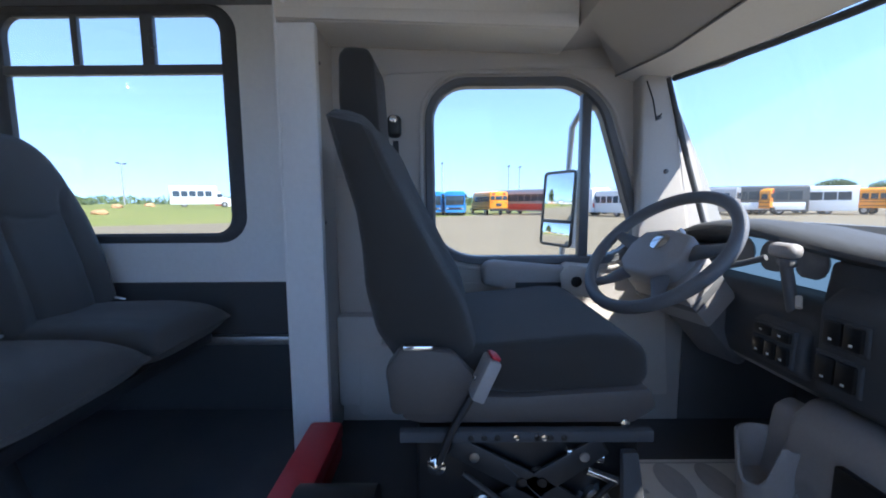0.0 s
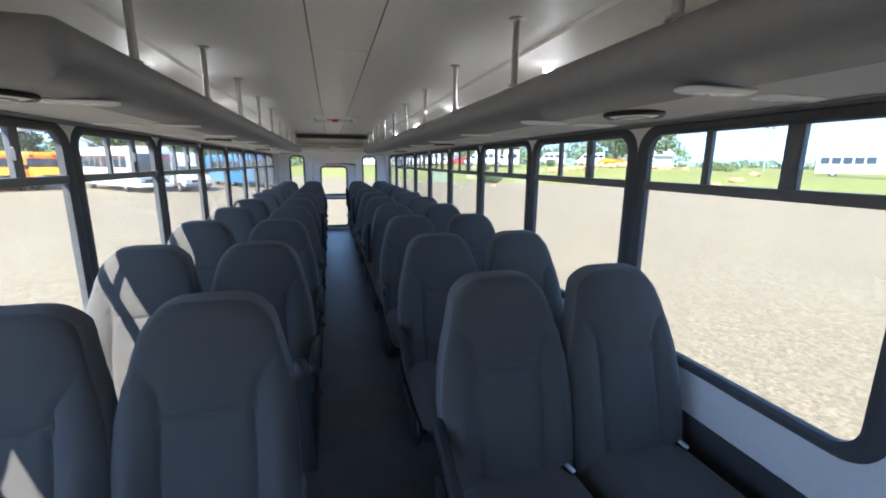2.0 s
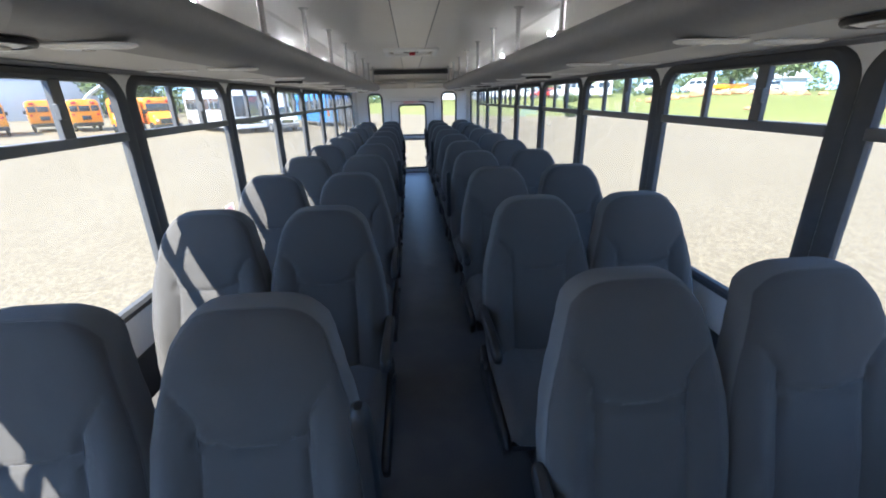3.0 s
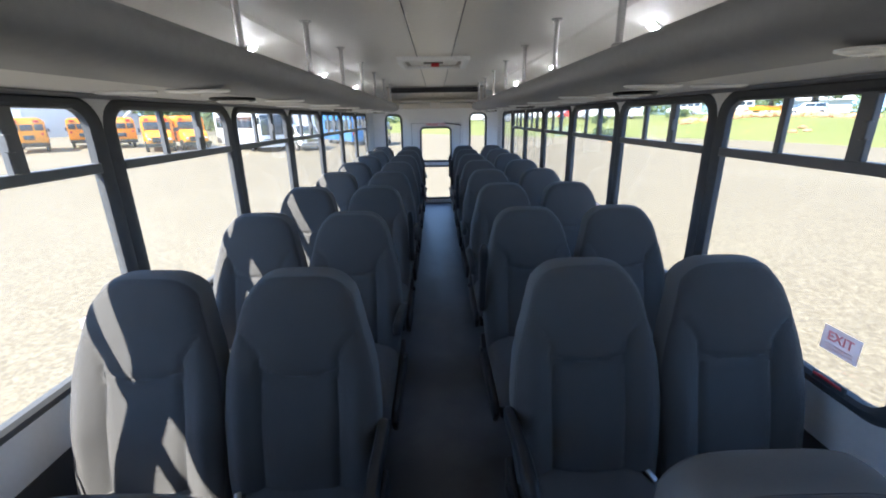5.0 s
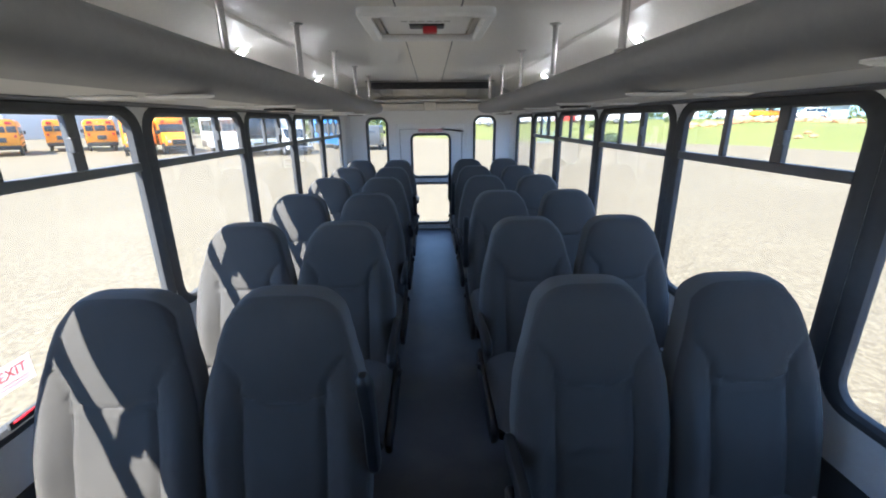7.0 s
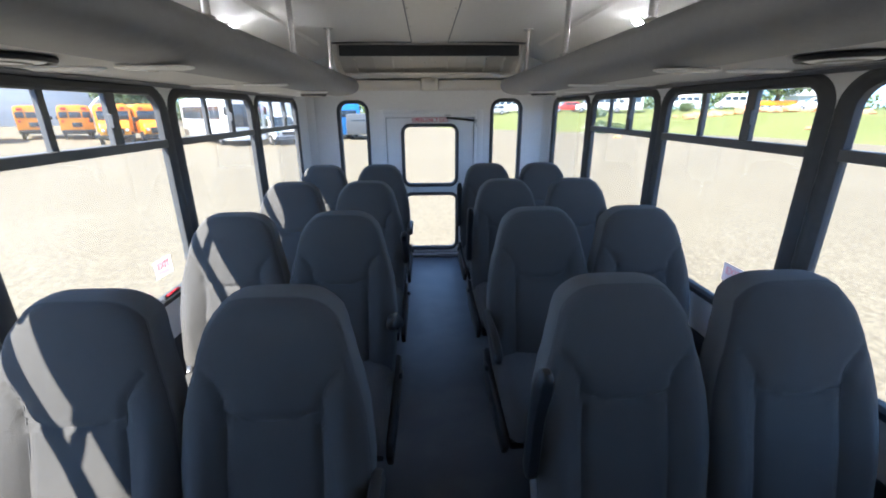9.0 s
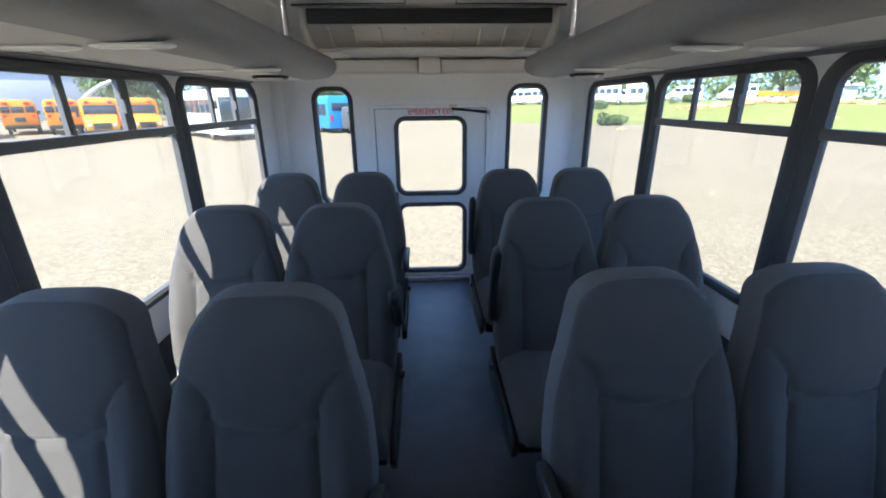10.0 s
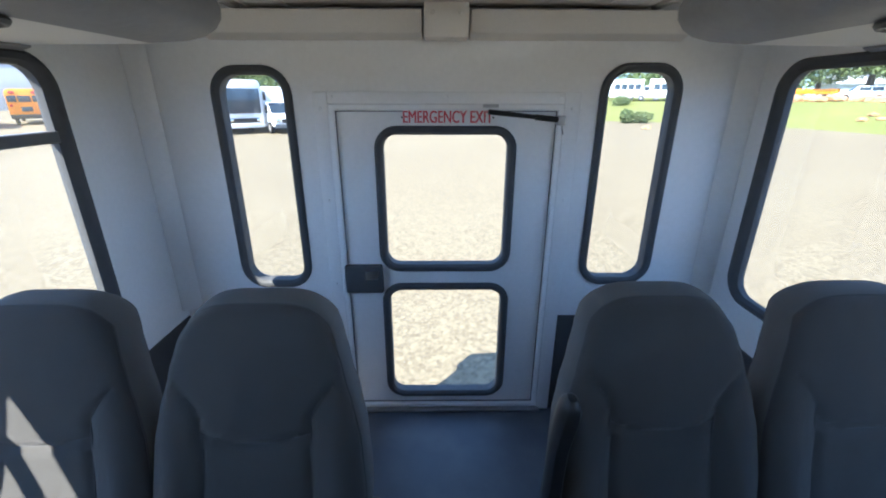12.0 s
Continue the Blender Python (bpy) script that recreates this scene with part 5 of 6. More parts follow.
part("backrest", driver_back(), DRIVER_FABRIC, seat)
part("headrest", prism([(0.770, 0.90), (0.776, 0.98), (0.782, 1.085), (0.795, 1.112), (0.845, 1.116), (0.860, 1.098), (0.862, 1.0), (0.850, 0.90)], -0.088, 0.080, "x", 0.018, 3), DRIVER_FABRIC, seat)
part("seat_cushion", prism([(0.66, 0.43), (0.66, 0.506), (0.56, 0.506), (0.44, 0.515), (0.34, 0.526), (0.275, 0.522), (0.236, 0.490), (0.232, 0.435), (0.26, 0.405), (0.50, 0.400)], -0.245, 0.245, "x", 0.022, 3), DRIVER_FABRIC, seat)
part("pan", prism([(0.72, 0.365), (0.70, 0.42), (0.50, 0.41), (0.24, 0.425), (0.225, 0.385), (0.27, 0.355), (0.68, 0.355)], -0.262, 0.262, "x", 0.010), SHIELD, seat, "brown-black plastic seat pan skirt")
part("side_shield", prism([(0.735, 0.385), (0.745, 0.475), (0.715, 0.52), (0.62, 0.51), (0.565, 0.45), (0.60, 0.385)], -0.290, -0.255, "x", 0.014), SHIELD, seat, "brown-black recliner shield")
part("shield_clip", box(-0.292, -0.27, 0.655, 0.71, 0.512, 0.522, 0.003), CHROME, seat)
frame_bar = part("slide_rail", box(-0.280, -0.258, 0.24, 0.72, 0.328, 0.350, 0.003), DASH, seat, "dark steel slide rail with holes")
for y in (0.41, 0.435, 0.46, 0.535, 0.56, 0.585):
    part("rail_hole", lathe([(0.006, 0.0), (0.006, -0.002), (0.004, -0.003)], (-0.280, y, 0.339), "x", 12), BLACK, frame_bar)
for y in (0.447, 0.50):
    part("rail_bolt", lathe([(0.007, 0.0), (0.006, -0.004), (0.002, -0.005)], (-0.280, y, 0.340), "x", 10), CHROME, frame_bar)
part("slide_rail_far", box(0.258, 0.280, 0.24, 0.72, 0.328, 0.350, 0.003), DASH, seat)
for sx in (-0.268, 0.268):
    for (ya, za), (yb, zb) in (((0.27, 0.120), (0.62, 0.318)), ((0.64, 0.120), (0.33, 0.318))):
        d = Vector((yb - ya, zb - za)).normalized()
        n = Vector((-d.y, d.x)) * 0.021
        link = part("scissor_link", prism([(ya - n.x - 0.01 * d.x, za - n.y), (yb - n.x, zb - n.y), (yb + n.x, zb + n.y), ((ya + yb) / 2 + 1.35 * n.x, (za + zb) / 2 + 1.35 * n.y), (ya + n.x, za + n.y)], sx - 0.004, sx + 0.004, "x", 0.003), SEAT_PLASTIC, seat, "black pressed-steel scissor link")
        for k in (0.14, 0.40, 0.62, 0.88):
            p = (sx - 0.0045, ya + (yb - ya) * k, za + (zb - za) * k)
            part("link_rivet", lathe([(0.010, 0.0), (0.009, -0.003), (0.004, -0.004)], p, "x", 12), STEEL if k in (0.14, 0.88) else BLACK, link)
for y0, z0, y1, z1 in ((0.36, 0.262, 0.30, 0.238), (0.335, 0.225, 0.300, 0.170), (0.40, 0.30, 0.33, 0.285)):
    part("bright_rod", tube([(-0.262, y0, z0), (-0.262, y1, z1)], 0.010, 10), CHROME, seat, "bright steel rod end")
for y, z in ((0.44, 0.155), (0.50, 0.145), (0.57, 0.15), (0.36, 0.135)):
    part("hex_bolt", lathe([(0.011, 0.0), (0.011, -0.008), (0.005, -0.011)], (-0.272, y, z), "x", 6), STEEL, seat)
part("air_spring", lathe([(0.05, 0.10), (0.075, 0.13), (0.072, 0.17), (0.078, 0.21), (0.070, 0.25), (0.05, 0.28)], (0.0, 0.48, 0.0), seg=24), RUBBER, seat, "black rubber air spring")
part("base_frame", box(-0.26, 0.26, 0.20, 0.70, 0.085, 0.115, 0.004), SEAT_PLASTIC, seat, "dark steel base frame")
part("base_rail", box(-0.30, -0.262, 0.17, 0.40, 0.07, 0.10, 0.003), CHROME, seat, "bright steel floor rail")
part("base_rail_cover", box(-0.298, -0.262, 0.402, 0.72, 0.07, 0.098, 0.003), BLACK, seat)
part("pedestal", box(-0.25, 0.25, 0.24, 0.68, 0.0, 0.086, 0.008), BLACK, seat)
# Added solid block: hides the sunlit floor behind the open links.
part("suspension_box", box(-0.245, 0.245, 0.25, 0.69, 0.116, 0.325, 0.01), BLACK, seat, "added black block behind the suspension links")
for y, z in ((0.34, 0.20), (0.45, 0.24), (0.56, 0.19)):
    part("pivot", lathe([(0.018, 0.0), (0.017, -0.014), (0.008, -0.018)], (-0.246, y, z), "x", 14), STEEL, seat)
part("adjuster_bar", tube([(-0.262, 0.30, 0.155), (-0.262, 0.44, 0.20), (-0.262, 0.52, 0.28)], 0.011, 8, squash=0.5), DASH, seat)
part("front_bracket", prism([(0.235, 0.10), (0.29, 0.10), (0.30, 0.31), (0.27, 0.31)], -0.285, -0.268, "x", 0.003), DASH, seat)
part("hose", tube([(-0.29, 0.70, 0.12), (-0.32, 0.62, 0.06), (-0.30, 0.52, 0.05), (-0.27, 0.42, 0.11), (-0.24, 0.36, 0.20)], 0.010, 8), BLACK, seat)
part("wiring", tube([(-0.27, 0.60, 0.26), (-0.30, 0.50, 0.20), (-0.29, 0.40, 0.17), (-0.27, 0.31, 0.24)], 0.006, 8), BLACK, seat)
part("air_tank", tube([(-0.22, 0.78, 0.10), (-0.22, 0.95, 0.10)], 0.085, 18), BLACK, seat, "black round canister behind the base")
part("side_bolt", lathe([(0.010, 0.0), (0.009, -0.006), (0.004, -0.008)], (-0.264, 0.29, 0.36), "x", 10), CHROME, seat)
part("buckle_stalk", tube([(-0.303, 0.648, 0.300), (-0.303, 0.622, 0.365), (-0.300, 0.585, 0.430)], 0.0075, 8), SEAT_PLASTIC, seat, "black buckle stalk")
BUCKLE_AT = Matrix.Translation((-0.300, 0.563, 0.467)) @ Vector((0.05, -0.42, 0.90)).to_track_quat("Z", "Y").to_matrix().to_4x4()
buckle = part("buckle", box(-0.026, 0.026, -0.013, 0.013, -0.040, 0.040, 0.006), CONSOLE, seat, "grey-brown seat belt buckle", at=BUCKLE_AT)
part("release_button", box(-0.018, 0.018, -0.009, 0.009, 0.040, 0.047, 0.003), RED, seat, "red release button", at=BUCKLE_AT)
part("buckle_rivet", lathe([(0.005, 0.0), (0.004, 0.002), (0.001, 0.0025)], (0.0, 0.0, 0.0), "z", 10), CHROME, seat, at=BUCKLE_AT @ Matrix.Translation((0.0, 0.015, -0.008)) @ Matrix.Rotation(radians(-90), 4, "X"))
part("stalk_bolt", lathe([(0.018, 0.0), (0.017, -0.008), (0.007, -0.014)], (-0.296, 0.650, 0.296), "x", 14), CHROME, seat)

kit = thing("red_case", 0, 0, 0, "long red plastic case lying on the floor by the post", "case")
part("lid", box(0.31, 0.735, 0.948, 1.048, 0.062, 0.113, 0.012), RED, kit)
part("tray", box(0.315, 0.730, 0.952, 1.044, 0.0, 0.060, 0.008), RED, kit)
paper = thing("floor_paper", 0, 0, 0, "printed white paper mat on the cab floor", "paper mat")
part("sheet", box(0.30, 0.70, -0.26, 0.215, 0.0, 0.004), PAPER, paper)
part("border", gasket(0.315, 0.685, -0.245, 0.20, 0.01, 0.004, lambda u, v, w: (u, v, w), 0.0055, 0.004), INK, paper)
for x, y in ((0.60, 0.0), (0.60, -0.12)):
    part("sole_print", lathe([(0.001, 0.0048), (0.055, 0.0050), (0.055, 0.0042)], (0, 0, 0), seg=24), INK, paper, at=Matrix.Translation((x, y, 0)) @ Matrix.Diagonal((1.5, 0.75, 1, 1)))
for k in range(4):
    part("print_line", box(0.45 + 0.035 * k, 0.465 + 0.035 * k, 0.09, 0.17, 0.004, 0.0052), INK, paper)
    part("print_line", box(0.45 + 0.035 * k, 0.465 + 0.035 * k, -0.225, -0.175, 0.004, 0.0052), INK, paper)

# door mirror outside
mirror = thing("door_mirror", 1.325, 0.145, 0.745, "tall black-and-white truck door mirror on tube arms", "door mirror")
mirror.matrix_basis = pose(1.325, 0.145, 0.745, 4, 0, 24)
part("housing", prism([(-0.105, -0.16), (0.105, -0.16), (0.105, 0.165), (-0.105, 0.165)], -0.085, 0.0, "y", 0.018, 3), WHITE_PLASTIC, mirror)
part("mirror_rim", gasket(-0.104, 0.104, -0.160, 0.164, 0.024, 0.013, lambda u, v, w: (u, w, v), 0.006, -0.004), BLACK, mirror, "black mirror rim")
part("mirror_bar", box(-0.095, 0.095, -0.002, 0.004, -0.059, -0.046, 0.001), BLACK, mirror)
part("mirror_glass", box(-0.094, 0.094, -0.002, 0.003, -0.045, 0.155, 0.001), MIRROR, mirror, "flat mirror glass")
part("spot_mirror", box(-0.094, 0.094, -0.002, 0.003, -0.150, -0.060, 0.001), MIRROR, mirror, "lower wide-angle mirror glass")
for z, y2 in ((0.42, 0.30), (-0.34, 0.30)):
    part("arm_tube", tube([(0.02, -0.06, z * 0.4), (0.02, -0.06, z * 0.85), (-0.03, -0.06, z), (-0.30, -0.10, z)], 0.013, 10), ALU, mirror)


# ---- outside: ground, grass and trees ----
from mathutils.bvhtree import BVHTree

GROUND = -1.05
GRAVEL = material("pale_gravel", (0.214, 0.175, 0.116), 0.95, vary=0.40, grain=26, bump=1.0, bump_scale=55, stain=0.55, stain_scale=0.22, stain_color=(0.245, 0.205, 0.140), spec=0.15)
_nt = GRAVEL.node_tree
_b = _nt.nodes["Principled BSDF"]
_src = _b.inputs["Base Color"].links[0].from_socket
_co, _vo, _hs, _mr = (_nt.nodes.new("ShaderNode" + k) for k in ("TexCoord", "TexVoronoi", "HueSaturation", "MapRange"))
_vo.inputs["Scale"].default_value = 22.0
_mr.inputs["To Min"].default_value, _mr.inputs["To Max"].default_value = 0.68, 1.20
_nt.links.new(_co.outputs["Object"], _vo.inputs["Vector"])
_nt.links.new(_vo.outputs["Color"], _mr.inputs["Value"])
_nt.links.new(_mr.outputs["Result"], _hs.inputs["Value"])
_nt.links.new(_src, _hs.inputs["Color"])
_nt.links.new(_hs.outputs["Color"], _b.inputs["Base Color"])
GRASS = material("mown_grass", (0.170, 0.184, 0.058), 0.9, vary=0.35, grain=3.5, bump=0.8, bump_scale=12, stain=0.45, stain_scale=0.12, stain_color=(0.25, 0.225, 0.09), spec=0.1)
LEAVES = material("summer_leaves", (0.125, 0.170, 0.070), 0.75, vary=0.5, grain=0.6, stain=0.4, stain_scale=0.25, stain_color=(0.17, 0.20, 0.08), spec=0.2)
BARK = material("bark", (0.10, 0.08, 0.06), 0.9, vary=0.3, grain=8, bump=0.6, bump_scale=20)
DIRT = material("orange_clay", (0.50, 0.27, 0.13), 0.95, vary=0.3, grain=2.5, bump=0.8, bump_scale=6)
SHED = material("pale_metal_cladding", (0.52, 0.52, 0.52), 0.5, vary=0.06, grain=0.8)
bm = bmesh.new()
vs = [bm.verts.new((x, y, GROUND)) for x, y in ((-1500, -1500), (1500, -1500), (1500, 1500), (-1500, 1500))]
bm.faces.new(vs)
tagged(part("ground", bm, GRAVEL, smooth=0), "pale sunlit gravel yard", "ground", kind="structure")

# x, y of the bank's old foot, height of its top, and how far its foot is set back
EDGE = [(75, -22, -0.9, 0), (50, -2, -0.9, 2), (35, 10, -0.85, 7), (26, 16, -0.1, 12), (22, 23, 0.75, 13), (22.5, 33, 1.15, 13), (25, 45, 1.25, 3.5), (25, 55, 1.25, -3), (16, 61, 1.1, -5), (5, 70, 0.7, -4), (-6, 80, 0.2, 0), (-20, 95, -0.4, 0)]


def mound():
    """Grass that climbs from the gravel's edge to a flat top."""
    bm = bmesh.new()
    rows = []
    fine = []
    for (a, b) in zip(EDGE, EDGE[1:]):
        for k in range(6):
            t = k / 6
            fine.append([p + (q - p) * t for p, q in zip(a, b)])
    fine.append(list(EDGE[-1]))
    for x, y, top, back in fine:
        d = Vector((x - 2, y - 6, 0)).normalized()
        row = []
        for off, h in ((0, 0.0), (0.5, 0.03), (3, 0.12), (8, 0.36), (14, 0.66), (21, 0.90), (28, 1.0), (60, 1.04), (260, 1.10)):
            j = 0.35 * noise.noise((x * 0.3, y * 0.3, off)) + back * (1 - off / 28) if off < 60 else 0
            z = GROUND + (top - GROUND) * h + 0.10 * noise.noise((x * 0.2 + off, y * 0.2, 3.0)) * min(1.0, off / 8)
            row.append(bm.verts.new((x + d.x * (off + j), y + d.y * (off + j), z - (0.02 if off == 0 else 0))))
        rows.append(row)
    for q, s in zip(rows, rows[1:]):
        for i in range(len(q) - 1):
            bm.faces.new((q[i], q[i + 1], s[i + 1], s[i]))
    return bm


bank_mesh = mound()
bank_tree = BVHTree.FromBMesh(bank_mesh)


def bank(x, y):
    """Height of the grass, or of the gravel where there is none."""
    p = bank_tree.ray_cast(Vector((x, y, 50)), Vector((0, 0, -1)))[0]
    return p.z if p else GROUND


tagged(part("grass", bank_mesh, GRASS), "green mown grass bank", "grass", kind="structure")


def leaf_cloud(rng, clumps, count, size):
    """Loose leaf sprays in clumps (x, y, z, rx, rz): vertices and faces."""
    c = np.array(clumps)
    pick = rng.integers(0, len(c), count)
    d = rng.normal(size=(count, 3))
    d /= np.linalg.norm(d, axis=1)[:, None]
    r = rng.uniform(0.35, 1.0, count) ** 0.5
    centre = c[pick, :3] + d * r[:, None] * np.stack([c[pick, 3], c[pick, 3], c[pick, 4]], 1)
    a, b = rng.normal(size=(2, count, 3))
    a /= np.linalg.norm(a, axis=1)[:, None]
    b -= a * (a * b).sum(1)[:, None]
    b /= np.linalg.norm(b, axis=1)[:, None]
    s = size * rng.uniform(0.6, 1.3, count)[:, None]
    v = np.stack([centre - a * s, centre + b * s * 0.55, centre + a * s, centre - b * s * 0.55], 1).reshape(-1, 3)
    f = np.arange(count * 4).reshape(-1, 4)
    return v, f


def cloud_object(name, v, f, mat, parent=None):
    me = bpy.data.meshes.new(name)
    me.from_pydata(v.tolist(), [], f.tolist())
    me.materials.append(mat)
    ob = new(name, me)
    ob.parent = parent
    return ob


def tree(x, y, z, tall, wide, seed, label="broad green tree in full leaf"):
    rng = np.random.default_rng(seed)
    t = thing("tree", x, y, z, label, "tree", "trees")
    bm = tube([(0, 0, -0.2), (0.05 * tall * 0.1, 0, tall * 0.2), (0.1, 0.1, tall * 0.45), (0.0, 0.0, tall * 0.7)], [0.035 * tall, 0.028 * tall, 0.018 * tall, 0.006 * tall], 10)
    clumps = []
    for k in range(20):
        a = rng.uniform(0, 2 * math.pi)
        h = rng.uniform(0.20, 0.88) * tall
        reach = wide * 0.5 * rng.uniform(0.25, 0.75) * (1.1 - abs(h / tall - 0.55))
        p = (reach * math.cos(a), reach * math.sin(a), h)
        tube([(0.0, 0.0, h * 0.55), (p[0] * 0.5, p[1] * 0.5, h * 0.82), p], [0.012 * tall, 0.008 * tall, 0.003 * tall], 6, bm=bm)
        clumps.append((*p, wide * rng.uniform(0.17, 0.28), tall * rng.uniform(0.10, 0.16)))
    part("trunk", bm, BARK, t)
    v, f = leaf_cloud(rng, clumps, 13000, 0.019 * tall)
    cloud_object("crown", v, f, LEAVES, t)
    return t


tree(50, 59.5, 2.0, 12.0, 10.5, 4)
tree(47, 63, 2.0, 9.0, 9, 5)
tree(-52, 88, GROUND, 13, 14, 7)
tree(-36, 92, GROUND, 14, 15, 8)
tree(-23, 96, GROUND, 12, 14, 9)
tree(88, -83, GROUND, 6.5, 8, 10)
tree(80, -84, GROUND, 5.0, 6, 11)
tree(95, -105, GROUND, 7.5, 10, 12)
rng = np.random.default_rng(21)
clumps = []
for k in range(150):
    az = radians(rng.uniform(44, 205))
    far = rng.uniform(125, 170)
    h = rng.uniform(5, 10)
    base = 0.5 if az < math.pi / 2 else GROUND
    for j in range(2):
        clumps.append((far * math.cos(az) + rng.uniform(-4, 4), far * math.sin(az) + rng.uniform(-4, 4), base + h * (0.35 + 0.35 * j), rng.uniform(3.5, 7), h * 0.42))
for a in np.arange(-8, 45, 0.75):
    far, h = rng.uniform(165, 195), rng.uniform(2.6, 5.0)
    clumps.append((far * math.cos(radians(a)), far * math.sin(radians(a)), GROUND + 0.45 * h, rng.uniform(3.5, 7), 0.55 * h))
v, f = leaf_cloud(rng, clumps, 80000, 0.48)
tagged(cloud_object("far_woods", v, f, LEAVES), "line of green woods beyond the yard", "woods", kind="stuff")
clumps = [(230 * math.cos(radians(a)) + rng.uniform(-9, 9), 230 * math.sin(radians(a)), rng.uniform(-1, 2), rng.uniform(6, 10), rng.uniform(2.0, 4.5)) for a in np.arange(-75, -5, 1.1)]
v, f = leaf_cloud(rng, clumps, 20000, 0.5)
tagged(cloud_object("far_hedge", v, f, LEAVES), "low green tree line on the far horizon", "woods", kind="stuff")


def bush(x, y, wide, tall, seed):
    r = np.random.default_rng(seed)
    cl = [(r.uniform(-0.4, 0.4) * wide, r.uniform(-0.4, 0.4) * wide, tall * r.uniform(0.25, 0.6), wide * 0.3, tall * 0.35) for _ in range(6)]
    v, f = leaf_cloud(r, cl, 1800, 0.10)
    v += np.array((x, y, bank(x, y) - 0.05))
    return tagged(cloud_object("bush", v, f, LEAVES), "low green bush on the grass bank", "bush", "bushes")


bush(19.2, 51.4, 2.2, 1.5, 31)
bush(20.6, 52.0, 1.8, 1.2, 32)
bush(25, 68, 2.5, 1.6, 33)
bush(36, 66, 2.6, 1.5, 34)
bush(47.0, 43.5, 3.4, 1.4, 35)


def rock(x, y, size, seed, label="orange clay rock on the grass bank"):
    b = bmesh.new()
    bmesh.ops.create_icosphere(b, subdivisions=2, radius=1.0)
    for v in b.verts:
        k = 1 + 0.35 * noise.noise(v.co * 1.4 + Vector((seed * 7.1, 0, 0)))
        v.co = Vector((v.co.x * size * k, v.co.y * size * 0.8 * k, max(-0.3, v.co.z) * size * 0.55 * k))
    return tagged(part("rock", b, DIRT, at=pose(x, y, bank(x, y) + 0.1 * size, 0, 0, seed * 40), smooth=20), label, "rock", "rocks")


# a long heap of clay lumps along the top of the bank, and a few loose ones below it
heap = random.Random(8)
for n in range(64):
    k = heap.random() ** 0.85
    x, y = 31.0 + 13.5 * k, 59.3 - 9.6 * k - 1.2 * k * (1 - k)
    out = heap.uniform(-1.0, 1.6)
    rock(x + 0.6 * out, y + 0.75 * out, heap.choice((0.30, 0.38, 0.45, 0.55, 0.75, 0.95)), n + 1)
for n, (x, y, size) in enumerate([(36.7, 54.6, 1.2), (39.8, 52.2, 1.0), (44.6, 48.2, 0.8), (45.8, 46.9, 0.6), (33.6, 42.4, 0.45), (35.0, 43.0, 0.4), (34.3, 41.6, 0.35), (17.0, 43.4, 0.40), (52.0, 38.0, 0.7), (38.2, 32.9, 0.7), (35.5, 32.7, 0.5), (43.0, 35.0, 0.6)]):
    rock(x, y, size, 70 + n)

# ---- outside: vehicles and buildings ----
YELLOW = material("school_bus_yellow", (0.92, 0.32, 0.02), 0.35, vary=0.06, grain=1.5)
WHITE_PAINT = material("white_vehicle_paint", (0.76, 0.76, 0.75), 0.3, vary=0.04, grain=1.5)
BLUE_PAINT = material("blue_vehicle_paint", (0.03, 0.24, 0.62), 0.35, vary=0.06, grain=1.5)
GREY_PAINT = material("grey_vehicle_paint", (0.09, 0.095, 0.10), 0.35, vary=0.06, grain=1.5)
RED_PAINT = material("red_vehicle_paint", (0.55, 0.05, 0.035), 0.35, vary=0.06, grain=1.5)
SILVER = material("silver_vehicle_paint", (0.42, 0.40, 0.39), 0.3, metal=0.4, vary=0.05, grain=1.5)
DARK_GLASS = material("dark_vehicle_glass", (0.03, 0.045, 0.06), 0.08, vary=0.05)
TYRE = material("tyre_rubber", (0.02, 0.02, 0.021), 0.85)
LAMP_RED = material("red_lens", (0.55, 0.02, 0.02), 0.3)


def wheel_set(v, spots, r=0.48):
    first = None
    for x, y in spots:
        if first is None:
            first = part("wheel", lathe([(r * 0.55, -0.13), (r * 0.95, -0.13), (r, -0.09), (r, 0.09), (r * 0.95, 0.13), (r * 0.55, 0.13)], axis="y", seg=20), TYRE, v, at=pose(x, y, r))
            rim = part("rim", lathe([(r * 0.54, -0.132), (r * 0.54, 0.132)], axis="y", seg=16), SILVER, first)
        else:
            w = repeat(first, v, pose(x, y, r))
            repeat(rim, w, Matrix())


def panes(v, spots, make, name="window"):
    """Side panes: one mesh, set at the places given."""
    first = None
    for m in spots:
        if first is None:
            first = part(name, make(), DARK_GLASS, v, smooth=0, at=m)
        else:
            repeat(first, v, m)


def bus_body(length, width, low, high, mat, v, r=0.28, x0=0.0):
    half = width / 2
    sec = [(-half, low), (half, low), (half, high - r)] + [(half - r + r * math.cos(a), high - r + r * math.sin(a)) for a in (0.5, 1.0, math.pi / 2)] + [(-half + r + r * math.cos(a), high - r + r * math.sin(a)) for a in (math.pi / 2, math.pi - 1.0, math.pi - 0.5)] + [(-half, high - r)]
    return part("body", prism(sec, x0, x0 + length, "x", 0.05, 2), mat, v)


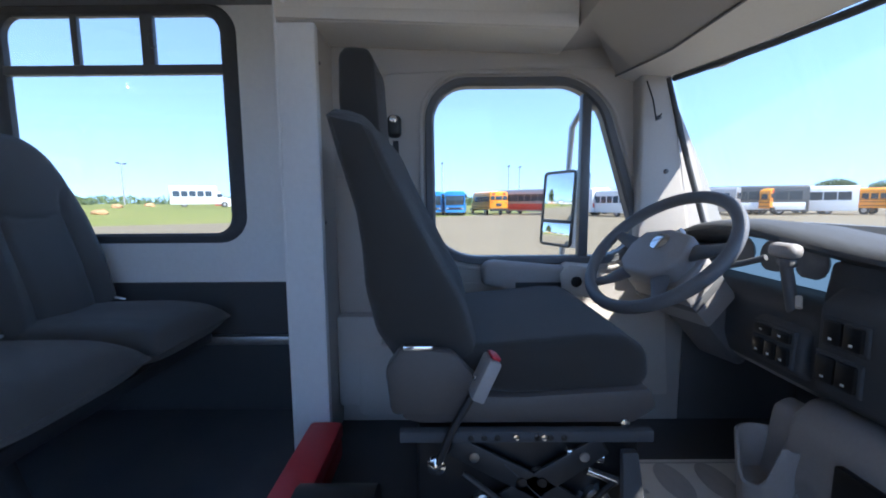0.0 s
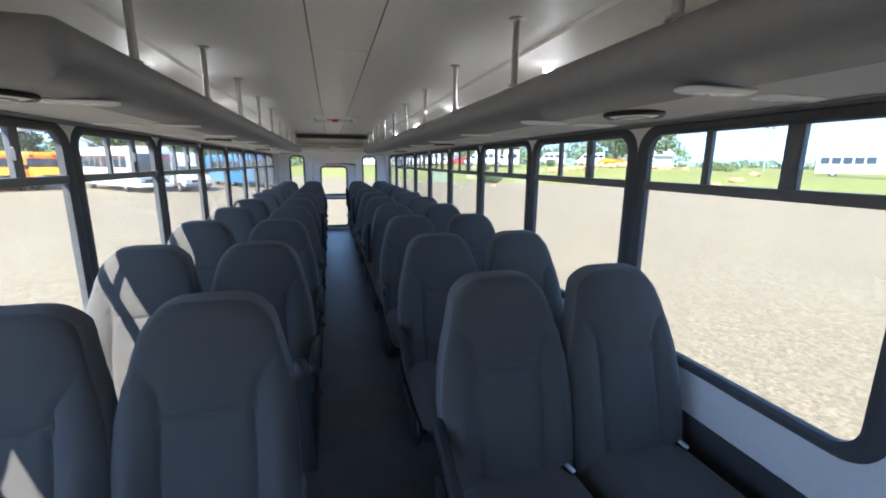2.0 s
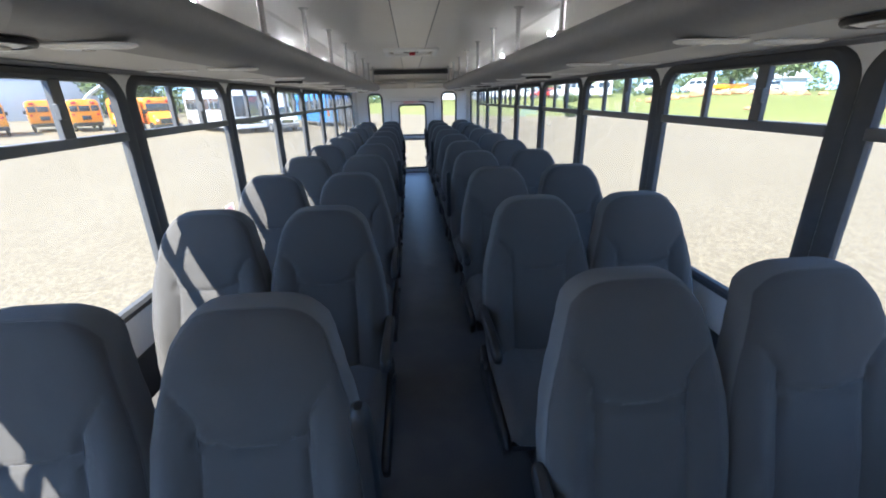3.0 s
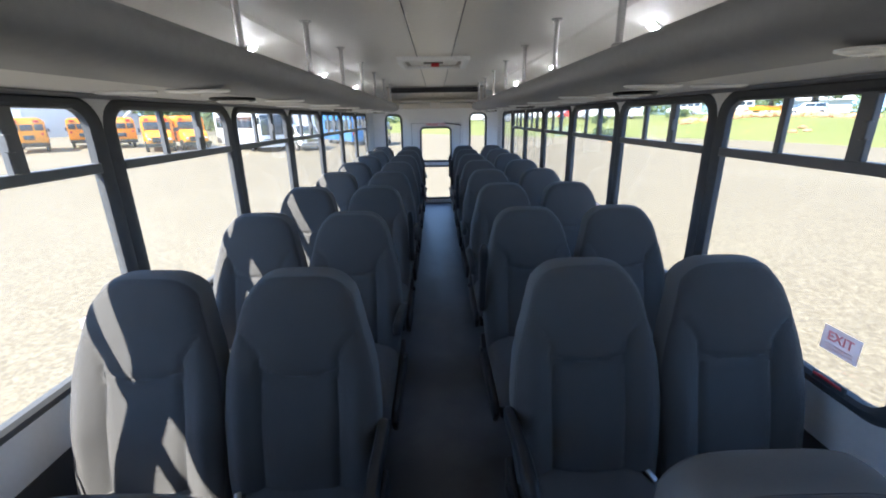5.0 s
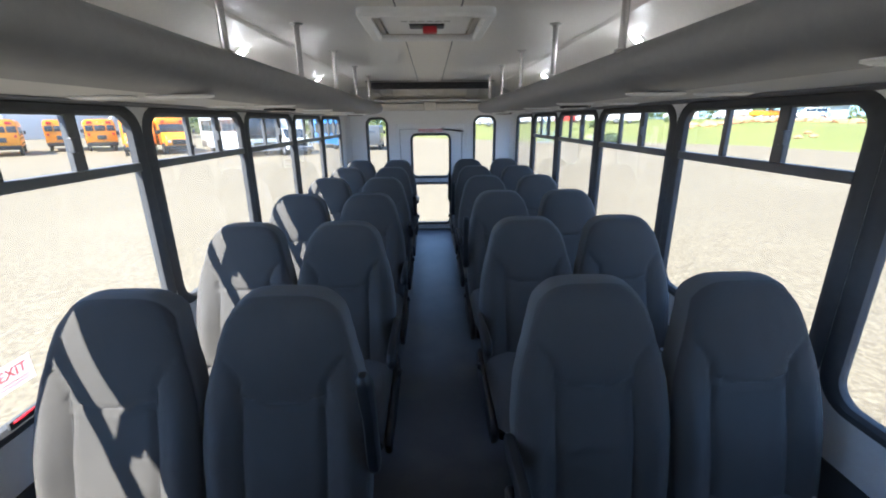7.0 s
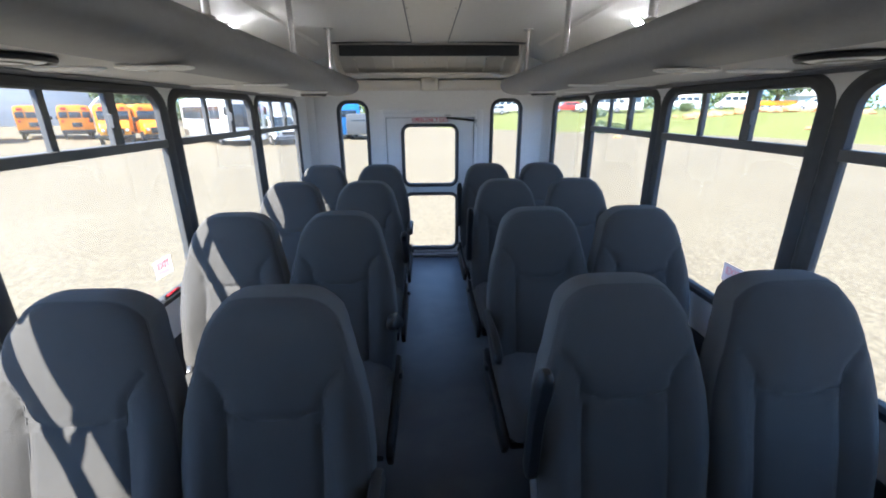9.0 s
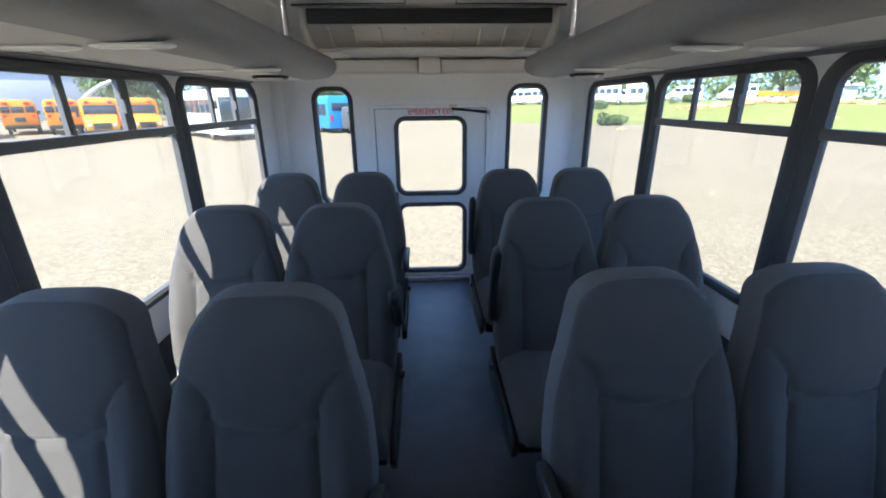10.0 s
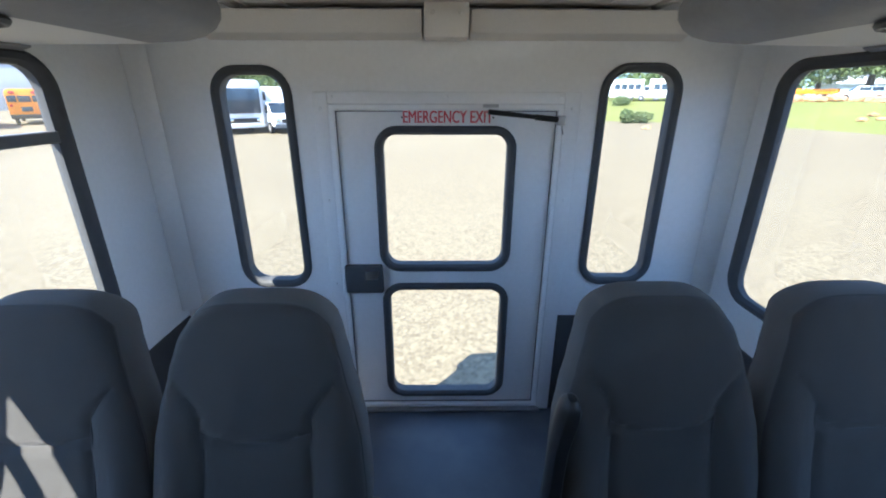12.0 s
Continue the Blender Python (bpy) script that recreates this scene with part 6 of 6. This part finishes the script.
def school_bus(x, y, turn):
    """Hooded school bus; its front looks along local +x."""
    v = thing("school_bus", x, y, GROUND, "parked orange-yellow school bus with black rails", "school bus", "school buses", rz=turn)
    bus_body(8.0, 2.4, 0.75, 3.05, YELLOW, v, 0.40, -4.6)
    part("hood", prism([(3.3, 0.7), (5.0, 0.7), (5.05, 1.25), (4.8, 1.62), (3.3, 1.85)], -0.98, 0.98, "y", 0.10, 3), YELLOW, v)
    part("windscreen", box(3.40, 3.43, -1.02, 1.02, 1.78, 2.52, 0.01), DARK_GLASS, v)
    part("front_cap", box(3.36, 3.46, -0.95, 0.95, 2.58, 2.86, 0.03), YELLOW, v)
    part("grille", box(5.02, 5.08, -0.55, 0.55, 0.80, 1.25, 0.02), TYRE, v)
    part("bumper", box(5.05, 5.22, -1.15, 1.15, 0.45, 0.75, 0.03), TYRE, v)
    part("rear_bumper", box(-4.80, -4.60, -1.18, 1.18, 0.55, 0.90, 0.03), TYRE, v)
    for sy in (-1, 1):
        panes(v, [pose(-4.0 + 0.78 * k, sy * 1.205, 2.12) for k in range(9)], lambda: box(-0.31, 0.31, -0.012, 0.012, -0.30, 0.30, 0.008))
        for z in (1.0, 1.45, 1.75):
            part("rub_rail", box(-4.6, 3.3, sy * 1.20 - 0.02, sy * 1.20 + 0.02, z - 0.04, z + 0.04), TYRE, v)
        part("headlamp", lathe([(0.13, 0.0), (0.12, 0.04), (0.05, 0.05)], (5.03, sy * 0.75, 1.08), "x", 14), CHROME, v)
        part("warning_lamp", box(3.44, 3.50, sy * 0.70 - 0.14, sy * 0.70 + 0.14, 2.62, 2.84, 0.02), LAMP_RED, v)
        part("tail_lamp", box(-4.64, -4.60, sy * 0.95 - 0.1, sy * 0.95 + 0.1, 1.55, 1.75, 0.02), LAMP_RED, v)
        part("rear_warning_lamp", box(-4.64, -4.60, sy * 0.72 - 0.2, sy * 0.72 + 0.2, 2.62, 2.86, 0.02), LAMP_RED, v)
        part("mirror", box(4.6, 4.66, sy * 1.32 - 0.10, sy * 1.32 + 0.10, 1.7, 2.05, 0.02), TYRE, v)
    for yy, w in ((-0.82, 0.30), (0.0, 0.42), (0.82, 0.30)):
        part("rear_window", box(-4.64, -4.59, yy - w, yy + w, 1.95, 2.48, 0.02), DARK_GLASS, v)
    part("rear_lower_window", box(-4.64, -4.59, -0.36, 0.36, 1.15, 1.55, 0.02), DARK_GLASS, v)
    wheel_set(v, [(4.2, -1.0), (4.2, 1.0), (-2.4, -1.0), (-2.4, 1.0)])
    return v


def coach(x, y, turn, paint, label, category="coach", length=12.0, high=3.5, lower=None, clear=0.42):
    """Flat-fronted coach; its front looks along local +x."""
    v = thing("coach", x, y, GROUND, label, category, "parked coaches", rz=turn)
    bus_body(length, 2.55, clear, high, paint, v, 0.30, -length / 2)
    e = length / 2
    part("windscreen", box(e - 0.02, e + 0.03, -1.15, 1.15, 1.35, high - 0.55, 0.05), DARK_GLASS, v)
    part("front_panel", box(e, e + 0.06, -1.0, 1.0, 0.75, 1.05, 0.02), TYRE, v)
    part("front_bumper", box(e - 0.02, e + 0.14, -1.22, 1.22, clear, 0.72, 0.04), lower or paint, v)
    part("rear_window", box(-e - 0.03, -e + 0.02, -0.95, 0.95, 1.9, high - 0.6, 0.04), DARK_GLASS, v)
    n = int((length - 2.0) / 1.25)
    for sy in (-1, 1):
        panes(v, [pose(-e + 1.2 + 1.25 * k, sy * 1.278, high - 1.15) for k in range(n)], lambda: box(-0.58, 0.58, -0.012, 0.012, -0.48, 0.48, 0.008))
        if lower:
            part("lower_band", box(-e + 0.3, e - 0.3, sy * 1.278 - 0.012, sy * 1.278 + 0.012, 0.62, 1.45, 0.006), lower, v)
        part("headlamp", box(e + 0.02, e + 0.07, sy * 0.92 - 0.16, sy * 0.92 + 0.16, 0.82, 1.02, 0.02), CHROME, v)
        part("tail_lamp", box(-e - 0.04, -e, sy * 1.05 - 0.1, sy * 1.05 + 0.1, 1.0, 1.5, 0.02), LAMP_RED, v)
        part("mirror", box(e + 0.15, e + 0.25, sy * 1.40 - 0.10, sy * 1.40 + 0.10, 2.2, 2.75, 0.03), TYRE, v)
    wheel_set(v, [(e - 2.4, -1.1), (e - 2.4, 1.1), (-e + 2.6, -1.1), (-e + 2.6, 1.1)], 0.5)
    return v


def shuttle(x, y, turn, z=GROUND, length=7.0, paint=None, label="parked white shuttle bus with a van front", high=2.95, group="shuttle buses"):
    """Van-fronted shuttle bus; its front looks along local +x."""
    paint = paint or WHITE_PAINT
    v = thing("shuttle_bus", x, y, z, label, "shuttle bus", group, rz=turn)
    bus_body(length - 1.9, 2.3, 0.45, high, paint, v, 0.18, -length / 2)
    e = length / 2
    part("cab", prism([(e - 2.0, 0.45), (e, 0.45), (e, 1.05), (e - 0.25, 1.25), (e - 0.85, 1.32), (e - 1.45, 2.05), (e - 2.0, 2.12)], -0.98, 0.98, "y", 0.07, 3), paint, v)
    part("windscreen", prism([(e - 0.90, 1.34), (e - 0.84, 1.36), (e - 1.40, 2.03), (e - 1.46, 2.01)], -0.86, 0.86, "y"), DARK_GLASS, v)
    part("grille", box(e - 0.01, e + 0.04, -0.5, 0.5, 0.72, 0.98, 0.02), TYRE, v)
    part("bumper", box(e - 0.02, e + 0.10, -1.0, 1.0, 0.40, 0.66, 0.03), GREY_PAINT, v)
    n = int((length - 2.6) / 0.95)
    for sy in (-1, 1):
        panes(v, [pose(-e + 0.75 + 0.95 * k, sy * 1.152, high - 1.05) for k in range(n)], lambda: box(-0.40, 0.40, -0.01, 0.01, -0.38, 0.38, 0.006))
        part("cab_window", box(e - 1.95, e - 1.25, sy * 0.98 - 0.012, sy * 0.98 + 0.012, 1.40, 1.92, 0.006), DARK_GLASS, v)
        part("headlamp", box(e - 0.03, e + 0.03, sy * 0.78 - 0.14, sy * 0.78 + 0.14, 0.78, 1.0, 0.02), CHROME, v)
        part("mirror", box(e - 1.05, e - 0.95, sy * 1.18 - 0.10, sy * 1.18 + 0.10, 1.35, 1.7, 0.02), TYRE, v)
    part("rear_window", box(-e - 0.02, -e + 0.02, -0.7, 0.7, 1.6, high - 0.5, 0.02), DARK_GLASS, v)
    wheel_set(v, [(e - 1.0, -0.95), (e - 1.0, 0.95), (-e + 1.6, -0.95), (-e + 1.6, 0.95)], 0.39)
    return v


def van(x, y, z, turn):
    v = thing("passenger_van", x, y, z, "parked white high-roof passenger van", "van", "passenger vans", rz=turn)
    part("body", prism([(-2.9, 0.35), (2.9, 0.35), (2.95, 0.95), (2.45, 1.15), (1.55, 2.15), (1.0, 2.55), (-2.85, 2.6), (-2.95, 1.0)], -1.0, 1.0, "y", 0.10, 3), WHITE_PAINT, v)
    part("windscreen", prism([(2.40, 1.20), (2.46, 1.22), (1.60, 2.14), (1.54, 2.12)], -0.88, 0.88, "y"), DARK_GLASS, v)
    for sy in (-1, 1):
        panes(v, [pose(-2.2 + 1.1 * k, sy * 1.003, 1.85) for k in range(4)], lambda: box(-0.48, 0.48, -0.01, 0.01, -0.33, 0.33, 0.006))
    part("bumper", box(2.85, 3.02, -0.95, 0.95, 0.35, 0.65, 0.04), GREY_PAINT, v)
    wheel_set(v, [(1.9, -0.9), (1.9, 0.9), (-1.8, -0.9), (-1.8, 0.9)], 0.36)
    return v


def car(x, y, z, turn, paint, label):
    v = thing("car", x, y, z, label, "car", "parked cars", rz=turn)
    part("body", prism([(-2.2, 0.35), (2.25, 0.35), (2.3, 0.75), (1.2, 0.95), (-2.2, 1.0)], -0.9, 0.9, "y", 0.08, 3), paint, v)
    part("cabin", prism([(-2.1, 0.95), (1.1, 0.95), (0.45, 1.6), (-1.8, 1.65)], -0.78, 0.78, "y", 0.08, 3), paint, v)
    for sy in (-1, 1):
        panes(v, [pose(-1.2, sy * 0.785, 1.3), pose(-0.1, sy * 0.785, 1.3)], lambda: box(-0.48, 0.48, -0.01, 0.01, -0.19, 0.19, 0.006))
    part("windscreen", prism([(1.02, 1.02), (1.07, 1.03), (0.50, 1.56), (0.46, 1.54)], -0.66, 0.66, "y"), DARK_GLASS, v)
    wheel_set(v, [(1.4, -0.82), (1.4, 0.82), (-1.4, -0.82), (-1.4, 0.82)], 0.34)
    return v


def tipper(x, y, z, turn):
    """A low steel skip trailer with upright ribs."""
    v = thing("tipper_trailer", x, y, z, "low yellow tipper trailer behind the clay heap", "trailer", rz=turn)
    part("body", prism([(-2.3, 0.60), (1.9, 0.60), (2.4, 1.20), (-2.4, 1.20)], -1.1, 1.1, "y", 0.04, 2), YELLOW, v)
    for k in range(6):
        for sy in (-1, 1):
            part("rib", box(-2.0 + 0.75 * k, -1.88 + 0.75 * k, sy * 1.13 - 0.05, sy * 1.13 + 0.05, 0.64, 1.18, 0.01), YELLOW, v)
    part("draw_bar", box(2.0, 3.4, -0.08, 0.08, 0.62, 0.78, 0.02), GREY_PAINT, v)
    wheel_set(v, [(-0.6, -0.95), (-0.6, 0.95), (-1.5, -0.95), (-1.5, 0.95)], 0.40)
    return v


# behind the bus, on the entry side
school_bus(-41.6, 40.5, 131)
school_bus(-39.1, 44.5, 131)
school_bus(-39.4, 51.0, 130)
school_bus(-34.8, 50.2, 129)
school_bus(-26.8, 44.3, -57)
school_bus(-25.2, 45.6, -48)
coach(-17.2, 42.5, -48, WHITE_PAINT, "parked white coach with dark windscreen")
shuttle(-13.0, 41.9, -52, length=8.5, high=3.1, label="parked white shuttle bus with a truck front")
coach(-9.6, 48.8, 122, BLUE_PAINT, "parked bright blue transit bus", "bus", 9.5, 3.1)
shuttle(-5.9, 46.5, 92, length=6.0, paint=GREY_PAINT, label="parked dark grey utility truck", high=2.2, group="utility trucks")
# beyond the grass bank
van(48.5, 87.0, bank(48.5, 87.0), 148)
van(56.0, 83.5, bank(56.0, 83.5), 150)
shuttle(27.8, 76.1, 158, z=bank(27.8, 76.1), length=6.5)
shuttle(31.2, 72.8, 155, z=bank(31.2, 72.8), length=4.6, label="parked white box truck", group="box trucks")
for x, y, turn in ((13.3, 87.0, 165), (16.4, 86.2, 170), (19.2, 85.6, 150), (8.0, 90.0, 172)):
    van(x, y, bank(x, y), turn)
car(21.6, 82.0, bank(21.6, 82.0), 175, WHITE_PAINT, "parked white estate car")
car(24.3, 80.5, bank(24.3, 80.5), 172, RED_PAINT, "parked red saloon car")
car(48.4, 58.6, bank(48.4, 58.6), 150, WHITE_PAINT, "parked white estate car")
car(12.0, 83.0, bank(12.0, 83.0), 175, SILVER, "parked silver saloon car")
tipper(46.2, 62.4, bank(46.2, 62.4), 140)
shuttle(58, 34.8, -58, z=bank(58, 34.8), length=7.5)
# beyond the driver's window and windscreen
coach(58, 1.6, 172, BLUE_PAINT, "parked bright blue transit bus", "bus", 9.5, 3.1)
coach(57, -1.0, 176, BLUE_PAINT, "parked bright blue transit bus", "bus", 9.5, 3.1)
school_bus(57.5, -5.4, 12)
coach(56, -11.5, 33, SILVER, "parked silver coach with red lower flank", "coach", 12.5, 3.4, RED_PAINT)
coach(54, -16.0, 20, WHITE_PAINT, "parked plain white coach", "coach", 11.0, 3.3)
shuttle(48, -18.5, 20, length=8.0)
coach(53, -23.5, 24, SILVER, "parked plain silver coach", "coach", 12.0, 3.3)
coach(50, -29.5, 45, SILVER, "parked plain silver coach", "coach", 9.0, 3.2)
school_bus(52, -35.5, 30)
coach(50, -36.0, 60, GREY_PAINT, "parked dark grey and white coach", "coach", 11.0, 3.4, WHITE_PAINT)
coach(50.5, -42.0, 60, WHITE_PAINT, "parked plain white coach", "coach", 11.0, 3.3)
school_bus(50, -47.5, 25)
coach(78, -76, 118, WHITE_PAINT, "long parked white bus", "bus", 14.0, 3.1)
coach(90, -90, 118, WHITE_PAINT, "long parked white bus", "bus", 14.0, 3.1)
# mixed far vehicles past the bank
for n, (x, y, p) in enumerate([(84, 40, RED_PAINT), (88, 47, WHITE_PAINT), (92, 36, GREY_PAINT), (95, 52, RED_PAINT), (100, 44, WHITE_PAINT), (103, 56, SILVER)]):
    car(x, y, -0.75, 30 * n, p, "small far-off parked car")

shed = thing("metal_shed", -88, 92, GROUND, "large pale grey metal shed", "shed", rz=38)
part("walls", box(-22, 22, -12, 12, 0, 9.5, 0.05), SHED, shed)
part("roof", prism([(-12.4, 9.4), (0, 12.2), (12.4, 9.4), (12.4, 9.7), (0, 12.5), (-12.4, 9.7)], -22.5, 22.5, "x"), SHED, shed)
part("roller_door", box(-4, 4, -12.12, -11.98, 0, 5.0, 0.03), WHITE_PAINT, shed)
arch = thing("hoop_frame", -46, 84, GROUND, "large white hoop frame of a fabric shelter", "shelter frame", rz=28)
for k in range(2):
    part("hoop", tube([(11 * math.cos(math.pi * j / 24), 2.2 * k, 7.2 * math.sin(math.pi * j / 24)) for j in range(25)], 0.22, 8), WHITE_PAINT, arch)
house = thing("low_house", 72, 84, 1.2, "distant low house with pale roof", "house", rz=-20)
part("walls", box(-4, 4, -3, 3, 0, 2.4, 0.05), SHED, house)
part("roof", prism([(-3.6, 2.3), (0, 3.8), (3.6, 2.3)], -4.5, 4.5, "x"), SHED, house)
for x, y in ((75, 1.0), (82, -12.0), (84, -14.5), (80, -26), (70, 55)):
    lp = thing("light_pole", x, y, GROUND, "tall grey yard light pole", "light pole", "light poles")
    part("mast", tube([(0, 0, 0), (0, 0, 8.5)], [0.14, 0.09], 8), SILVER, lp)
    part("cross_arm", box(-0.9, 0.9, -0.07, 0.07, 8.4, 8.55, 0.02), SILVER, lp)
    for sx in (-0.8, 0.8):
        part("lamp_head", box(sx - 0.22, sx + 0.22, -0.2, 0.2, 8.5, 8.68, 0.03), GREY_PAINT, lp)
